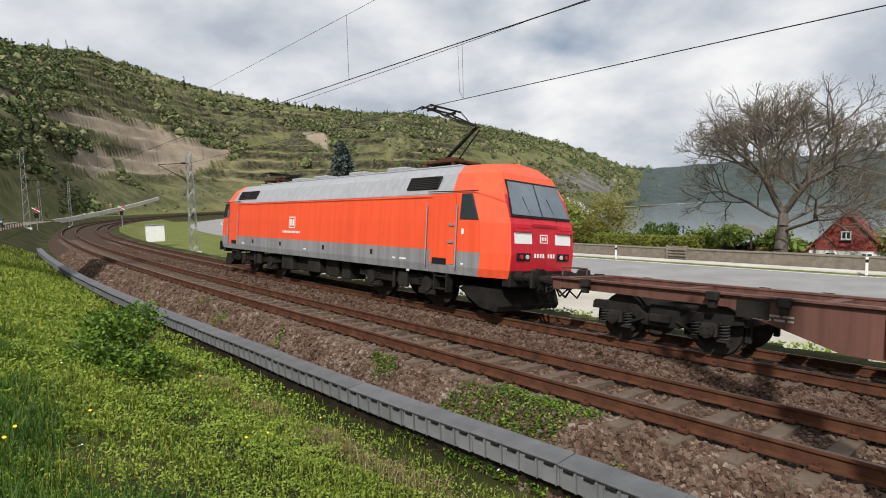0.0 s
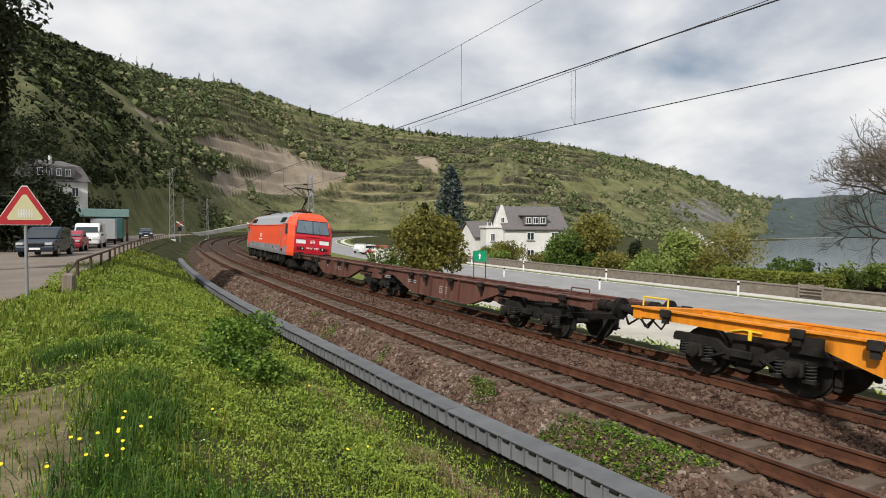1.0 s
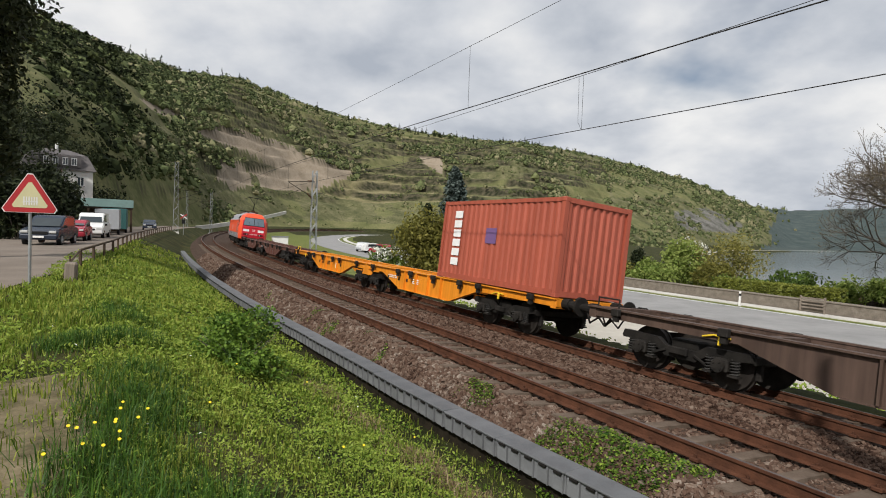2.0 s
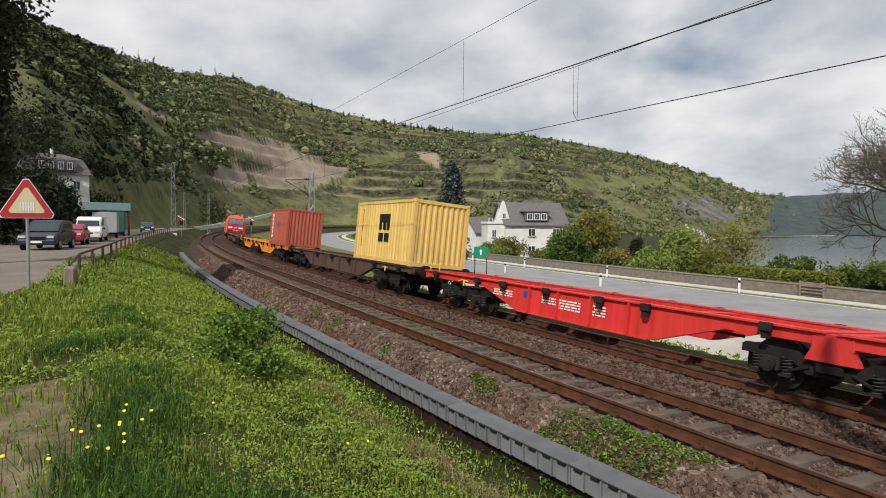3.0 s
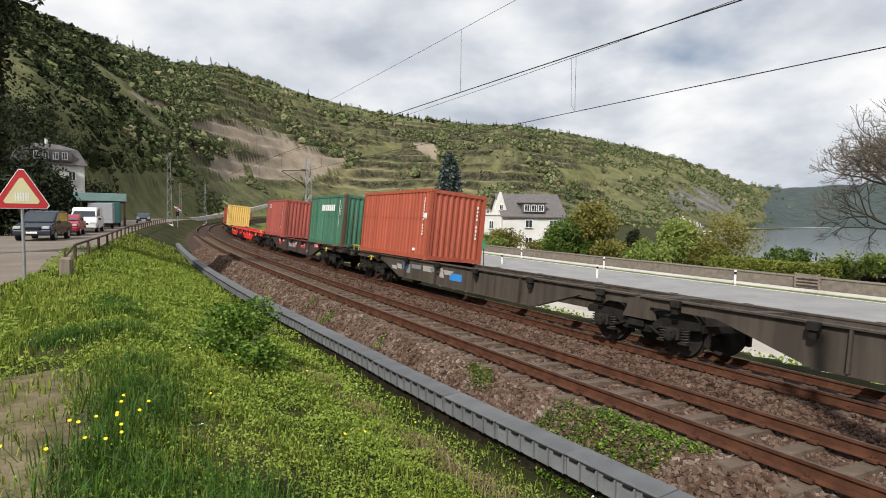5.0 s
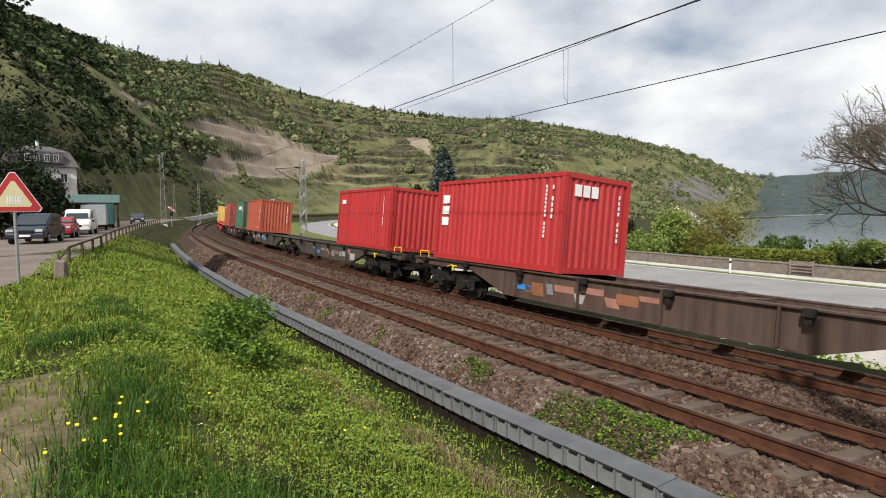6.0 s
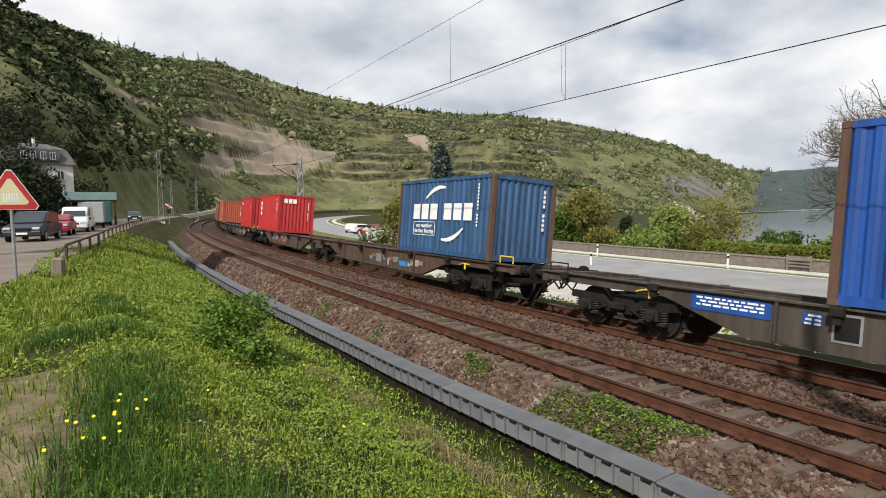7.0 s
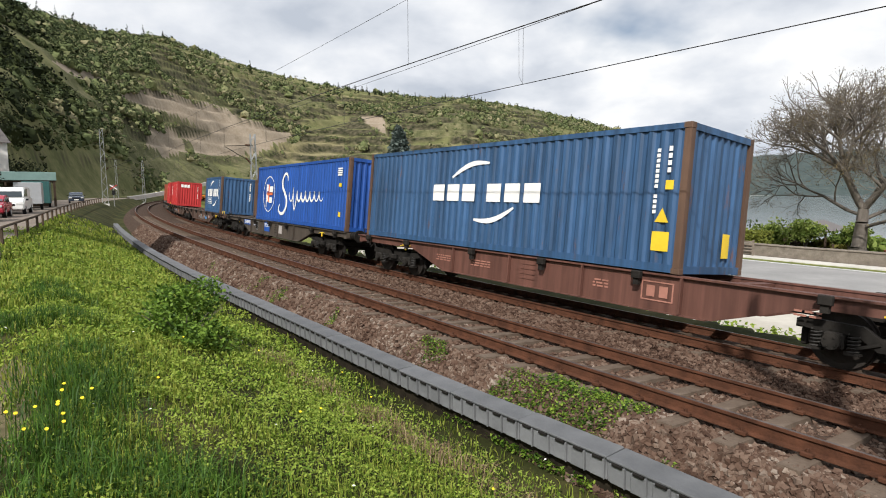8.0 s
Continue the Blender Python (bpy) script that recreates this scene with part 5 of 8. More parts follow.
def markings():
    T = TRAIN
    W, Y = M["white"], M["yellow"]
    K = M["rubber"]
    lab = "plain block in place of a painted letter"
    orange = M["flag_orange"] = material("flag_orange", shades((0.72, 0.16, 0.06), 0.1), rough=0.5)
    # long blue container
    blocks(T["c40"], 235.2, 239.8, 1.30, 1.78, 6, 3, W, lab)
    ribbon(T["c40"], "swoosh", arc(236.1, 1.98, 237.7, 2.34, 0.16), W, 0.07, "curved white stroke")
    ribbon(T["c40"], "swoosh", arc(237.2, 0.80, 238.75, 1.16, -0.16), W, 0.07, "curved white stroke")
    code_bars(T["c40"], 242.75, 1.15, 2.45)
    code_bars(T["c40"], 243.0, 1.95, 2.5, n=4)
    mark(T["c40"], "notice", 242.75, 243.12, 0.42, 0.80, Y, "yellow notice plate")
    mark(T["c40"], "notice", 242.95, 243.12, 1.62, 1.80, Y, "small yellow plate")
    bm = bmesh.new()
    c = middle_u(T["c40"])
    prism(bm, [(c - 242.78, 0.98), (c - 243.08, 0.98), (c - 242.93, 1.26)], 1.2125, 1.2175)
    part("warning_triangle", bm, Y, T["c40"], "yellow warning triangle")
    bm = bmesh.new()
    box(bm, -6.105, -6.098, -0.55, -0.28, 0.35, 0.85)
    part("notice", bm, Y, T["c40"], "yellow notice plate")
    # short blue container
    blocks(T["c20"], 203.35, 207.3, 1.18, 1.72, 6, 3, W, lab)
    ribbon(T["c20"], "swoosh", arc(204.2, 1.92, 205.5, 2.26, 0.14), W, 0.07, "curved white stroke")
    ribbon(T["c20"], "swoosh", arc(205.4, 0.52, 206.7, 0.92, -0.14), W, 0.07, "curved white stroke")
    for z0, z1, a, b in ((0.62, 0.64, 203.4, 204.95), (1.08, 1.10, 203.4, 204.95), (0.62, 1.1, 203.4, 203.43), (0.62, 1.1, 204.92, 204.95)):
        mark(T["c20"], "frame_line", a, b, z0, z1, W)
    c = middle_u(T["c20"])
    for txt, z in (("eco container", 0.96), ("bamboo flooring", 0.77)):
        letters("lettering", txt, 0.20, W, Matrix.Translation((c - 204.17, 1.214, z)) @ Matrix(((-1, 0, 0, 0), (0, 0, 1, 0), (0, 1, 0, 0), (0, 0, 0, 1))), T["c20"], 0.004)
    code_bars(T["c20"], 207.45, 1.0, 2.35)
    end_code(T["c20"], -0.75, 1.0, 2.3)
    # bright blue container: flag in a ring, flowing script drawn as one plain wave
    th = T["saf"]
    c = middle_u(th)
    V, F = [], []
    for i in range(40):
        a = 2 * math.pi * i / 40
        for r in (0.97, 0.925):
            V.append((c - 219.45 - r * math.cos(a), 1.2145, 1.42 + r * 0.97 * math.sin(a)))
    for i in range(40):
        a, b = 2 * i, 2 * ((i + 1) % 40)
        F.append((a, a + 1, b + 1, b))
    part("ring", quick("ring", V, F, W), None, th, "thin white ring")
    for u0, u1, z0, z1, m, nm in ((219.02, 219.10, 0.72, 1.95, W, "flag_pole"), (219.12, 219.32, 1.58, 1.92, W, "flag_field"), (219.52, 220.1, 1.52, 1.82, W, "flag_field"), (219.12, 219.32, 1.02, 1.34, W, "flag_field"), (219.52, 220.0, 0.95, 1.25, W, "flag_field"), (219.34, 219.5, 1.0, 1.92, orange, "flag_cross"), (219.12, 220.05, 1.36, 1.5, orange, "flag_cross")):
        mark(th, nm, u0, u1, z0, z1, m)
    big = rounded([(222.35, 2.1), (222.25, 2.36), (221.9, 2.42), (221.6, 2.15), (221.62, 1.8), (221.95, 1.5), (222.25, 1.2), (222.25, 0.8), (221.9, 0.5), (221.45, 0.46), (221.12, 0.66), (221.3, 0.92)])
    ribbon(th, "script_stroke", big, W, 0.10, "broad white painted stroke")
    wave = []
    for i in range(130):
        t = i / 129
        tall = 1.0 + 2.2 * math.exp(-((t - 0.2) / 0.05) ** 2)
        wave.append((222.5 + t * 4.3 + 0.10 * math.cos(t * 50), 1.30 + 0.06 * t + 0.21 * tall * math.sin(t * 50)))
    ribbon(th, "script_stroke", wave, W, 0.06, "flowing white painted wave")
    code_bars(th, 228.5, 2.2, 2.62, w=0.42, n=5)
    mark(th, "notice", 228.45, 228.7, 1.75, 1.9, Y, "small yellow plate")
    mark(th, "notice", 228.55, 228.75, 0.55, 0.75, Y, "small yellow plate")
    # green container
    blocks(T["cap"], 136.0, 138.3, 1.78, 2.10, 7, 0, W, lab)
    code_bars(T["cap"], 139.0, 1.0, 2.35, w=0.07)
    code_bars(T["cap"], 139.2, 1.6, 2.1, w=0.07, n=4)
    bm = bmesh.new()
    for y in (0.05, -0.35):
        box(bm, -3.036, -3.03, y - 0.16, y + 0.12, 1.95, 2.25)
    part("notice", bm, W, T["cap"], "white notice sheet")
    end_code(T["cap"], -0.9, 0.9, 2.3)
    # yellow container
    mark(T["msc"], "emblem", 88.1, 89.2, 1.66, 2.02, K, "black emblem block")
    for u0, u1, z0, z1 in ((88.1, 88.38, 1.36, 1.68), (88.52, 88.78, 1.36, 1.68), (88.92, 89.2, 1.36, 1.68), (88.1, 88.6, 0.86, 1.22), (88.72, 89.2, 0.86, 1.22)):
        mark(T["msc"], "emblem", u0, u1, z0, z1, K, "black emblem block")
    code_bars(T["msc"], 86.15, 0.6, 2.3, w=0.06, mat=M["rubber"])
    # red-brown container with a vertical word
    z = 2.26
    for i in range(6):
        mark(T["tri"], "letter_block", 66.4, 66.85, z - 0.24, z, W, lab)
        z -= 0.31
    mark(T["tri"], "patch", 68.3, 68.85, 1.25, 1.72, material("violet_patch", shades((0.16, 0.09, 0.22), 0.1), rough=0.6), "faded violet paint patch")
    # maroon
    mark(T["mar"], "emblem", 122.35, 122.75, 2.0, 2.32, W, "small white and blue emblem")
    mark(T["mar"], "emblem_field", 122.41, 122.69, 2.05, 2.27, M["box_bright_blue"], y=1.2145)
    code_bars(T["mar"], 126.6, 1.0, 2.35, w=0.06)
    end_code(T["mar"], -0.85, 1.0, 2.2, w=0.05)
    mark(T["mar"], "notice", 126.3, 126.6, 0.62, 0.70, Y)
    # orange-red
    code_bars(T["tc"], 147.95, 0.9, 2.3, w=0.065)
    mark(T["tc"], "notice", 147.3, 147.5, 0.3, 0.4, W)
    mark(T["tc"], "notice", 148.0, 148.2, 1.5, 1.7, W)
    end_code(T["tc"], -0.85, 0.9, 2.2, w=0.06)
    # two red boxes
    for i in range(3):
        mark(T["tex"], "letter_block", 177.55, 177.95, 1.85 - i * 0.36, 2.12 - i * 0.36, W, lab)
        bm = bmesh.new()
        box(bm, -3.036, -3.03, 0.86 - i * 0.3, 0.62 - i * 0.3, 2.0, 2.3)
        part("letter_block", bm, W, T["tex"], lab)
    code_bars(T["tex"], 182.6, 0.9, 2.3, w=0.06)
    code_bars(T["tex"], 182.85, 1.4, 2.3, w=0.06, n=6)
    end_code(T["tex"], -0.8, 0.9, 2.2, w=0.06)
    mark(T["r1"], "letter_block", 167.8, 168.3, 1.95, 2.15, W, lab)
    code_bars(T["r1"], 172.7, 1.0, 2.2, w=0.05)
    # ---- wagons ----
    def at(ob, u):
        return middle_u(ob) - u
    w = T["w1"]
    for u, z, wd, rows in ((24.5, 0.85, 0.6, 2), (26.2, 0.9, 0.5, 3), (27.9, 0.85, 0.8, 3), (34.0, 0.85, 0.6, 2), (38.5, 0.8, 0.5, 4), (36.2, 0.85, 0.7, 2)):
        o = w[0] if u < 32.6 else w[1]
        bars(o, at(o, u), z, wd, rows, M["faded_white"], int(u))
    panel(w[0], "control_box", at(w[0], 24.2), 0.92, 0.5, 0.3, M["dark"], "black control box", 1.17)
    w = T["w2"]
    for u, wd, rows in ((52.4, 0.7, 3), (53.6, 0.5, 3), (62.0, 0.8, 2), (64.0, 0.5, 3)):
        o = w[0] if u < 59 else w[1]
        bars(o, at(o, u), 0.86, wd, rows, M["rubber"] if u < 60 else W, int(u))
    panel(w[0], "control_box", at(w[0], 50.1), 0.9, 0.5, 0.3, M["steel_grime"], "grey control box", 1.17)
    panel(w[0], "notice", at(w[0], 54.9), 0.72, 0.2, 0.25, W, "white paper notice")
    for u in (52.0, 55.6, 61.6, 62.6, 63.3):
        o = w[0] if u < 59 else w[1]
        panel(o, "fitting", at(o, u), 0.78, 0.12, 0.12, M["steel_grime"], "small steel fitting", 1.17)
    w = T["w4"]
    for u, wd, rows in ((97.3, 0.9, 3), (99.3, 0.6, 3), (100.0, 0.8, 4), (101.0, 0.4, 4), (109.5, 0.5, 4), (111.0, 0.7, 3), (113.0, 0.9, 3)):
        o = w[0] if u < 105.9 else w[1]
        bars(o, at(o, u), 0.9, wd, rows, W, int(u))
    panel(w[0], "notice", at(w[0], 98.4), 0.9, 0.35, 0.16, M["box_bright_blue"], "small blue plate")
    redp, bluep = M["wagon_red"], M["box_bright_blue"]
    w = T["w5"]
    for u, wd, z, hh in ((126.4, 0.9, 0.86, 0.36), (127.5, 0.4, 0.93, 0.14), (131.0, 0.45, 0.86, 0.3), (132.6, 0.9, 0.85, 0.28), (133.7, 0.35, 0.6, 0.12), (135.4, 0.8, 0.98, 0.2)):
        panel(w, "marking_panel", at(w, u), z, wd, hh, redp, "red marking panel")
        bars(w, at(w, u), z + hh * 0.28, wd * 0.85, 2, W, int(u), y=1.176)
    for i in range(5):
        panel(w, "letter_block", at(w, 129.2 + i * 0.36), 0.78, 0.27, 0.26, M["faded_white"], lab)
    panel(w, "emblem", at(w, 128.4), 0.8, 0.36, 0.26, M["steel_grime"])
    w = T["w8"]
    for u, wd, z, hh in ((215.6, 1.5, 0.92, 0.30), (217.0, 0.3, 0.9, 0.2), (219.3, 0.95, 0.84, 0.5)):
        panel(w, "marking_panel", at(w, u), z, wd, hh, bluep, "blue marking panel")
        bars(w, at(w, u), z + hh * 0.3, wd * 0.85, 3, W, int(u), y=1.176)
    panel(w, "control_box", at(w, 217.5), 0.82, 0.42, 0.46, M["galv"], "white-framed grey panel")
    panel(w, "control_box_field", at(w, 217.5), 0.82, 0.34, 0.38, M["dark"], "", 1.1745)
    panel(w, "letter_block", at(w, 221.5), 0.8, 0.5, 0.4, M["faded_white"], "scrawled white mark")
    for z in (0.62, 0.74, 0.86, 0.98):
        panel(w, "ladder_step", at(w, 220.85), z, 0.55, 0.03, M["steel_grime"], "", 1.17)
    w = T["w9"]
    for u, wd, rows in ((235.9, 0.7, 3), (237.6, 0.8, 3), (241.6, 0.4, 3), (245.6, 0.4, 2)):
        bars(w, at(w, u), 0.85, wd, rows, M["faded_pink"], int(u))
    for a, b, z0, z1 in ((242.6, 243.3, 0.96, 0.985), (242.6, 243.3, 0.60, 0.625), (242.6, 242.63, 0.6, 0.985), (243.27, 243.3, 0.6, 0.985), (242.72, 242.9, 0.68, 0.9), (243.0, 243.18, 0.68, 0.9)):
        panel(w, "emblem", at(w, (a + b) / 2), (z0 + z1) / 2, b - a, z1 - z0, M["faded_pink"], "faded square emblem")
    for z in (0.6, 0.72, 0.84, 0.96):
        panel(w, "ladder_step", at(w, 239.4), z, 0.5, 0.03, M["wagon_brown"], "", 1.17)
    # graffiti on the dark articulated wagons
    cols = [M["faded_white"], M["graffiti_blue"], M["graffiti_orange"], M["galv"], M["faded_pink"]]
    rnd = random.Random(9)
    for o, u0, u1 in ((T["w6"][0], 145.6, 150.5), (T["w6"][1], 163.5, 169.5), (T["w7"][0], 181.5, 186.0), (T["w7"][1], 199.5, 203.8)):
        u = u0
        while u < u1:
            wd = rnd.uniform(0.25, 0.8)
            z, hh = rnd.uniform(0.62, 0.9), rnd.uniform(0.1, 0.34)
            c = at(o, u + wd / 2)
            bm = bmesh.new()
            k = rnd.uniform(-0.12, 0.12)
            prism(bm, [(c - wd / 2, z - hh / 2), (c + wd / 2 - abs(k), z - hh / 2), (c + wd / 2, z + hh / 2), (c - wd / 2 + k, z + hh / 2)], 1.166, 1.172)
            part("graffiti", bm, rnd.choice(cols), o, "patch of faded graffiti paint")
            u += wd * rnd.uniform(0.7, 1.3)


M["faded_white"] = material("faded_white", shades((0.34, 0.31, 0.29), 0.2), scale=3, rough=0.7)
M["faded_pink"] = material("faded_pink", shades((0.33, 0.15, 0.11), 0.2), scale=3, rough=0.7)
M["graffiti_blue"] = material("graffiti_blue", shades((0.03, 0.2, 0.5), 0.15), scale=3, rough=0.6)
M["graffiti_orange"] = material("graffiti_orange", shades((0.24, 0.10, 0.05), 0.2), scale=3, rough=0.6)
markings()

# ================= plants =================
RNG = np.random.default_rng(7)
M["leaf_green"] = material("leaf_green", [(0.2, (0.06, 0.10, 0.02)), (0.5, (0.15, 0.21, 0.042)), (0.8, (0.27, 0.32, 0.085))], scale=0.5, rough=0.6, random_amount=0.5, thin=0.3, spec=0.15)
M["leaf_yellow"] = material("leaf_yellow_green", [(0.2, (0.11, 0.105, 0.022)), (0.5, (0.21, 0.195, 0.045)), (0.8, (0.33, 0.29, 0.09))], scale=0.5, rough=0.6, random_amount=0.5, thin=0.3, spec=0.15)
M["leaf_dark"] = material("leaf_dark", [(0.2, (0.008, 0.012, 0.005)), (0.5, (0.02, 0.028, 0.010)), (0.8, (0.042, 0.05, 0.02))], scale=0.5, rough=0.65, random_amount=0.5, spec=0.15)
M["leaf_conifer"] = material("conifer_needles", [(0.2, (0.03, 0.045, 0.038)), (0.5, (0.065, 0.085, 0.075)), (0.8, (0.12, 0.145, 0.13))], scale=0.5, rough=0.7, random_amount=0.5, spec=0.15)
M["leaf_bud"] = material("tree_buds", [(0.2, (0.10, 0.075, 0.035)), (0.5, (0.17, 0.13, 0.06)), (0.8, (0.24, 0.2, 0.09))], scale=0.5, rough=0.7, random_amount=0.5)
M["hedge_leaf"] = material("hedge_leaf", [(0.2, (0.13, 0.15, 0.022)), (0.5, (0.24, 0.26, 0.04)), (0.8, (0.34, 0.35, 0.07))], scale=0.5, rough=0.6, random_amount=0.5, thin=0.3)
M["leaf_white"] = material("blossom", [(0.2, (0.35, 0.36, 0.28)), (0.5, (0.6, 0.6, 0.52)), (0.8, (0.75, 0.74, 0.68))], scale=0.5, rough=0.7, random_amount=0.5)
M["bark"] = material("bark", [(0.3, (0.09, 0.075, 0.06)), (0.7, (0.20, 0.175, 0.15))], scale=3, rough=0.95, bump=0.6, bump_scale=20, stretch=(1, 1, 0.3))
# scrub greens, greyed and blued: some aerial haze is put into the colour
M["hazy_far_wood"] = material("hazy_far_wood", [(0.1, (0.035, 0.048, 0.022)), (0.45, (0.08, 0.10, 0.042)), (0.75, (0.145, 0.165, 0.07)), (0.97, (0.23, 0.21, 0.12))], scale=0.02, rough=0.95, random_amount=0.6, spec=0.1)


# own dark green of crest conifers; on the left slope it also paints in shade
M["leaf_dark_far"] = material("dark_far_wood", [(0.1, (0.007, 0.010, 0.005)), (0.5, (0.02, 0.027, 0.011)), (0.9, (0.05, 0.06, 0.022))], scale=0.05, rough=0.95, random_amount=0.6, spec=0.1)


def quads(name, centres, size, mat, stretch=1.0, up_bias=0.0, rng=RNG, sizes=None):
    """Many small leaves, turned at random, as one mesh."""
    n = len(centres)
    nrm = rng.normal(size=(n, 3))
    nrm[:, 2] = np.abs(nrm[:, 2]) + up_bias
    nrm /= np.linalg.norm(nrm, axis=1)[:, None]
    a = np.cross(nrm, rng.normal(size=(n, 3)))
    a /= np.linalg.norm(a, axis=1)[:, None] + 1e-9
    b = np.cross(nrm, a)
    s = size * rng.uniform(0.55, 1.3, n)[:, None]
    if sizes is not None:
        s = s * np.asarray(sizes)[:, None]
    c = np.asarray(centres)
    v = np.stack([c - a * s * stretch, c - b * s * 0.5 + nrm * s * 0.12, c + a * s * stretch, c + b * s * 0.5 + nrm * s * 0.12], 1).reshape(-1, 3)
    me = bpy.data.meshes.new(name)
    me.vertices.add(4 * n)
    me.vertices.foreach_set("co", v.ravel())
    me.loops.add(4 * n)
    me.loops.foreach_set("vertex_index", np.arange(4 * n))
    me.polygons.add(n)
    me.polygons.foreach_set("loop_start", np.arange(0, 4 * n, 4))
    me.polygons.foreach_set("loop_total", np.full(n, 4))
    me.materials.append(mat)
    me.update(calc_edges=True)
    return me


def lumps(centre, radii, n, k=9, rng=RNG, fill=0.55):
    """Points on the shells of several overlapping lumps, for an uneven crown."""
    c0, r0 = np.array(centre), np.array(radii)
    d = rng.normal(size=(k, 3))
    d /= np.linalg.norm(d, axis=1)[:, None]
    cs = c0 + d * r0 * rng.uniform(0.3, 0.72, (k, 1))
    rs = r0 * rng.uniform(0.32, 0.58, (k, 1))
    i = rng.integers(0, k, n)
    q = rng.normal(size=(n, 3))
    q /= np.linalg.norm(q, axis=1)[:, None]
    return cs[i] + q * rs[i] * rng.uniform(fill, 1.05, (n, 1))


def shrub(name, label, x, y, z, w, h, mat, n=1400, leaf=0.16, category="shrub", flowers=None, group="shrubs and trees behind the road"):
    th = empty(name, label, category, group)
    th.location = (x, y, z)
    rng = np.random.default_rng(int(abs(x * 13 + y * 7)) + 5)
    n = int(n * 2.4)
    leaf = leaf * 1.1
    pts = lumps((0, 0, h * 0.52), (w * 0.6, w * 0.6, h * 0.54), n, k=18, rng=rng)
    pts = pts[pts[:, 2] > 0.02]
    part("foliage", quads("foliage", pts, leaf, mat, rng=rng), None, th)
    if flowers:
        f = lumps((0, 0, h * 0.56), (w / 2, w / 2, h * 0.48), n // 2, k=10, rng=rng, fill=0.9)
        part("blossom", quads("blossom", f[f[:, 2] > h * 0.2], leaf * 0.85, flowers, rng=rng), None, th, "white spring blossom")
    bm = bmesh.new()
    for i in range(6):
        a = i * 1.05
        tube(bm, (0.05 * math.cos(a), 0.05 * math.sin(a), -0.15), (w * 0.22 * math.cos(a), w * 0.22 * math.sin(a), h * 0.6), 0.05, 0.015, n=5)
    part("stem", bm, M["bark"], th)
    return th


def conifer(x, y, z, w, h, mat, label):
    th = empty("conifer", label, "tree", "shrubs and trees behind the road")
    th.location = (x, y, z)
    rng = np.random.default_rng(int(h * 10))
    pts = []
    for i in range(int(h * 7)):
        zz = h * (0.06 + 0.94 * (i / (h * 7)))
        rad = (w / 2) * (1 - zz / h) ** 0.6 + 0.1
        for k in range(7):
            a = rng.uniform(0, 2 * math.pi)
            L = rad * rng.uniform(0.75, 1.1)
            for q in np.linspace(0.25, 1, 8):
                pts.append((L * q * math.cos(a) + rng.normal() * 0.08, L * q * math.sin(a) + rng.normal() * 0.08, zz - 0.28 * L * q * q + rng.normal() * 0.1))
    part("needles", quads("needles", pts, 0.36, mat, rng=rng), None, th)
    bm = bmesh.new()
    tube(bm, (0, 0, -0.3), (0, 0, h * 0.97), 0.22, 0.02)
    part("trunk", bm, M["bark"], th)


# the body's red again, darkened for the dimmer light on the ends
def limb_mesh(name, segs, mat, sides=5):
    """Tapered limbs as one mesh from (start, end, radius at start, radius at end)."""
    V, F = [], []
    for a, b, r0, r1 in segs:
        d = (b - a).normalized()
        u = d.orthogonal().normalized()
        # reflected sky is painted into the panes as this blue-grey base colour
        w = d.cross(u)
        base = len(V)
        for p, r in ((a, r0), (b, r1)):
            for k in range(sides):
                t = 2 * math.pi * k / sides
                V.append(p + (u * math.cos(t) + w * math.sin(t)) * r)
        for k in range(sides):
            k2 = (k + 1) % sides
            F.append((base + k, base + k2, base + sides + k2, base + sides + k))
    return quick(name, V, F, mat, smooth=True)


def grow(rnd, start, way, length, radius, depth, segs, tips, spread=0.55, rise=0.12, kids=(2, 3)):
    p, d = Vector(start), Vector(way).normalized()
    n = 3
    for i in range(n):
        d2 = (d + Vector((rnd.uniform(-1, 1), rnd.uniform(-1, 1), rnd.uniform(-0.6, 1))) * 0.16 + Vector((0, 0, rise * 0.3))).normalized()
        q = p + d2 * (length / n)
        r0, r1 = radius * (1 - 0.28 * i / n), radius * (1 - 0.28 * (i + 1) / n)
        segs.append((p.copy(), q.copy(), r0, r1))
        if depth > 0 and i >= 1 and rnd.random() < 0.65:
            side = d2.orthogonal().normalized()
            side.rotate(Matrix.Rotation(rnd.uniform(0, 6.28), 3, d2))
            grow(rnd, q, d2 * 0.6 + side * 0.9 + Vector((0, 0, rise)), length * rnd.uniform(0.5, 0.75), r1 * 0.55, depth - 1, segs, tips, spread, rise, kids)
        p, d = q, d2
    if depth <= 0:
        tips.append(p.copy())
        return
    for _ in range(rnd.randint(*kids)):
        side = d.orthogonal().normalized()
        side.rotate(Matrix.Rotation(rnd.uniform(0, 6.28), 3, d))
        grow(rnd, p, d + side * spread * rnd.uniform(0.6, 1.4) + Vector((0, 0, rise)), length * rnd.uniform(0.62, 0.85), radius * 0.62, depth - 1, segs, tips, spread, rise, kids)


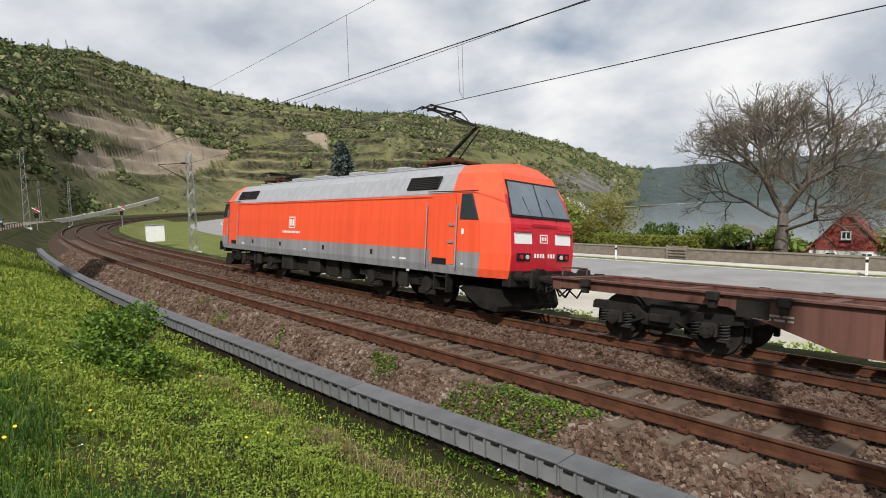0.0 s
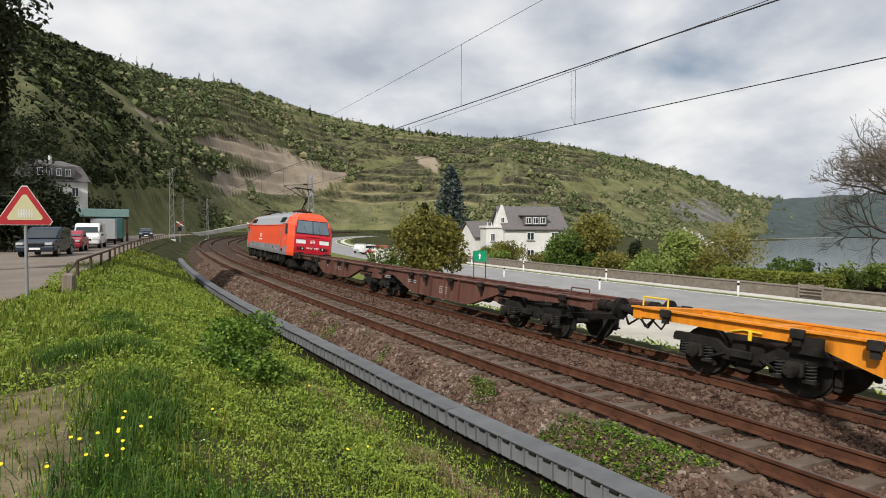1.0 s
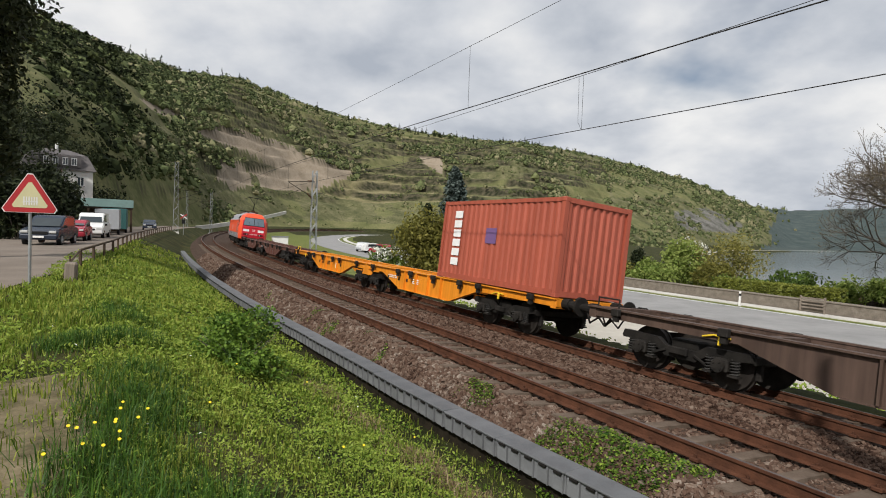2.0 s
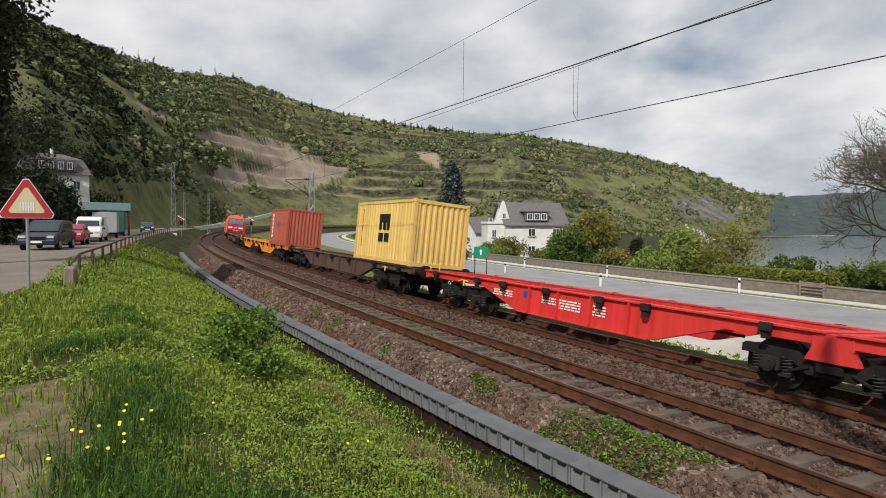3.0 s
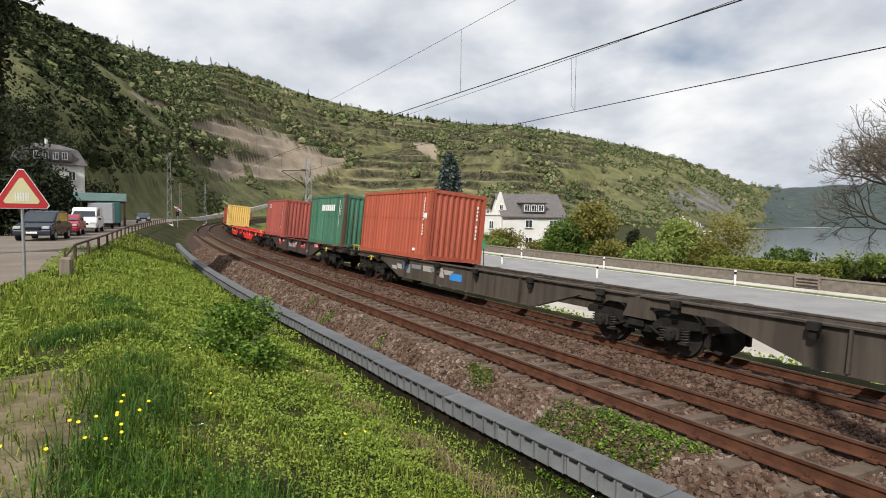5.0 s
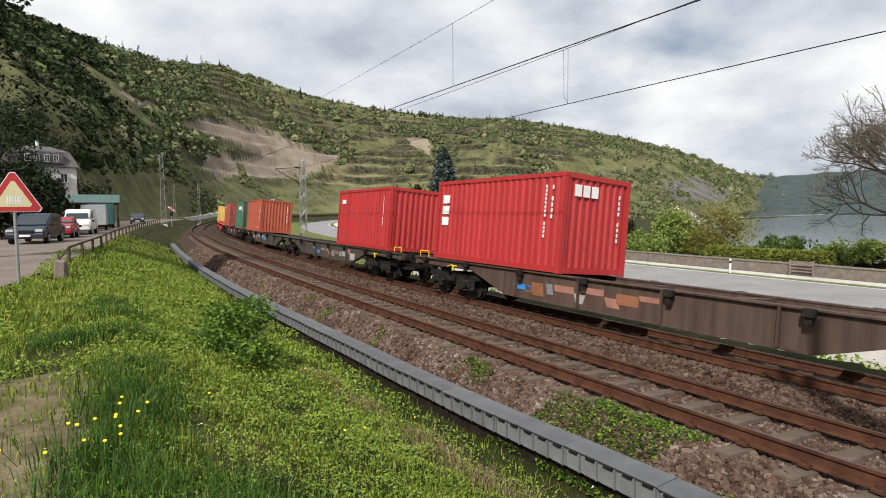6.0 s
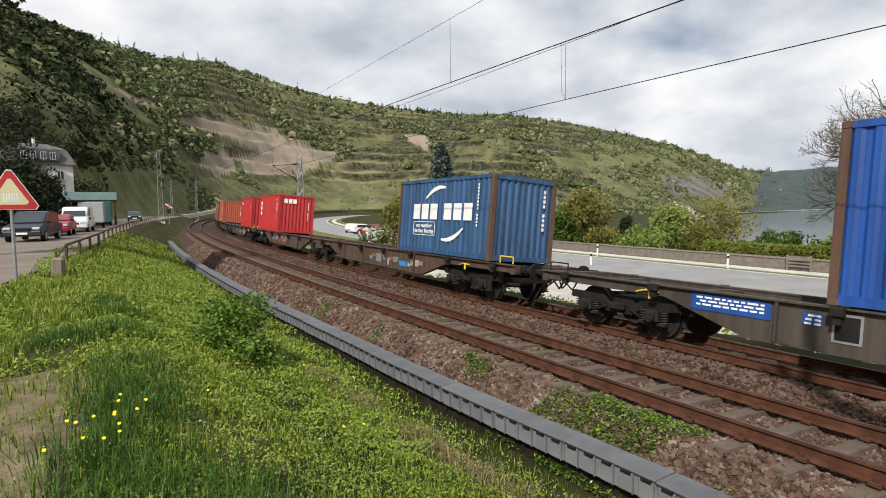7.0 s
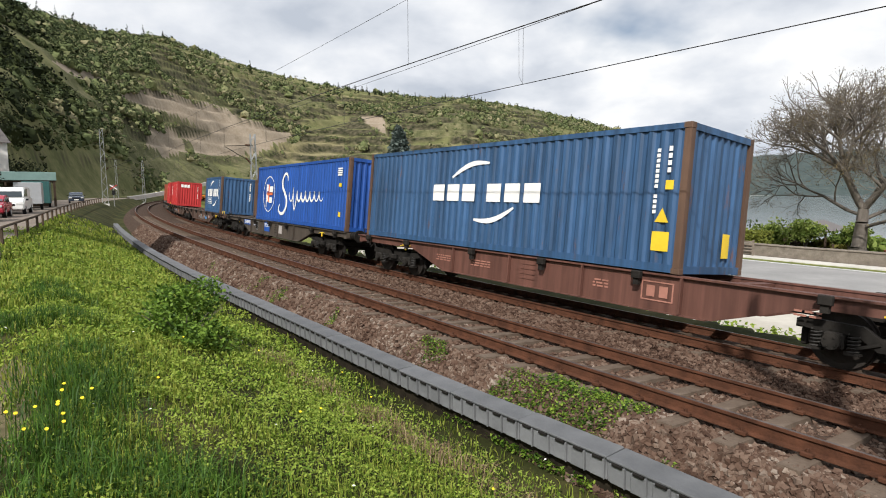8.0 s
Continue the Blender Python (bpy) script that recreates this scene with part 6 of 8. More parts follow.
def bare_tree(name, label, x, y, z, h, trunk_r, seed, mat_tip=None, tip_n=3, tip_size=0.14, depth=5, trunk_h=0.22, spread=0.75, rise=0.1, group="", reach=0.23, low=0):
    th = empty(name, label, "tree", group)
    th.location = (x, y, z)
    rnd = random.Random(seed)
    segs, tips = [], []
    base = Vector((0, 0, -0.3))
    p = base
    th_h = h * trunk_h
    for i in range(4):
        q = Vector((rnd.uniform(-1, 1) * 0.1, rnd.uniform(-1, 1) * 0.1, th_h * (i + 1) / 4))
        segs.append((p, q, trunk_r * (1.25 - 0.12 * i), trunk_r * (1.25 - 0.12 * (i + 1))))
        p = q
    part("trunk", limb_mesh("trunk", segs, M["bark"], 9), None, th)
    segs = []
    for k in range(4):
        a = k * 1.57 + rnd.uniform(-0.4, 0.4)
        grow(rnd, p, (math.cos(a) * spread, math.sin(a) * spread, 1.0), h * reach, trunk_r * 0.62, depth, segs, tips, spread=0.62, rise=rise)
    for k in range(low):
        a = k * 2.4 + rnd.uniform(-0.3, 0.3)
        grow(rnd, Vector((0, 0, th_h * rnd.uniform(0.6, 0.95))), (math.cos(a) * 1.9, math.sin(a) * 1.9, 0.7), h * reach * 0.95, trunk_r * 0.36, depth - 1, segs, tips, spread=0.62, rise=rise)
    part("limb_work", limb_mesh("limb_work", segs, M["bark"], 4), None, th)
    if mat_tip:
        rng = np.random.default_rng(seed)
        c = np.repeat(np.array([tuple(t) for t in tips]), tip_n, axis=0) + rng.normal(size=(len(tips) * tip_n, 3)) * 0.12
        part("foliage", quads("foliage", c, tip_size, mat_tip, rng=rng), None, th, "sparse spring buds and small leaves")
    return th


def gz(x, y):
    return float(height(np.array([x]), np.array([y]))[0])


def plants():
    shrub("shrub", "large rounded yellow-green shrub beside the road", -1.2, 44, -2.0, 5.6, 6.1, M["leaf_yellow"], 3600, 0.16)
    shrub("shrub", "loose green shrub with pale flowers beside the yard", -4.6, 43, -2.0, 3.4, 3.2, M["leaf_green"], 1300, 0.14, flowers=M["leaf_white"])
    conifer(0.9, 108, -3.0, 9.6, 17.5, M["leaf_conifer"], "tall blue-grey spruce among garden trees")
    conifer(-4.3, 112, -3.0, 5.0, 10.5, M["leaf_dark"], "dark conifer beside a taller spruce")
    shrub("shrub", "broad brown-green yew behind the rubble wall", 16.2, 61, -2.6, 5.4, 6.6, M["leaf_yellow"], 2600, 0.17)
    shrub("shrub", "green garden shrub behind the rubble wall", 12.8, 60, -2.6, 4.4, 4.9, M["leaf_green"], 1500, 0.16)
    shrub("shrub", "pale green garden shrub before a white house", 8.4, 72, -2.8, 3.6, 3.6, M["leaf_yellow"], 900, 0.15)
    shrub("shrub", "green shrub beside the white house", 16.0, 74, -2.8, 4.6, 4.4, M["leaf_green"], 1200, 0.17)
    shrub("shrub", "dark slender garden cypress", 21.0, 62, -2.6, 1.5, 4.0, M["leaf_dark"], 900, 0.13)
    shrub("shrub", "light green shrub behind the wall", 24.0, 58, -2.6, 4.4, 5.2, M["leaf_green"], 1500, 0.16)
    shrub("shrub", "white-blossoming garden tree behind the wall", 25.6, 59, -2.6, 4.0, 5.4, M["leaf_yellow"], 900, 0.13, flowers=M["leaf_white"])
    shrub("shrub", "pale yellow-green tree in young leaf", 28.4, 56, -2.6, 5.4, 6.0, M["leaf_yellow"], 1300, 0.13)
    for i, (x, y, w, h) in enumerate(((31, 49.5, 3.0, 2.0), (35.0, 49, 3.4, 2.2), (37.8, 48.5, 2.6, 2.4), (40, 46, 3.0, 2.0))):
        shrub("shrub", "low green bush behind the trimmed hedge", x, y, -2.8, w, h, M["leaf_green"], 800, 0.15)
    shrub("shrub", "bush with white flowers beside a red-roofed cabin", 38.2, 31.5, -2.6, 4.0, 2.7, M["leaf_green"], 1200, 0.14, flowers=M["leaf_white"])
    shrub("shrub", "green bush beside a red-roofed cabin", 41.0, 29.0, -2.6, 3.6, 2.8, M["leaf_green"], 900, 0.15)
    # clipped hedge behind the wall
    th = empty("hedge", "long clipped yellow-green hedge behind the rubble wall", "hedge")
    rng = np.random.default_rng(3)
    pts = []
    for i in range(15000):
        u, v, q = rng.uniform(0, 1), rng.uniform(-1, 1), rng.integers(0, 3)
        s = 8.7 + u * 9.0
        lat, zz = -32.6 + 0.55 * v, -2.0 + 1.4 * rng.uniform(0, 1)
        if q == 0:
            zz = -0.5 + 0.05 * rng.normal()
        elif q == 1:
            lat = -32.02 + 0.05 * rng.normal()
        pts.append(on_line(s, lat, zz))
    part("foliage", quads("foliage", np.array([tuple(p) for p in pts]), 0.10, M["hedge_leaf"], rng=rng), None, th)
    bm = bmesh.new()
    for s in np.arange(9.2, 17.4, 1.1):
        p = on_line(s, -32.6, -2.1)
        tube(bm, p, p + Vector((0.05, 0, 1.5)), 0.05, 0.02, n=5)
    part("stem", bm, M["bark"], th)
    bare_tree("walnut_tree", "large spreading tree with bare twigs and sparse buds by the river", 31.2, 35.0, -2.4, 15.6, 0.40, 14, M["leaf_bud"], 2, 0.05, depth=6, spread=0.8, rise=0.03, reach=0.185, low=3)
    # tall tree behind the camera that throws its shadow over the tracks
    bare_tree("tree", "tall pollarded tree standing on the grassy bank", 2.1, -2.0, 0.4, 11.5, 0.26, 5, None, depth=1, trunk_h=0.72, spread=0.6, rise=0.3, reach=0.12)
    # dark overhanging tree above the lane
    th = empty("tree", "dark leafy tree overhanging the lane", "tree")
    th.location = (-17.9, 19.2, 0.7)
    rng = np.random.default_rng(21)
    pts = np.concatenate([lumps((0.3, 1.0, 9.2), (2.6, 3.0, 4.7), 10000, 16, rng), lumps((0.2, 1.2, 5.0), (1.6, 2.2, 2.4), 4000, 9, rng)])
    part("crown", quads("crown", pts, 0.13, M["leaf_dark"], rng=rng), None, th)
    bm = bmesh.new()
    tube(bm, (-1.4, -0.6, -0.3), (-0.9, 0.1, 5.0), 0.38, 0.28, n=10)
    tube(bm, (-0.9, 0.1, 5.0), (0.3, 0.8, 10.5), 0.26, 0.08, n=8)
    tube(bm, (-0.9, 0.1, 4.4), (0.6, 1.4, 6.5), 0.16, 0.05, n=8)
    part("trunk", bm, M["bark"], th)
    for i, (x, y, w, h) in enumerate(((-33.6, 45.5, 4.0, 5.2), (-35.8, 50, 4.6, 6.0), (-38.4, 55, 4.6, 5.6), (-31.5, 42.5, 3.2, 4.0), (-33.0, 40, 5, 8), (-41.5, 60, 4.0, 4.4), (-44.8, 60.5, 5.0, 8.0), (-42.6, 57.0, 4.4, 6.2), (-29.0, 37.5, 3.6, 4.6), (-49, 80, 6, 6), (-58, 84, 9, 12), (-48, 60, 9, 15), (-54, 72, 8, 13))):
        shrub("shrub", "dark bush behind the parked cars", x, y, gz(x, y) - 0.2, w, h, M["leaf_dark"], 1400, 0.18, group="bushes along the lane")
    rng2 = np.random.default_rng(77)
    for k in range(16):
        y = 64 + k * 7.0 + rng2.uniform(-2, 2)
        q = on_line(-6 + k * 5.0, -55 + rng2.uniform(-2, 2), -3.0)
        x, y = q.x, q.y
        shrub("shrub", "bushy green willow on the river bank", x, y, gz(x, y) - 0.3, rng2.uniform(3.5, 5.5), rng2.uniform(1.3, 2.0), M["leaf_green"] if k % 2 else M["leaf_yellow"], 500, 0.32, group="bushes on the river bank")
    for k in range(17):
        s = 1.0 + k * 3.6
        lat = -33.4 - rng2.uniform(0, 6)
        q = on_line(s, lat, -2.3)
        if s < 15:
            continue
        shrub("shrub", "mixed green shrub in the gardens behind the wall", q.x, q.y, -2.6, rng2.uniform(2.6, 4.2), rng2.uniform(2.0, 3.4), M["leaf_green"] if k % 3 else M["leaf_yellow"], 900, 0.15)


plants()


def woods():
    """Scrub and woods on the hillsides: many lumpy clumps as one mesh."""
    rng = np.random.default_rng(17)
    bm = bmesh.new()
    bmesh.ops.create_icosphere(bm, subdivisions=1, radius=1.0)
    base = np.array([v.co[:] for v in bm.verts])
    tri = np.array([[v.index for v in f.verts] for f in bm.faces])
    bm.free()
    n = 52000
    az = np.concatenate([rng.uniform(-50, 52, int(n * 0.72)), rng.uniform(20, 50, n - int(n * 0.72))])
    a = np.radians(az)
    el, dr, db = (np.interp(az, _RA, [q[i] for q in RIDGE]) for i in (1, 2, 3))
    u = rng.uniform(0.0, 1.06, n) ** 0.85
    r = db * (1 - 0.45 * (rng.uniform(0, 1, n) < 0.1) * rng.uniform(0, 1, n)) + u * (dr - db)
    x, y = -np.sin(a) * r, np.cos(a) * r
    dens = wobble(x, y, 75.0, 4.2) + 0.6 * wobble(x, y, 24.0, 8.1)
    z0 = height(x, y)
    e = np.degrees(np.arctan2(z0 - 2.5, r))
    keep = dens + np.where(u > 0.93, 0.55, 0) + np.where(az > 24.5 - 2.5 * (e > 8.5), 0.5, 0) + np.where(u > 0.7, 0.2, 0) + np.where(az < -15, 0.30, 0) > 0.22
    lv = terrace_level(x, y, z0)
    fr = lv - np.floor(lv)
    on_line_of_bank = (fr > 0.62) & (fr < 0.92) & (az > -17) & (az < 27) & (u < 0.85)
    small = ~keep & (rng.uniform(0, 1, n) < np.where(on_line_of_bank & (wobble(x, y, 30.0, 3.3) > -0.15), 0.75, 0.03)) & (az > -28)
    keep |= small
    keep &= (az > -29.0 + rng.normal(0, 1.0, n))
    bare = field("plough", az, e) | (field("meadow", az, e) & (rng.uniform(0, 1, n) < 0.96)) | (field("pale", az, e) & ~small) | (field("rock", az, e) & (rng.uniform(0, 1, n) < 0.6))
    keep &= ~bare
    s, lat = nearest(x, y)
    keep &= (river_mask(x, y) < 0.05) & ((lat > 22) | (lat < -60))
    x, y, r, small = x[keep], y[keep], r[keep], small[keep]
    z = height(x, y)
    k = len(x)
    size = rng.uniform(0.5, 1.0, k) ** 2 * np.where(rng.uniform(0, 1, k) < 0.10, 4.2, 2.2) * np.interp(r, [80, 400, 1500], [0.55, 0.95, 2.0]) * np.where(small, 0.5, 1.0)
    # leaves over each clump
    m = 16
    ci = np.repeat(np.arange(k), m)
    q = rng.normal(size=(k * m, 3))
    q /= np.linalg.norm(q, axis=1)[:, None]
    q[:, 2] = np.abs(q[:, 2]) * 1.1 - 0.1
    pts = np.stack([x[ci], y[ci], z[ci] + size[ci] * 0.35], -1) + q * size[ci][:, None] * rng.uniform(0.75, 1.15, (k * m, 1))
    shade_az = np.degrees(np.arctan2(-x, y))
    # most clumps on the left slope take the dark tone, shade included in it
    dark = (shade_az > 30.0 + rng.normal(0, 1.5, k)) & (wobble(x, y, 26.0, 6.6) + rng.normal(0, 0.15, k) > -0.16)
    for nm, sel, mat in (("light", ~dark, M["hazy_far_wood"]), ("dark", dark, M["leaf_dark_far"])):
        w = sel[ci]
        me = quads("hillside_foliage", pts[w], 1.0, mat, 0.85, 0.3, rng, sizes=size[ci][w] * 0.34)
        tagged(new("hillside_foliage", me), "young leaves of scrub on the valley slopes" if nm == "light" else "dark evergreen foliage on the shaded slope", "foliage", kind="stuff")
    size = size * 0.78
    V = np.empty((k, len(base), 3))
    for i in range(k):
        jit = 1 + rng.uniform(-0.45, 0.45, len(base))
        sc = np.array([rng.uniform(0.8, 1.3), rng.uniform(0.8, 1.3), rng.uniform(0.7, 1.25)]) * size[i]
        V[i] = base * jit[:, None] * sc + (x[i], y[i], z[i] + size[i] * 0.35)
    F = (tri[None] + (np.arange(k) * len(base))[:, None, None]).reshape(-1, 3)
    me = bpy.data.meshes.new("hillside_woods")
    me.vertices.add(k * len(base))
    me.vertices.foreach_set("co", V.ravel())
    me.loops.add(F.size)
    me.loops.foreach_set("vertex_index", F.ravel())
    me.polygons.add(len(F))
    me.polygons.foreach_set("loop_start", np.arange(0, F.size, 3))
    me.polygons.foreach_set("loop_total", np.full(len(F), 3))
    me.materials.append(M["hazy_far_wood"])
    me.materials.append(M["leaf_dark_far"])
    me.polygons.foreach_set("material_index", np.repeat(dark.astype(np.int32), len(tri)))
    me.polygons.foreach_set("use_smooth", np.zeros(len(F), bool))
    me.update(calc_edges=True)
    tagged(new("hillside_woods", me), "scrub and young-leaved woods on the valley slopes", "woods", kind="stuff")


woods()


def ridge_conifers():
    """Dark spires of conifers standing along the crest."""
    rng = np.random.default_rng(23)
    az = np.concatenate([rng.normal(2.5, 2.2, 34), rng.normal(27.5, 1.2, 10), rng.uniform(-24, 24, 26)])
    _, dr, _ = (np.interp(az, _RA, [q[i] for q in RIDGE]) for i in (1, 2, 3))
    r = dr * rng.uniform(0.93, 1.0, len(az))
    x, y = -np.sin(np.radians(az)) * r, np.cos(np.radians(az)) * r
    z = height(x, y)
    pts, sizes = [], []
    for a, b, c in zip(x, y, z):
        h = rng.uniform(6, 13)
        for q in rng.uniform(0, 1, 90) ** 1.3:
            w = 0.2 + 0.2 * h * (1 - q) * rng.uniform(0.4, 1)
            t = rng.uniform(0, 6.28)
            pts.append((a + w * math.cos(t), b + w * math.sin(t), c + h * q - 0.5))
            sizes.append(0.6 + 0.9 * (1 - q))
    me = quads("ridge_conifers", np.array(pts), 0.9, M["leaf_dark_far"], 0.8, 0.2, rng, sizes=sizes)
    tagged(new("ridge_conifers", me), "dark conifers standing along the crest of the hill", "conifers", kind="stuff")


ridge_conifers()

# ================= grass, stones =================


def bank_points(n, rng, s0, s1, l0, l1, near_power=1.0):
    s, lat = rng.uniform(s0, s1, n), rng.uniform(l0, l1, n)
    h = np.interp(s, _S, _HD)
    x = np.interp(s, _S, _X) - lat * np.sin(h)
    y = np.interp(s, _S, _Y) + lat * np.cos(h)
    return s, lat, x, y


def blades(name, x, y, z, hgt, wid, mat, rng, lean=0.5):
    """Bent grass blades, each a lower strip and a tip."""
    n = len(x)
    a = rng.uniform(0, 2 * math.pi, n)
    l = np.abs(rng.normal(0, lean, n))
    w = wid * rng.uniform(0.6, 1.4, n)
    h = hgt * rng.uniform(0.5, 1.35, n)
    dx, dy = np.cos(a), np.sin(a)
    b = np.stack([x, y, z], -1)
    side = np.stack([-dy * w, dx * w, 0 * w], -1)
    mid = b + np.stack([dx * l * h * 0.35, dy * l * h * 0.35, h * 0.62], -1)
    top = b + np.stack([dx * l * h, dy * l * h, h * (1 - 0.28 * np.minimum(l, 1.5))], -1)
    v = np.stack([b - side, b + side, mid + side * 0.75, mid - side * 0.75, top], 1).reshape(-1, 3)
    loops = (np.arange(n)[:, None] * 5 + np.array([0, 1, 2, 3, 3, 2, 4])[None]).ravel()
    me = bpy.data.meshes.new(name)
    me.vertices.add(5 * n)
    me.vertices.foreach_set("co", v.ravel())
    me.loops.add(7 * n)
    me.loops.foreach_set("vertex_index", loops)
    me.polygons.add(2 * n)
    me.polygons.foreach_set("loop_start", (np.arange(n)[:, None] * 7 + np.array([0, 4])[None]).ravel())
    me.polygons.foreach_set("loop_total", np.tile([4, 3], n))
    me.materials.append(mat)
    me.update(calc_edges=True)
    return me


def bank_height(x, y):
    z = height(x, y)
    s, lat = nearest(x, y)
    r = np.hypot(x, y)
    bank = smooth01(2.7, 3.4, lat) * smooth01(30, 18, r)
    return z + bank * (wobble(x, y, 1.3, 3.1) * 0.05 + wobble(x, y, 0.45, 5.1) * 0.025)


M["tuft"] = material("long_grass", [(0.2, (0.04, 0.09, 0.014)), (0.5, (0.09, 0.18, 0.025)), (0.8, (0.19, 0.29, 0.055))], scale=0.8, rough=0.5, random_amount=0.6, thin=0.35, spec=0.2)
M["straw"] = material("dry_straw", [(0.2, (0.12, 0.08, 0.045)), (0.5, (0.24, 0.17, 0.10)), (0.8, (0.40, 0.31, 0.20))], scale=0.8, rough=0.7, random_amount=0.6, spec=0.15)


def meadow():
    rng = np.random.default_rng(5)
    s, lat, x, y = bank_points(420000, rng, -13, 42, 2.25, 9.4)
    r = np.hypot(x, y)
    dens = np.clip(7.5 / (r + 0.5), 0.05, 1.0) ** 1.35
    edge = np.interp(s, [-30, 5, 12, 22, 50, 90], [8.6, 9.0, 7.9, 7.1, 5.9, 5.2])
    clump = wobble(x, y, 0.8, 2.2)
    keep = (rng.uniform(0, 1, len(x)) < dens * np.clip(0.62 + 0.9 * clump + 0.7 * wobble(x, y, 2.1, 8.8), 0.08, 1) * np.interp(lat, [2.6, 3.2, 4.0], [0.25, 0.45, 1.0])) & (lat < edge + 0.1) & (y > 0.8) & (bare_patch(x, y) < rng.uniform(0.2, 1.05, len(x))) & (np.abs(x) < y * 1.05 + 1)
    keep &= (rng.uniform(0, 1, len(x)) < np.interp(r, [8, 14], [0.85, 0.55]))
    s, lat, x, y, clump = s[keep], lat[keep], x[keep], y[keep], clump[keep]
    z = bank_height(x, y) - 0.01
    r = np.hypot(x, y)
    tall = 0.07 + 0.06 * np.clip(clump + 0.3, 0, 1) + np.where(lat > 6.2, 0.02, 0) + np.where(r > 12, 0.05, 0)
    me = blades("grass", x, y, z, tall * 1.15, 0.0040 * np.clip(r / 4.0, 1, 7), M["blade"], rng)
    tagged(new("grass", me), "fresh green spring grass on the railway bank", "grass", kind="stuff")
    # broad low leaves between the blades
    s, lat, x, y = bank_points(560000, rng, -12, 24, 2.45, 8.6)
    r = np.hypot(x, y)
    cl = wobble(x, y, 1.1, 6.2) + np.where(lat < 6.6, 0.45, 0.0)
    keep = (rng.uniform(0, 1, len(x)) < np.clip(7 / (r + 0.5), 0.05, 1) ** 1.3 * np.clip(0.3 + 1.1 * cl + 0.9 * wobble(x, y, 0.22, 4.4) + 0.5 * wobble(x, y, 1.9, 1.8), 0.04, 1) * np.interp(lat, [2.6, 3.1, 4.2], [0.3, 0.45, 1.0])) & (y > 1) & (bare_patch(x, y) < rng.uniform(0.1, 0.6, len(x))) & (np.abs(x) < y * 1.05 + 1)
    x, y = x[keep], y[keep]
    z = bank_height(x, y) + rng.uniform(0.02, 0.10, len(x)) * (1 + 0.9 * wobble(x, y, 0.3, 4.9))
    me = quads("herbs", np.stack([x, y, z], -1), 0.016, M["herb"], 1.0, 0.35, rng, sizes=np.clip(np.hypot(x, y) / 5.0, 1, 2.5))
    tagged(new("herbs", me), "low leafy herbs growing in the grass", "herbs", kind="stuff")
    # tufts of long grass
    cx = np.array([-2.3, -1.9, -1.3, -2.9, -3.4, -5.4, -6.2, -4.5, -2.6, -5.0])
    cy = np.array([3.9, 3.3, 3.5, 5.3, 6.1, 9.5, 10.4, 8.0, 4.7, 7.4])
    i = rng.integers(0, len(cx), 6500)
    x, y = cx[i] + rng.normal(0, 0.24, len(i)), cy[i] + rng.normal(0, 0.26, len(i))
    me = blades("grass_tuft", x, y, bank_height(x, y) - 0.01, np.full(len(x), 0.21), 0.0045, M["tuft"], rng, 0.7)
    tagged(new("grass_tuft", me), "long dark green tufts of grass", "grass", kind="stuff")
    # dry stalks on the bare strip beside the trough
    i = rng.integers(0, 7, 2200)
    x = np.array([-0.35, -0.1, 0.75, -1.9, 1.3, -1.2, 0.3])[i] + rng.normal(0, 0.22, len(i))
    y = np.array([7.0, 6.6, 5.7, 9.1, 4.9, 8.0, 6.1])[i] + rng.normal(0, 0.28, len(i))
    me = blades("dry_stalks", x, y, bank_height(x, y) - 0.01, np.full(len(x), 0.17), 0.0035, M["straw"], rng, 0.9)
    tagged(new("dry_stalks", me), "dry straw-coloured stalks on the bank", "dry grass", kind="stuff")
    # yellow flowers
    x = np.concatenate([rng.normal(-2.45, 0.2, 15), rng.uniform(-3.5, 1.5, 9)])
    y = np.concatenate([rng.normal(4.05, 0.35, 15), rng.uniform(3.0, 9.0, 9)])
    z = bank_height(x, y)
    stems, heads = bmesh.new(), bmesh.new()
    for a, b, c in zip(x, y, z):
        h = rng.uniform(0.16, 0.3)
        tube(stems, (a, b, c), (a + 0.02, b, c + h), 0.003, n=4)
        tube(heads, (a + 0.02, b, c + h), (a + 0.024, b - 0.006, c + h + 0.012), 0.007, 0.013, n=8)
    th = empty("wild_flowers", "yellow dandelion-like flowers in the grass", "flowers", kind="stuff")
    part("flower_head", heads, M["petal_yellow"], th)
    part("stem", stems, M["herb"], th)
    x, y = rng.uniform(-6, 3, 70), rng.uniform(3.5, 14, 70)
    z = bank_height(x, y) + 0.13
    tagged(new("wild_flowers", quads("wild_flowers", np.stack([x, y, z], -1), 0.02, M["petal_white"], 0.9, 1.5, rng)), "tiny white flowers scattered in the grass", "flowers", kind="stuff")


meadow()


M["bramble"] = material("bramble_leaf", [(0.2, (0.02, 0.045, 0.008)), (0.5, (0.06, 0.12, 0.017)), (0.8, (0.15, 0.24, 0.035))], scale=1.5, rough=0.5, random_amount=0.6, thin=0.25, spec=0.15)


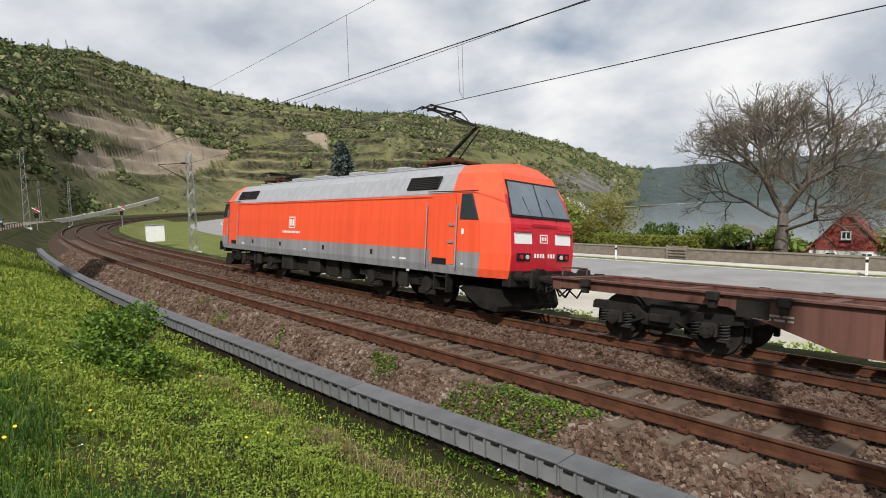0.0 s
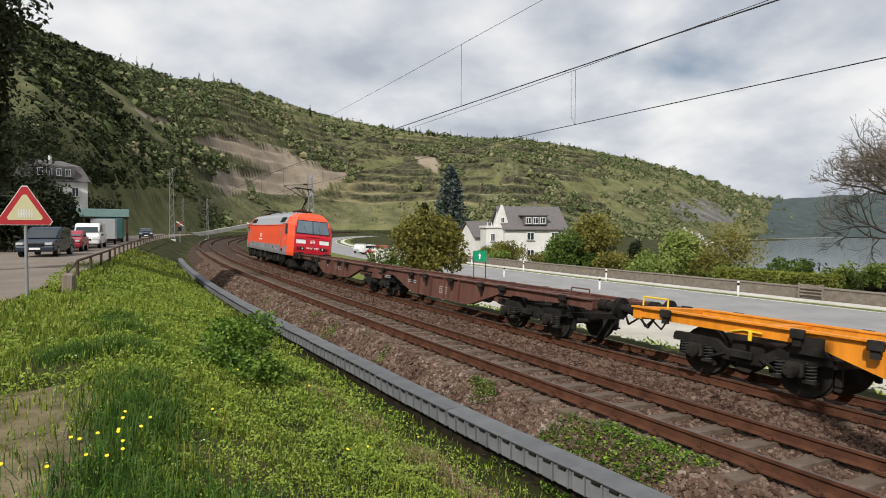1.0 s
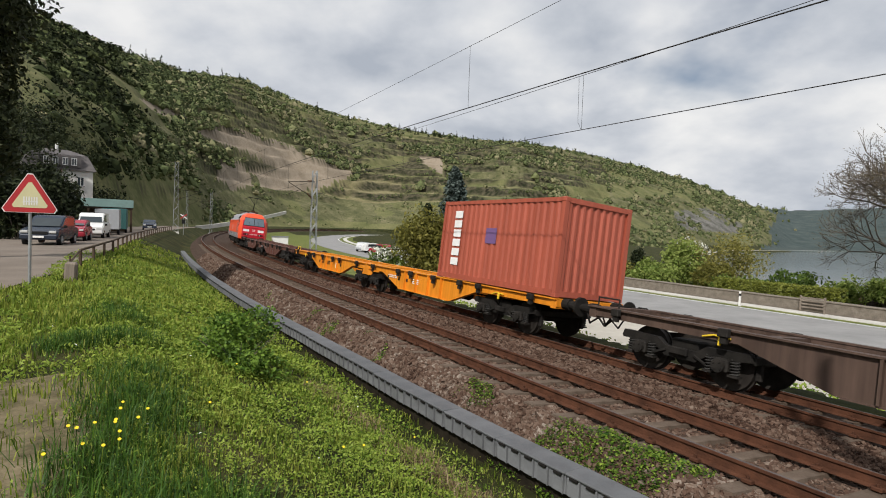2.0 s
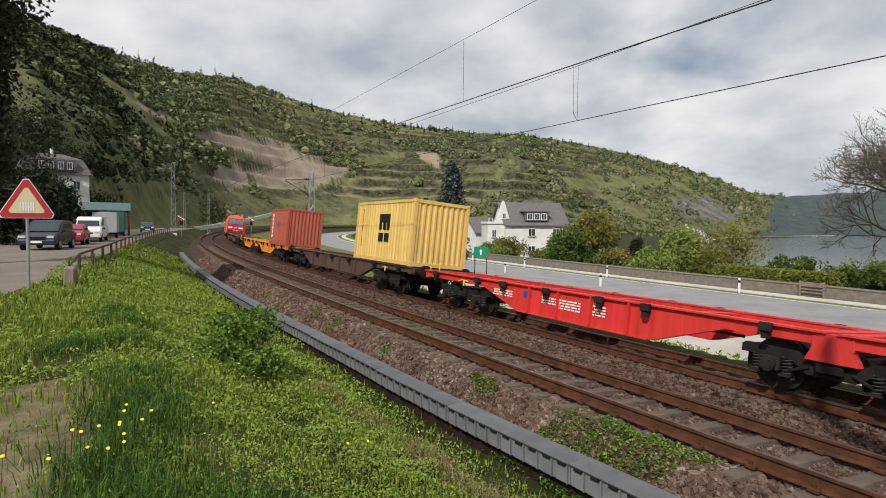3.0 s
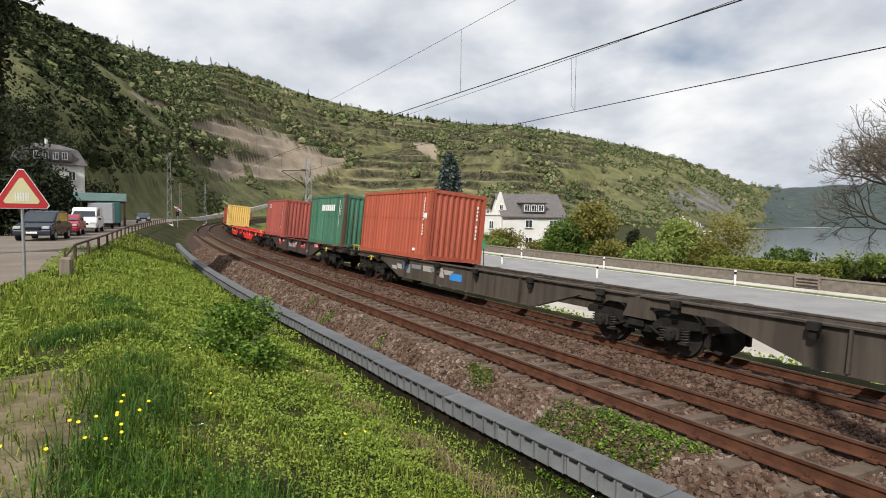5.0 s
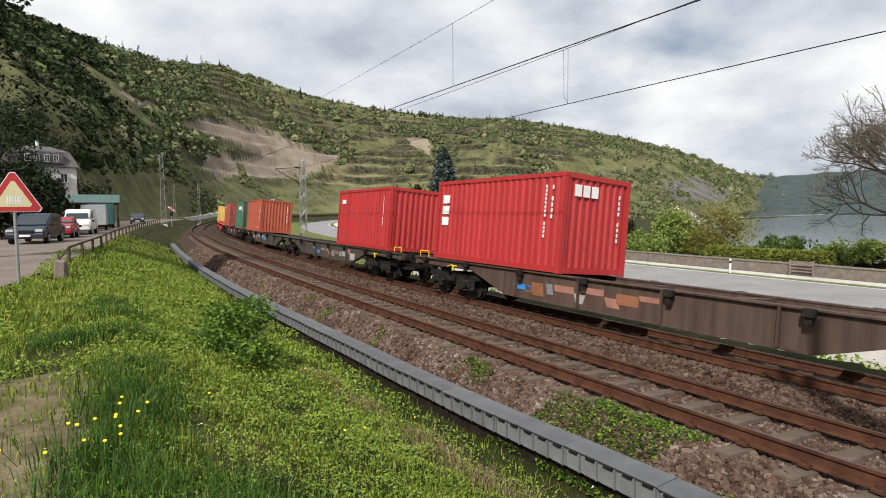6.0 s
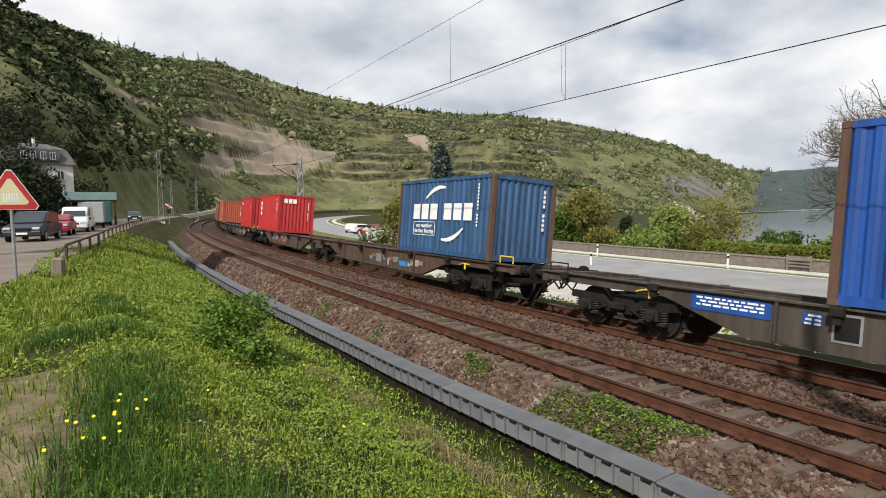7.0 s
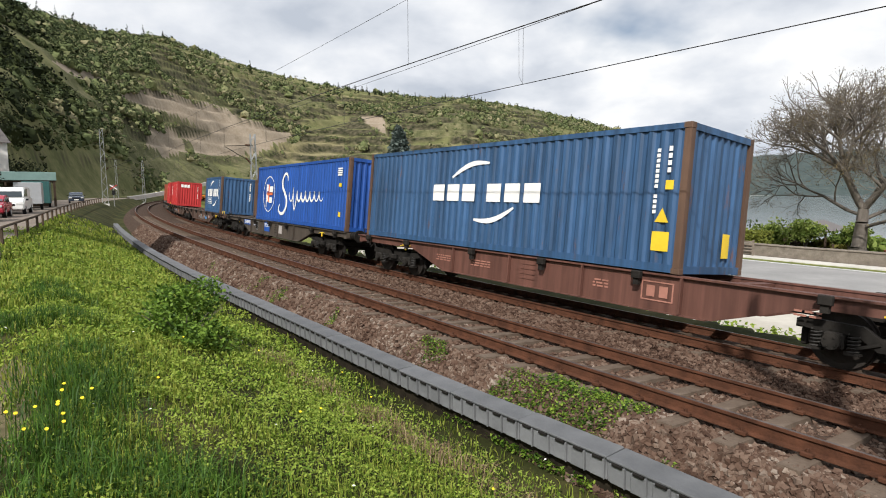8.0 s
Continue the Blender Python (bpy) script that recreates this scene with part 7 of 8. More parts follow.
def green_bush():
    th = empty("bramble_bush", "low dark green bramble bush beside the cable trough", "bush")
    rng = np.random.default_rng(31)
    x0, y0 = -3.35, 9.0
    z0 = gz(x0, y0)
    pts = np.concatenate([lumps((x0, y0, z0 + 0.35), (0.8, 0.9, 0.6), 4600, 14, rng), lumps((x0 + 0.55, y0 - 0.5, z0 + 0.2), (0.5, 0.6, 0.35), 900, 6, rng)])
    part("foliage", quads("foliage", pts, 0.045, M["bramble"], 0.8, 0.2, rng), None, th)
    bm = bmesh.new()
    for i in range(12):
        a = i * 0.52
        tube(bm, (x0, y0, z0 - 0.05), (x0 + 0.6 * math.cos(a), y0 + 0.7 * math.sin(a), z0 + 0.5), 0.012, 0.005, n=5)
    part("stem", bm, M["bark"], th)


green_bush()


def stones(name, label, n, s0, s1, l0, l1, top, size, seed, mat):
    """Broken stones lying on the bed, as one mesh."""
    rng = np.random.default_rng(seed)
    base = np.array([(-1, -1, -1), (1, -1, -1), (1, 1, -1), (-1, 1, -1), (-1, -1, 1), (1, -1, 1), (1, 1, 1), (-1, 1, 1)], float) * 0.5
    quad = np.array([(0, 3, 2, 1), (4, 5, 6, 7), (0, 1, 5, 4), (1, 2, 6, 5), (2, 3, 7, 6), (3, 0, 4, 7)])
    s, lat, x, y = bank_points(n, rng, s0, s1, l0, l1)
    keep = rng.uniform(0, 1, n) < np.clip(8 / (np.hypot(x, y) + 0.1), 0.06, 1) ** 1.2
    s, lat, x, y = s[keep], lat[keep], x[keep], y[keep]
    z = top(lat) + rng.uniform(-0.012, 0.018, len(x))
    k = len(x)
    r = np.hypot(x, y)
    sz = size * rng.uniform(0.6, 1.35, (k, 1)) * np.clip(r / 10, 1, 1.5)[:, None]
    V = base[None] * (1 + rng.uniform(-0.42, 0.32, (k, 8, 3))) * (sz * rng.uniform(0.65, 1.3, (k, 3)))[:, None, :]
    q = rng.normal(size=(k, 4))
    q /= np.linalg.norm(q, axis=1)[:, None]
    w, a, b, c = q.T
    R = np.stack([1 - 2 * (b * b + c * c), 2 * (a * b - c * w), 2 * (a * c + b * w), 2 * (a * b + c * w), 1 - 2 * (a * a + c * c), 2 * (b * c - a * w), 2 * (a * c - b * w), 2 * (b * c + a * w), 1 - 2 * (a * a + b * b)], -1).reshape(k, 3, 3)
    V = np.einsum("kij,kvj->kvi", R, V) + np.stack([x, y, z], -1)[:, None, :]
    F = (quad[None] + (np.arange(k) * 8)[:, None, None]).reshape(-1)
    me = bpy.data.meshes.new(name)
    me.vertices.add(k * 8)
    me.vertices.foreach_set("co", V.ravel())
    me.loops.add(len(F))
    me.loops.foreach_set("vertex_index", F)
    me.polygons.add(len(F) // 4)
    me.polygons.foreach_set("loop_start", np.arange(0, len(F), 4))
    me.polygons.foreach_set("loop_total", np.full(len(F) // 4, 4))
    me.polygons.foreach_set("use_smooth", np.zeros(len(F) // 4, bool))
    me.materials.append(mat)
    me.update(calc_edges=True)
    tagged(new(name, me), label, "ballast", kind="stuff")


BED = [(2.05, -0.80), (1.55, -0.33), (1.35, -0.16), (-1.35, -0.43), (-2.0, -0.50), (-2.7, -0.52), (-5.4, -0.80), (-6.0, -0.95), (-7.2, -1.4)][::-1]


def bed_top(lat):
    return np.interp(lat, [p[0] for p in BED], [p[1] for p in BED])


stones("ballast_stones", "loose crushed stones of the ballast shoulder", 80000, -12, 40, 0.86, 2.1, bed_top, 0.05, 41, M["stone"])
stones("ballast_stones", "loose crushed stones between the two tracks", 80000, -12, 45, -3.1, -0.85, bed_top, 0.05, 42, M["stone"])
stones("ballast_stones", "dusty crushed stones between the rails", 26000, -12, 30, -0.7, 0.7, lambda l: bed_top(l) - 0.012, 0.045, 43, M["stone"])


def ballast_weeds():
    rng = np.random.default_rng(51)
    s, lat, x, y = bank_points(90000, rng, -9, 14, 1.0, 2.2)
    d = wobble(x, y, 0.9, 12.3) + 0.7 * wobble(x, y, 0.3, 2.3) + np.exp(-(((s + 3.9) / 1.6) ** 2)) * 1.1 - np.abs(lat - 1.65) * 0.5 - 0.12
    keep = d > rng.uniform(0.22, 0.6, len(x))
    x, y, lat = x[keep], y[keep], lat[keep]
    z = bed_top(lat) + rng.uniform(0.02, 0.11, len(x))
    tagged(new("weeds", quads("weeds", np.stack([x, y, z], -1), 0.026, M["herb"], 0.9, 1.0, rng)), "green weeds growing on the ballast shoulder", "weeds", kind="stuff")
    s, lat, x, y = bank_points(6000, rng, -14, 25, -8.6, -7.0)
    keep = wobble(x, y, 1.6, 2.9) > -0.1
    x, y, lat = x[keep], y[keep], lat[keep]
    z = np.interp(lat, [-9.5, -6.8, -6.0], [-1.9, -0.95, -0.93]) + rng.uniform(0, 0.3, len(x))
    tagged(new("weeds", quads("weeds", np.stack([x, y, z], -1), 0.07, M["herb"], 0.9, 0.4, rng)), "leafy weeds on the far side of the tracks", "weeds", kind="stuff")


ballast_weeds()


# ================= catenary =================


def lattice_mast(name, x, y, z, h, w0, w1, label):
    th = empty(name, label, "catenary mast", "catenary masts")
    th.matrix_basis = pose(x, y, z, 0, 0, math.degrees(heading(60)) - 90)
    legs = [(sx, sy) for sx in (-1, 1) for sy in (-1, 1)]
    for sx, sy in legs:
        bm = bmesh.new()
        tube(bm, (sx * w0 / 2, sy * w0 / 2, -0.3), (sx * w1 / 2, sy * w1 / 2, h), 0.035, n=4)
        part("leg", bm, M["galv"], th)
    bm = bmesh.new()
    n = int(h / 0.8)
    for i in range(n):
        a, b = i / n, (i + 1) / n
        wa, wb = w0 + (w1 - w0) * a, w0 + (w1 - w0) * b
        for s in (-1, 1):
            f = 1 if i % 2 else -1
            tube(bm, (s * wa / 2, f * wa / 2, h * a), (s * wb / 2, -f * wb / 2, h * b), 0.025, n=4)
            tube(bm, (f * wa / 2, s * wa / 2, h * a), (-f * wb / 2, s * wb / 2, h * b), 0.025, n=4)
            tube(bm, (s * wa / 2, -wa / 2, h * a), (s * wa / 2, wa / 2, h * a), 0.02, n=4)
    part("bracing", bm, M["galv"], th)
    bm = bmesh.new()
    box(bm, -0.5, 0.5, -0.5, 0.5, -0.5, 0.15, 0.03)
    part("footing", bm, M["concrete"], th)
    return th


def arm(th, d, z, reach, top):
    """A cantilever with insulators, reaching d * reach along the mast's x."""
    bm = bmesh.new()
    tube(bm, (0, 0, z + 1.5), (d * reach, 0, z + 1.35), 0.03, n=6)
    tube(bm, (0, 0, z - 0.1), (d * reach, 0, z + 1.3), 0.03, n=6)
    tube(bm, (d * reach * 0.55, 0, z + 0.66), (d * (reach + 0.2), 0, z + 0.1), 0.02, n=6)
    part("cantilever", bm, M["steel_grime"], th)
    for zz in (z + 1.5, z - 0.1):
        bm = bmesh.new()
        k = 0.10 if zz < z else 0.0
        tube(bm, (d * 0.28, 0, zz), (d * 0.66, 0, zz + 4.4 * k), 0.045, n=8)
        for i in range(5):
            x = d * (0.3 + i * 0.08)
            tube(bm, (x, 0, zz + k * i), (x + 0.03, 0, zz + k * i), 0.09, n=8)
        part("insulator", bm, M["rail_rust"], th)


def masts():
    m = lattice_mast("catenary_mast", -42.6, 87.0, 0.4, 11.0, 0.75, 0.4, "tall grey lattice catenary mast beside the lane")
    arm(m, 1, 5.2, 3.6, 11)
    m = lattice_mast("catenary_mast", -12.7, 52.5, -1.4, 8.9, 0.6, 0.4, "grey lattice catenary mast beside the far track")
    arm(m, -1, 6.4, 2.4, 8.9)
    m = lattice_mast("catenary_mast", -52.0, 122.0, -0.4, 9.0, 0.5, 0.3, "slim distant catenary mast beside the tracks")
    arm(m, -1, 5.6, 2.4, 9)
    m = lattice_mast("catenary_mast", -62.0, 132.0, 0.2, 9.0, 0.5, 0.3, "slim distant catenary mast beside the lane")
    arm(m, 1, 5.6, 2.4, 9)


masts()


def wires():
    """Contact and messenger wires over both tracks, with droppers; supports are 56 m apart."""
    def sag(s):
        f = ((s - 43.0) / 56.0) % 1.0
        return 0.55 * (1 - 4 * f * (1 - f))
    def line(name, lat, z, r, label, drop=False):
        ss = np.arange(-90, 150, 2.0)
        segs = []
        for a, b in zip(ss, ss[1:]):
            za, zb = z + (sag(a) if drop else 0), z + (sag(b) if drop else 0)
            segs.append((on_line(a, lat, za), on_line(b, lat, zb), r, r))
        tagged(new(name, limb_mesh(name, segs, M["wire"], 5)), label, "overhead wire")
    line("contact_wire", -0.55, 5.42, 0.011, "dark contact wire above the near track")
    line("contact_wire", -4.55, 5.42, 0.011, "dark contact wire above the far track")
    line("messenger_wire", -0.55, 6.78, 0.005, "thin messenger wire above the near track", True)
    line("messenger_wire", -4.55, 6.84, 0.008, "thin messenger wire above the far track", True)
    for lat, z0, z1, off in ((-0.55, 5.42, 6.78, 2.6), (-4.55, 5.42, 6.84, 2.9)):
        for k in range(-4, 8):
            s = off + k * 11.5
            a, b = on_line(s, lat, z0), on_line(s, lat, z1 + sag(s))
            segs = [(a, b, 0.006, 0.006)]
            if lat < -4:
                c = on_line(s + 0.18, lat, z0)
                segs += [(a, c.lerp(b, 0.15), 0.005, 0.005), (c.lerp(b, 0.15), b + (c - a), 0.005, 0.005)]
            tagged(new("dropper", limb_mesh("dropper", segs, M["wire"], 4)), "thin dropper wire between the overhead wires", "overhead wire", "droppers")


wires()

# ================= riverside road: wall, posts, signs, houses =================
M["rubble"] = material("rubble_wall", [(0.25, (0.085, 0.07, 0.055)), (0.5, (0.17, 0.145, 0.115)), (0.8, (0.29, 0.25, 0.21))], scale=3.2, rough=0.95, bump=0.8, bump_scale=9, fine=0.5)
M["render_white"] = material("white_render", [(0.3, (0.60, 0.58, 0.53)), (0.7, (0.74, 0.72, 0.68))], scale=0.6, rough=0.9, bump=0.1, bump_scale=60)
M["slate"] = material("slate_roof", [(0.3, (0.085, 0.075, 0.072)), (0.7, (0.17, 0.155, 0.15))], scale=2.5, rough=0.75, bump=0.4, bump_scale=12, fine=0.5)
M["red_tile"] = material("red_roof", [(0.3, (0.19, 0.035, 0.03)), (0.7, (0.30, 0.065, 0.05))], scale=2.5, rough=0.8, bump=0.4, bump_scale=14, fine=0.5)
M["wood_dark"] = material("dark_wood", [(0.3, (0.045, 0.03, 0.02)), (0.7, (0.11, 0.08, 0.055))], scale=3, rough=0.85, bump=0.4, bump_scale=25, stretch=(1, 1, 0.2), spec=0.15)
M["wood_grey"] = material("weathered_wood", [(0.3, (0.12, 0.095, 0.075)), (0.7, (0.27, 0.225, 0.18))], scale=3, rough=0.9, bump=0.5, bump_scale=25, stretch=(1, 1, 0.2))
M["sign_green"] = material("sign_green", shades((0.0, 0.22, 0.11), 0.1), rough=0.4)
M["sign_red"] = material("sign_red", shades((0.45, 0.03, 0.035), 0.15), scale=2, rough=0.45)
M["sign_cream"] = material("sign_cream", shades((0.62, 0.57, 0.33), 0.08), scale=2, rough=0.5)
M["teal"] = material("teal_sheet", shades((0.03, 0.10, 0.095), 0.2), scale=2, rough=0.5)
M["balcony_teal"] = material("balcony_teal", shades((0.22, 0.33, 0.30), 0.1), scale=2, rough=0.6)


def rubble_wall():
    th = empty("garden_wall", "low grey-brown rubble stone wall along the riverside road", "wall", kind="structure")
    th2 = strip("wall_body", -60, 62, [(-30.98, -2.1), (-30.98, -1.2), (-31.42, -1.2), (-31.42, -2.9)], M["rubble"], step=3.0)
    part("wall_body", th2, None, th)
    # coping stones in a loop on one shared mesh
    bm = bmesh.new()
    box(bm, -0.58, 0.58, -0.27, 0.27, 0.0, 0.09, 0.02)
    me = mesh_of("coping_stone", bm, M["rubble"])
    for i in range(100):
        s = -40 + i * 1.19
        ob = part("coping_stone", me, None, th)
        ob.matrix_basis = Matrix.Translation(on_line(s, -31.2, -1.2 + 0.01 * math.sin(i * 5.1))) @ Matrix.Rotation(heading(s), 4, "Z")


rubble_wall()


def along(s, lat, z):
    return Matrix.Translation(on_line(s, lat, z)) @ Matrix.Rotation(heading(s), 4, "Z")


def road_things():
    # delineator posts
    for k, (s, lat) in enumerate(((26.0, -29.1), (38.5, -29.1), (50, -29.1), (13.5, -29.1), (-2, -29.1), (20.5, -23.2), (33, -23.2))):
        th = empty("marker_post", "white roadside marker post with a black band", "marker post", "marker posts")
        th.matrix_basis = along(s, lat, -1.93)
        bm = bmesh.new()
        box(bm, -0.06, 0.06, -0.055, 0.055, 0, 0.98, 0.015)
        part("post", bm, M["white"], th)
        bm = bmesh.new()
        box(bm, -0.063, 0.063, -0.058, 0.058, 0.68, 0.86, 0.012)
        part("band", bm, M["rubber"], th)
    # slatted gate in the wall
    th = empty("slatted_bench", "small pale slatted bench standing before the rubble wall", "bench")
    th.matrix_basis = along(9.6, -30.7, -1.88)
    for z in (0.25, 0.45, 0.65, 0.85):
        bm = bmesh.new()
        box(bm, -0.75, 0.75, -0.03, 0.03, z, z + 0.09, 0.01)
        part("slat", bm, M["wood_grey"], th)
    for x in (-0.7, 0.7):
        bm = bmesh.new()
        box(bm, x - 0.05, x + 0.05, -0.06, 0.03, 0, 1.0)
        part("post", bm, M["wood_grey"], th)
    # green direction board on two posts
    th = empty("road_sign", "green rectangular board on two dark posts beside the road", "road sign")
    th.matrix_basis = pose(2.75, 45.0, -1.95, 0, 0, -8)
    for x in (-0.48, 0.48):
        bm = bmesh.new()
        tube(bm, (x, 0, -0.2), (x, 0, 2.6), 0.035)
        part("post", bm, M["steel_grime"], th)
    bm = bmesh.new()
    box(bm, -0.55, 0.55, -0.05, -0.02, 1.75, 2.62, 0.01)
    part("board", bm, M["sign_green"], th)
    bm = bmesh.new()
    box(bm, -0.05, 0.05, -0.058, -0.05, 1.95, 2.4)
    box(bm, -0.1, 0.1, -0.058, -0.05, 2.2, 2.3)
    part("pictogram", bm, M["white"], th)


road_things()


def window(parent, m, w, h, name="window"):
    """A window with frame, pane and sill; m puts its middle on the wall, y outwards is -y."""
    wd = new(name)
    wd.parent = parent
    wd.matrix_basis = m
    bm = bmesh.new()
    for x0, x1, z0, z1 in ((-w / 2, w / 2, h / 2 - 0.08, h / 2), (-w / 2, w / 2, -h / 2, -h / 2 + 0.08), (-w / 2, -w / 2 + 0.08, -h / 2 + 0.08, h / 2 - 0.08), (w / 2 - 0.08, w / 2, -h / 2 + 0.08, h / 2 - 0.08), (-0.03, 0.03, -h / 2 + 0.08, h / 2 - 0.08)):
        box(bm, x0, x1, -0.05, 0.02, z0, z1)
    part("frame", bm, M["white"], wd)
    bm = bmesh.new()
    box(bm, -w / 2 + 0.08, w / 2 - 0.08, -0.02, 0.0, -h / 2 + 0.08, h / 2 - 0.08)
    part("pane", bm, M["glass"], wd)
    bm = bmesh.new()
    box(bm, -w / 2 - 0.08, w / 2 + 0.08, -0.14, -0.05, -h / 2 - 0.07, -h / 2)
    part("sill", bm, M["slate"], wd)


def gable_roof(bm, x0, x1, y0, y1, z0, z1, over=0.35, thick=0.16):
    """Two sloping slabs, ridge along x."""
    yc = (y0 + y1) / 2
    k = (z1 - z0) / ((y1 - y0) / 2)
    for s in (-1, 1):
        ye = yc + s * ((y1 - y0) / 2 + over)
        ze = z0 - k * over
        a = [(x0 - over, yc, z1), (x1 + over, yc, z1), (x1 + over, ye, ze), (x0 - over, ye, ze)]
        A = [bm.verts.new(v) for v in a]
        B = [bm.verts.new((v[0], v[1], v[2] + thick)) for v in a]
        for f in (A, B[::-1]):
            bm.faces.new(f)
        for i in range(4):
            bm.faces.new((A[i], B[i], B[(i + 1) % 4], A[(i + 1) % 4]))
    bmesh.ops.recalc_face_normals(bm, faces=bm.faces)


def gable_walls(bm, x0, x1, y0, y1, z0, z1, zr):
    """House walls with gables at both ends of the ridge along x."""
    pts = [(y0, z0), (y1, z0), (y1, z1), ((y0 + y1) / 2, zr), (y0, z1)]
    a = [bm.verts.new((x0, y, z)) for y, z in pts]
    b = [bm.verts.new((x1, y, z)) for y, z in pts]
    bm.faces.new(a)
    bm.faces.new(b[::-1])
    for i in range(5):
        bm.faces.new((a[i], b[i], b[(i + 1) % 5], a[(i + 1) % 5]))
    bmesh.ops.recalc_face_normals(bm, faces=bm.faces)


def white_house():
    th = empty("house", "white rendered house with dark slate roof and dormer", "house")
    th.matrix_basis = pose(12.6, 88.0, -3.2, 0, 0, 10)
    bm = bmesh.new()
    gable_walls(bm, -4.6, 5.0, -4.0, 4.0, 0, 5.6, 8.8)
    part("wall", bm, M["render_white"], th)
    bm = bmesh.new()
    gable_roof(bm, -4.6, 5.0, -4.0, 4.0, 5.7, 8.95)
    part("roof", bm, M["slate"], th)
    bm = bmesh.new()
    box(bm, -1.6, 2.0, -3.9, -1.0, 6.15, 7.55)
    part("dormer", bm, M["slate"], th)
    bm = bmesh.new()
    box(bm, -1.9, 2.3, -4.1, -0.9, 7.55, 7.72, 0.03)
    part("dormer_roof", bm, M["slate"], th)
    for x in (-0.9, 0.2, 1.3):
        window(th, pose(x, -3.93, 6.85), 0.85, 1.0)
    for z in (4.5, 1.9):
        for x in (-0.6, 3.2):
            window(th, pose(x, -4.03, z), 1.15, 1.2)
    # stair tower with a steep white gable at the near-left corner
    bm = bmesh.new()
    box(bm, -7.2, -4.62, -3.2, 0.6, 0, 5.7)
    part("wing", bm, M["render_white"], th)
    bm = bmesh.new()
    box(bm, -7.35, -4.62, -3.35, 0.7, 5.7, 6.05, 0.03)
    for x in (-7.1, -6.5, -5.9, -5.3):
        box(bm, x, x + 0.12, -3.3, -3.2, 6.05, 6.6)
    part("terrace_parapet", bm, M["render_white"], th)
    bm = bmesh.new()
    prism(bm, [(-5.9, 5.7), (-3.6, 5.7), (-4.7, 9.2)], -3.2, -2.0)
    part("front_gable", bm, M["render_white"], th)
    for z in (4.3, 1.9):
        window(th, pose(-6.2, -3.23, z), 0.7, 1.2)
    window(th, pose(-4.7, -3.23, 6.9), 0.6, 0.9)
    bm = bmesh.new()
    box(bm, 1.2, 1.8, 0.2, 0.8, 8.5, 9.9, 0.02)
    part("chimney", bm, M["rubble"], th)
    # second house behind the shrub
    th = empty("house", "small white house half hidden by shrubs", "house")
    th.matrix_basis = pose(6.0, 99.0, -3.2, 0, 0, 25)
    bm = bmesh.new()
    gable_walls(bm, -2.5, 2.5, -3, 3, 0, 4.2, 6.6)
    part("wall", bm, M["render_white"], th)
    bm = bmesh.new()
    gable_roof(bm, -2.5, 2.5, -3, 3, 4.3, 6.75)
    part("roof", bm, M["slate"], th)
    for x in (-1, 1):
        window(th, pose(x, -3.03, 2.9), 0.8, 1.1)
    # red-roofed cabin
    th = empty("cabin", "small white cabin with steep dark red roof by the river", "cabin")
    th.matrix_basis = pose(37.0, 35.2, -2.9, 0, 0, 40)
    bm = bmesh.new()
    gable_walls(bm, -2.4, 2.4, -2.2, 2.2, 0, 1.3, 3.9)
    part("wall", bm, M["render_white"], th)
    bm = bmesh.new()
    gable_roof(bm, -2.4, 2.4, -2.2, 2.2, 1.32, 3.95, 0.3, 0.12)
    part("roof", bm, M["red_tile"], th)
    bm = bmesh.new()
    prism(bm, [(-2.2, 1.25), (2.2, 1.25), (0, 3.8)], -0.02, 0.02)
    bm.transform(Matrix.Translation((-2.44, 0, 0)) @ Matrix.Rotation(math.pi / 2, 4, "Z"))
    part("gable_cladding", bm, M["red_tile"], th)
    for y in (-1.2, 0.9):
        window(th, Matrix.Translation((-2.44, y, 0.75)) @ Matrix.Rotation(-math.pi / 2, 4, "Z"), 0.7, 0.7)
    window(th, Matrix.Translation((-2.5, 0, 2.3)) @ Matrix.Rotation(-math.pi / 2, 4, "Z"), 0.6, 0.6)
    # dark open hut
    th = empty("garden_hut", "low dark wooden hut with a flat-pitched roof", "hut")
    th.matrix_basis = pose(40.5, 51.0, -3.8, 0, 0, 35)
    bm = bmesh.new()
    gable_roof(bm, -2.6, 2.6, -1.8, 1.8, 2.3, 3.0, 0.3, 0.1)
    part("roof", bm, M["slate"], th)
    for x in (-2.4, 0, 2.4):
        for y in (-1.7, 1.7):
            bm = bmesh.new()
            box(bm, x - 0.08, x + 0.08, y - 0.08, y + 0.08, 0, 2.3)
            part("post", bm, M["wood_dark"], th)
    bm = bmesh.new()
    box(bm, -2.4, 2.4, 1.6, 1.75, 0, 2.2)
    part("back_wall", bm, M["wood_dark"], th)


white_house()

# ================= lane on the left =================


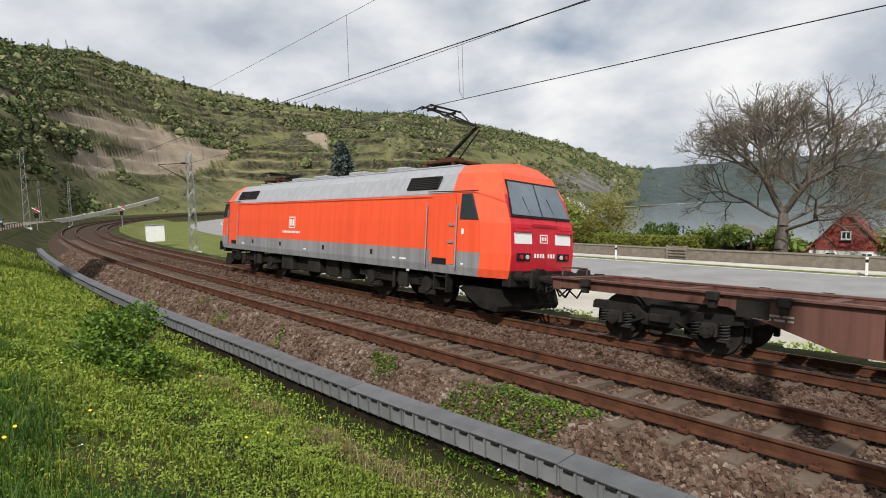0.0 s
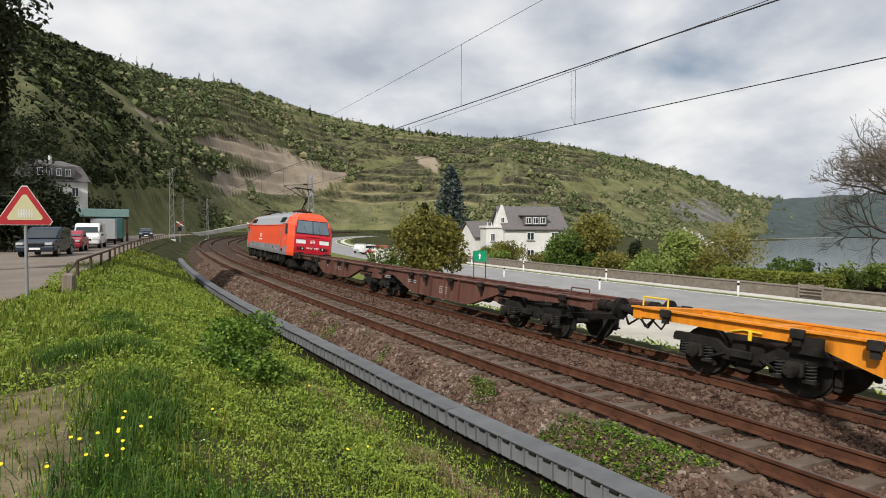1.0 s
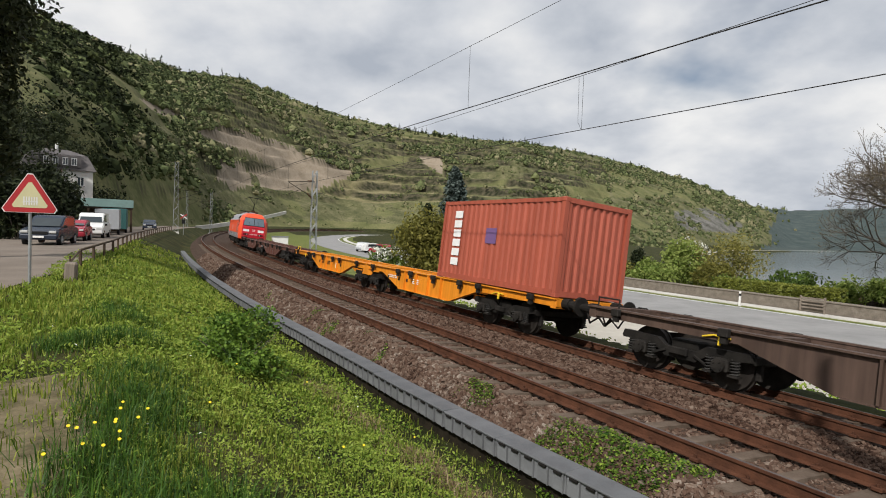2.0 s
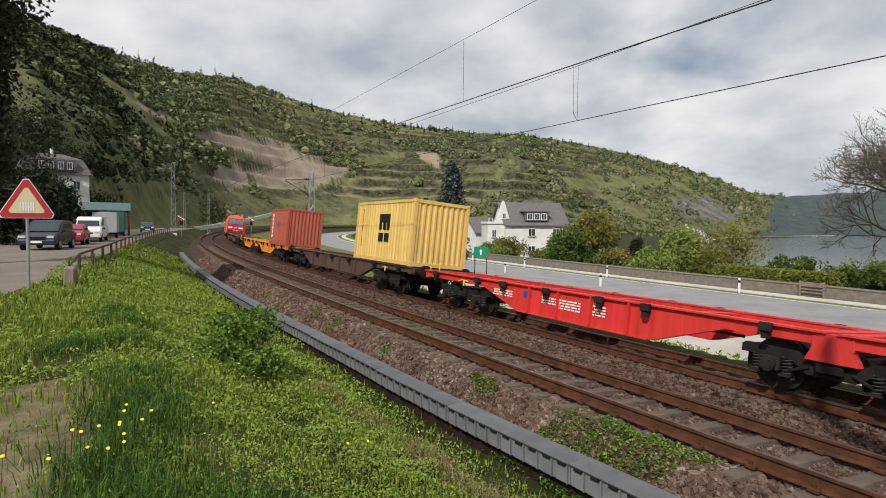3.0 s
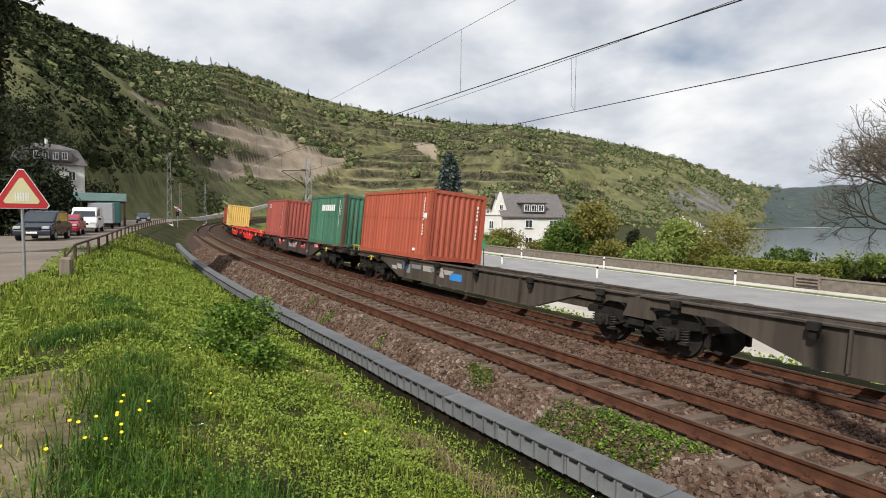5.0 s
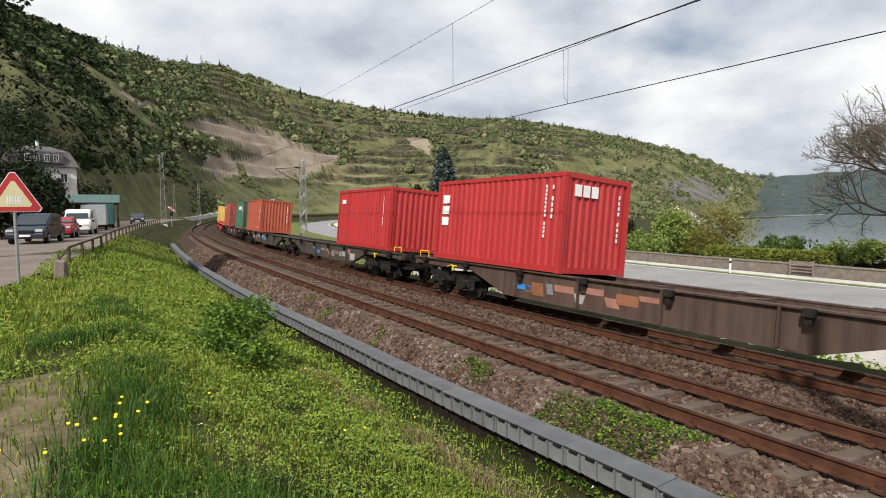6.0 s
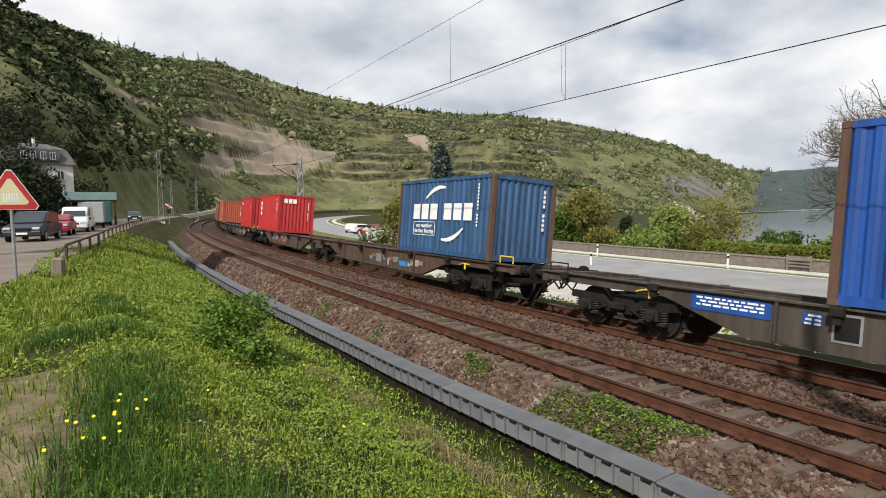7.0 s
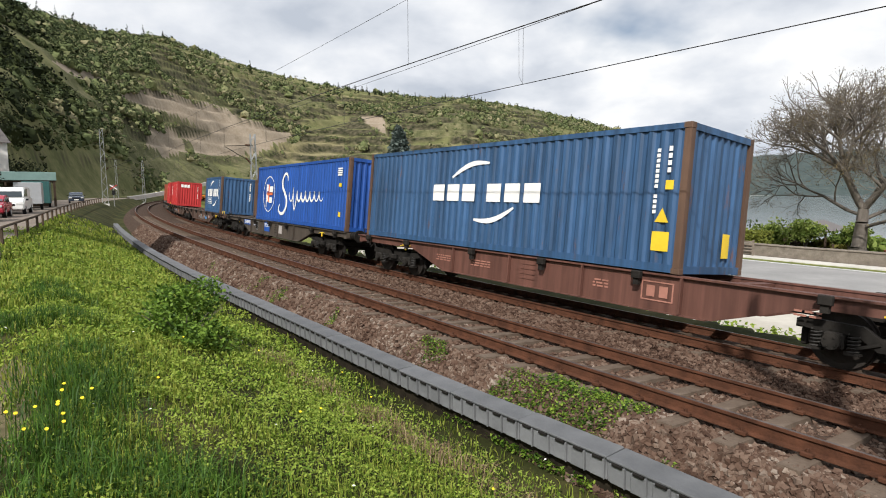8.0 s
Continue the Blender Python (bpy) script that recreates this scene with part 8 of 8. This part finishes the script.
def warning_sign():
    th = empty("warning_sign", "red-bordered triangular level crossing sign on a grey post", "road sign")
    th.matrix_basis = pose(-10.05, 13.35, 0.85, 0, 0, 33)
    bm = bmesh.new()
    tube(bm, (0, 0.04, -0.3), (0, 0.04, 2.35), 0.035, n=12)
    part("post", bm, M["galv"], th)
    def tri(r, y0, y1, mat, name):
        bm = bmesh.new()
        pts = []
        for k in range(3):
            a = math.pi / 2 + k * 2 * math.pi / 3
            for d in (-0.16, 0.16):
                pts.append((r * math.cos(a + d * 0.55), 2.02 + r * math.sin(a + d * 0.55)))
        prism(bm, pts, y0, y1)
        part(name, bm, mat, th)
    tri(0.60, -0.004, 0.012, M["white"], "edge")
    tri(0.575, -0.010, -0.005, M["sign_red"], "border")
    tri(0.385, -0.016, -0.011, M["sign_cream"], "field")
    bm = bmesh.new()
    for i in range(6):
        box(bm, -0.13 + i * 0.05, -0.105 + i * 0.05, -0.022, -0.0165, 1.86, 2.06)
    box(bm, -0.14, 0.155, -0.022, -0.0165, 1.93, 1.955)
    part("pictogram", bm, M["white"], th, "faded gate pictogram")


warning_sign()


def railing():
    th = empty("railing", "rusty brown tubular railing along the lane edge", "railing")
    pts = []
    for s in np.arange(10.2, 88, 3.0):
        e = float(np.interp(s, [-30, 5, 12, 22, 50, 90], [8.6, 9.0, 7.9, 7.1, 5.9, 5.2])) - 0.05
        if s < 11:
            e -= 0.3
        p = on_line(s, e, 0.72)
        pts.append(p)
        bm = bmesh.new()
        tube(bm, p - Vector((0, 0, 0.4)), p + Vector((0, 0, 0.62)), 0.05 if s > 13 else 0.025, n=6)
        part("post", bm, M["wood_dark"], th)
    up = Vector((0, 0, 0.64))
    runs = [(on_line(8.6, 8.1, 0.35), pts[0] + up * 0.7, 0.028), (pts[0] + up * 0.7, pts[1] + up, 0.03)] + [(a + up, b + up, 0.045) for a, b in zip(pts[1:], pts[2:])]
    for a, b, r in runs:
        bm = bmesh.new()
        tube(bm, a, b, r, n=6)
        part("top_rail", bm, M["wood_dark"], th)
    th = empty("wooden_post", "weathered stump of a thick wooden post", "post")
    th.matrix_basis = pose(-10.1, 14.9, 0.7, 4, 3, 20)
    bm = bmesh.new()
    box(bm, -0.14, 0.14, -0.12, 0.12, -0.3, 0.55, 0.04)
    part("stump", bm, M["wood_grey"], th)


railing()


def car(label, x, y, z, yaw, paint_mat, L=4.3, W=1.8, H=1.6, van=False):
    """A parked car: shaped body, glass, wheels, lamps. Its nose points along +x."""
    th = empty("parked_car", label, "car", "vehicles parked on the lane")
    th.matrix_basis = pose(x, y, z, 0, 0, yaw)
    h = H
    if van:
        low = [(-L / 2, 0.35), (L / 2, 0.35), (L / 2, 0.85), (L / 2 - 0.25, 1.05), (L / 2 - 0.95, 1.22), (-L / 2, 1.22)]
        top = [(-L / 2 + 0.02, 1.22), (L / 2 - 0.95, 1.22), (L / 2 - 1.75, h - 0.05), (L / 2 - 2.1, h), (-L / 2 + 0.1, h)]
    else:
        low = [(-L / 2, 0.35), (L / 2 - 0.05, 0.3), (L / 2, 0.62), (L / 2 - 0.1, 0.86), (L / 2 - 1.15, 1.02), (-L / 2 + 0.1, 1.02), (-L / 2, 0.8)]
        top = [(-L / 2 + 0.12, 1.02), (L / 2 - 1.15, 1.02), (L / 2 - 1.95, h - 0.06), (L / 2 - 2.3, h), (-L / 2 + 0.6, h - 0.02), (-L / 2 + 0.3, h - 0.12)]
    bm = bmesh.new()
    prism(bm, low, -W / 2, W / 2)
    bmesh.ops.bevel(bm, geom=list(bm.edges), offset=0.07, segments=2, affect="EDGES")
    part("body", bm, paint_mat, th, smooth=False)
    bm = bmesh.new()
    prism(bm, top, -W / 2 + 0.12, W / 2 - 0.12)
    bmesh.ops.bevel(bm, geom=list(bm.edges), offset=0.06, segments=2, affect="EDGES")
    part("cabin", bm, paint_mat, th)
    bm = bmesh.new()
    x0, x1 = (L / 2 - 1.02, L / 2 - 1.72) if van else (L / 2 - 1.22, L / 2 - 1.90)
    z0, z1 = (1.28, h - 0.14) if van else (1.07, h - 0.14)
    out = 0.05
    vs = [(x0 + out, -W / 2 + 0.2, z0), (x0 + out, W / 2 - 0.2, z0), (x1 + out, W / 2 - 0.28, z1), (x1 + out, -W / 2 + 0.28, z1)]
    A = [bm.verts.new(v) for v in vs]
    B = [bm.verts.new((v[0] - 0.09, v[1], v[2] - 0.02)) for v in vs]
    bm.faces.new(A)
    for i in range(4):
        bm.faces.new((A[i], B[i], B[(i + 1) % 4], A[(i + 1) % 4]))
    bmesh.ops.recalc_face_normals(bm, faces=bm.faces)
    part("windscreen", bm, M["glass"], th)
    for sy in (1, -1):
        bm = bmesh.new()
        y0, y1 = sorted((sy * (W / 2 - 0.11), sy * (W / 2 - 0.13)))
        xr = (-L / 2 + 1.9) if van else (-L / 2 + 0.55)
        prism(bm, [(xr, z0), (x0 - 0.12, z0), (x1 - 0.05, z1), (xr + 0.15, z1)], y0 - 0.005, y1 + 0.005)
        part("side_window", bm, M["glass"], th)
        bm = bmesh.new()
        box(bm, L / 2 - 1.25, L / 2 - 1.08, min(sy * W / 2, sy * (W / 2 + 0.16)), max(sy * W / 2, sy * (W / 2 + 0.16)), 1.0, 1.14, 0.02)
        part("mirror", bm, M["rubber"], th)
        bm = bmesh.new()
        box(bm, L / 2 - 0.16, L / 2 + 0.012, min(sy * 0.5, sy * (W / 2 - 0.08)), max(sy * 0.5, sy * (W / 2 - 0.08)), 0.68, 0.82, 0.02)
        part("headlight", bm, M["lamp_glass"], th)
        for dx in (L / 2 - 0.8, -L / 2 + 0.8):
            wh = new("wheel")
            wh.parent = th
            bm = bmesh.new()
            tube(bm, (dx, sy * (W / 2 - 0.2), 0.32), (dx, sy * (W / 2 + 0.01), 0.32), 0.32, n=20)
            part("tyre", bm, M["rubber"], wh)
            bm = bmesh.new()
            tube(bm, (dx, sy * (W / 2 - 0.02), 0.32), (dx, sy * (W / 2 + 0.02), 0.32), 0.2, n=14)
            part("rim", bm, M["galv"], wh)
    bm = bmesh.new()
    box(bm, L / 2 - 0.05, L / 2 + 0.015, -0.42, 0.42, 0.62, 0.78, 0.01)
    part("grille", bm, M["rubber"], th)
    bm = bmesh.new()
    box(bm, L / 2 - 0.02, L / 2 + 0.022, -0.26, 0.26, 0.42, 0.53)
    part("number_plate", bm, M["white"], th)


def lane_things():
    blue = material("car_dark_blue", shades((0.025, 0.035, 0.055), 0.1), rough=0.25, spec=0.6)
    red = material("car_red", shades((0.34, 0.02, 0.04), 0.1), rough=0.25, spec=0.6)
    white = material("car_white", shades((0.72, 0.72, 0.7), 0.05), rough=0.3, spec=0.6)
    silver = material("car_silver", shades((0.35, 0.36, 0.37), 0.05), rough=0.3, spec=0.6)
    yaw = math.degrees(heading(30)) + 180
    z = 0.77
    car("dark blue compact SUV parked on the lane", -23.6, 33.0, z, yaw - 8, blue, 4.3, 1.85, 1.7)
    car("small red hatchback parked on the lane", -26.3, 39.2, z, yaw - 3, red, 3.6, 1.65, 1.45)
    car("white delivery van parked on the lane", -29.1, 45.6, z, yaw - 3, white, 5.0, 1.95, 2.0, True)
    # grey box trailer and dark teal container body
    for label, x, y, mat, L, W, H, b in (("pale grey box trailer parked on the lane", -33.0, 54.0, silver, 3.6, 2.0, 2.3, 0.55), ("dark teal box body parked on the lane", -36.8, 61.5, M["teal"], 4.6, 2.3, 2.6, 0.45)):
        th = empty("trailer", label, "trailer", "vehicles parked on the lane")
        th.matrix_basis = pose(x, y, z, 0, 0, yaw)
        bm = bmesh.new()
        box(bm, -L / 2, L / 2, -W / 2, W / 2, b, b + H - 0.4, 0.04)
        part("box_body", bm, mat, th)
        bm = bmesh.new()
        box(bm, L / 2, L / 2 + 1.1, -0.05, 0.05, b - 0.05, b + 0.05)
        part("drawbar", bm, M["dark"], th)
        for sy in (1, -1):
            bm = bmesh.new()
            tube(bm, (-0.3, sy * (W / 2 - 0.25), 0.32), (-0.3, sy * (W / 2 - 0.05), 0.32), 0.32, n=16)
            part("wheel", bm, M["rubber"], th)
    car("dark car parked far along the lane", -44, 82, z, yaw, blue, 4.2, 1.8, 1.5)
    # cars on the far yard
    for i, (x, y, m, l) in enumerate(((-12.0, 92, white, "white car on the distant yard"), (-14.5, 97, silver, "silver car on the distant yard"), (-10.6, 88, red, "red car on the distant yard"))):
        car(l, x, y, -1.88, 30 + 50 * i, m)
    # old house above the lane
    th = empty("house", "old white house with dark mansard roof above the lane", "house")
    th.matrix_basis = pose(-46.6, 66.0, 2.9, 0, 0, 42) @ Matrix.Diagonal((0.78, 0.78, 0.78, 1))
    bm = bmesh.new()
    box(bm, -4.2, 4.2, -3.6, 3.6, -1.0, 6.2)
    part("wall", bm, M["render_white"], th)
    bm = bmesh.new()
    V = [(-4.6, -4.0, 6.2), (4.6, -4.0, 6.2), (4.6, 4.0, 6.2), (-4.6, 4.0, 6.2), (-3.6, -2.7, 8.5), (3.6, -2.7, 8.5), (3.6, 2.7, 8.5), (-3.6, 2.7, 8.5), (-1.6, 0, 9.4), (1.6, 0, 9.4)]
    vs = [bm.verts.new(v) for v in V]
    for f in ((0, 1, 5, 4), (1, 2, 6, 5), (2, 3, 7, 6), (3, 0, 4, 7), (4, 5, 9, 8), (5, 6, 9), (6, 7, 8, 9), (7, 4, 8), (3, 2, 1, 0)):
        bm.faces.new([vs[i] for i in f])
    bmesh.ops.recalc_face_normals(bm, faces=bm.faces)
    part("roof", bm, M["slate"], th)
    bm = bmesh.new()
    box(bm, -2.6, 2.6, -4.0, -2.5, 6.6, 8.2)
    part("dormer", bm, M["slate"], th)
    for x in (-1.7, -0.6, 0.6, 1.7):
        window(th, pose(x, -4.03, 7.4), 0.7, 1.1)
    for x in (-2.6, 0, 2.6):
        window(th, pose(x, -3.63, 4.6), 0.9, 1.4)
    for y in (-1.8, 1.6):
        window(th, Matrix.Translation((4.23, y, 4.6)) @ Matrix.Rotation(math.pi / 2, 4, "Z"), 0.9, 1.4)
    bm = bmesh.new()
    tube(bm, (0, 0, 9.2), (0, 0, 10.3), 0.22, n=8)
    part("chimney", bm, M["white"], th)
    th = empty("terrace", "teal balcony front on dark posts beside the old house", "terrace")
    th.matrix_basis = pose(-39.5, 63.0, 0.7, 0, 0, 42)
    bm = bmesh.new()
    box(bm, -3.4, 3.4, -0.1, 0.05, 2.9, 3.8, 0.02)
    part("balcony_front", bm, M["balcony_teal"], th)
    bm = bmesh.new()
    box(bm, -3.4, 3.4, 0.05, 3.0, 2.7, 2.9)
    part("deck", bm, M["wood_dark"], th)
    for x in (-3.2, -1.1, 1.1, 3.2):
        bm = bmesh.new()
        box(bm, x - 0.1, x + 0.1, 0.0, 0.2, -0.3, 2.7)
        part("post", bm, M["wood_dark"], th)
    bm = bmesh.new()
    box(bm, -3.3, 3.3, 2.7, 2.9, -0.3, 2.7)
    part("back_wall", bm, M["wood_dark"], th)
    # small white switch cabinet beside the far track
    th = empty("switch_cabinet", "white switch cabinet beside the far track", "cabinet")
    th.matrix_basis = along(66, -8.6, -1.3)
    bm = bmesh.new()
    box(bm, -0.4, 0.4, -1.0, 1.0, 0, 2.0, 0.03)
    part("body", bm, M["white"], th)
    bm = bmesh.new()
    box(bm, -0.48, 0.48, -1.08, 1.08, 2.0, 2.08)
    part("roof", bm, M["galv"], th)
    # crossing signals
    for s, lat in ((92, 4.0), (97, -7.0)):
        th = empty("crossing_signal", "level crossing signal with red and white arms", "signal", "crossing signals")
        th.matrix_basis = along(s, lat, 0.2)
        bm = bmesh.new()
        tube(bm, (0, 0, -0.3), (0, 0, 3.2), 0.06)
        part("post", bm, M["galv"], th)
        bm = bmesh.new()
        box(bm, -0.12, -0.06, -0.25, 0.25, 1.6, 2.3, 0.02)
        part("lamp_board", bm, M["rubber"], th)
        for k, d in enumerate((35, -35)):
            bm = bmesh.new()
            box(bm, -0.1 - 0.02 * k, -0.085 - 0.02 * k, -0.6, 0.6, -0.07, 0.07)
            bm.transform(Matrix.Translation((0, 0, 2.8)) @ Matrix.Rotation(radians(d), 4, "X"))
            part("cross_arm", bm, M["sign_red"] if k else M["white"], th)


lane_things()


def hill_fence():
    """Pale parapet of the lane that climbs behind the crossing."""
    th = empty("parapet", "long pale parapet of a lane climbing the hillside", "parapet")
    V, F = [], []
    n = 30
    for i in range(n):
        t = 0.62 * i / (n - 1)
        x, y = -58 + 10 * t - 6 * t * t, 128 + 92 * t
        z = 0.4 + 9.5 * t ** 1.2
        for dx, dz in ((-0.2, 0), (-0.2, 0.75), (0.2, 0.75), (0.2, -0.2)):
            V.append((x + dx, y, z + dz))
        if i:
            a, b = 4 * (i - 1), 4 * i
            for j in range(3):
                F.append((a + j, a + j + 1, b + j + 1, b + j))
    part("wall_run", quick("wall_run", V, F, M["concrete"]), None, th)


hill_fence()


def far_bank():
    """Pale gravel shore and quay along the river."""
    for name, pts, label in (("shore", ((136, 300), (196, 400), (256, 500), (340, 576), (436, 660), (560, 745)), "pale gravel shore of the river"), ("quay", ((262, 150), (300, 60), (330, 0), (334, -120)), "pale quay on the opposite river bank")):
        V, F = [], []
        w = 7 if name == "shore" else 10
        for i, (x, y) in enumerate(pts):
            d = -1 if name == "shore" else 1
            V += [(x - 3 * d * -1, y, RIVER_Z + 0.05), (x + d * w, y, RIVER_Z + (1.6 if name == "shore" else 4.0)), (x + d * (w + 14), y, RIVER_Z + (1.0 if name == "shore" else 4.2))]
            if i:
                a, b = 3 * (i - 1), 3 * i
                F += [(a, a + 1, b + 1, b), (a + 1, a + 2, b + 2, b + 1)]
        tagged(new(name, quick(name, V, F, M["concrete"])), label, "river bank", kind="structure")


far_bank()


# ================= movement =================


def motions():
    for ob, u, half, dx, dz in MOVING:
        walk(ob, [(t, ride_pose(t, u, half, dx, dz)) for t in [i * 0.4 for i in range(21)]])


motions()
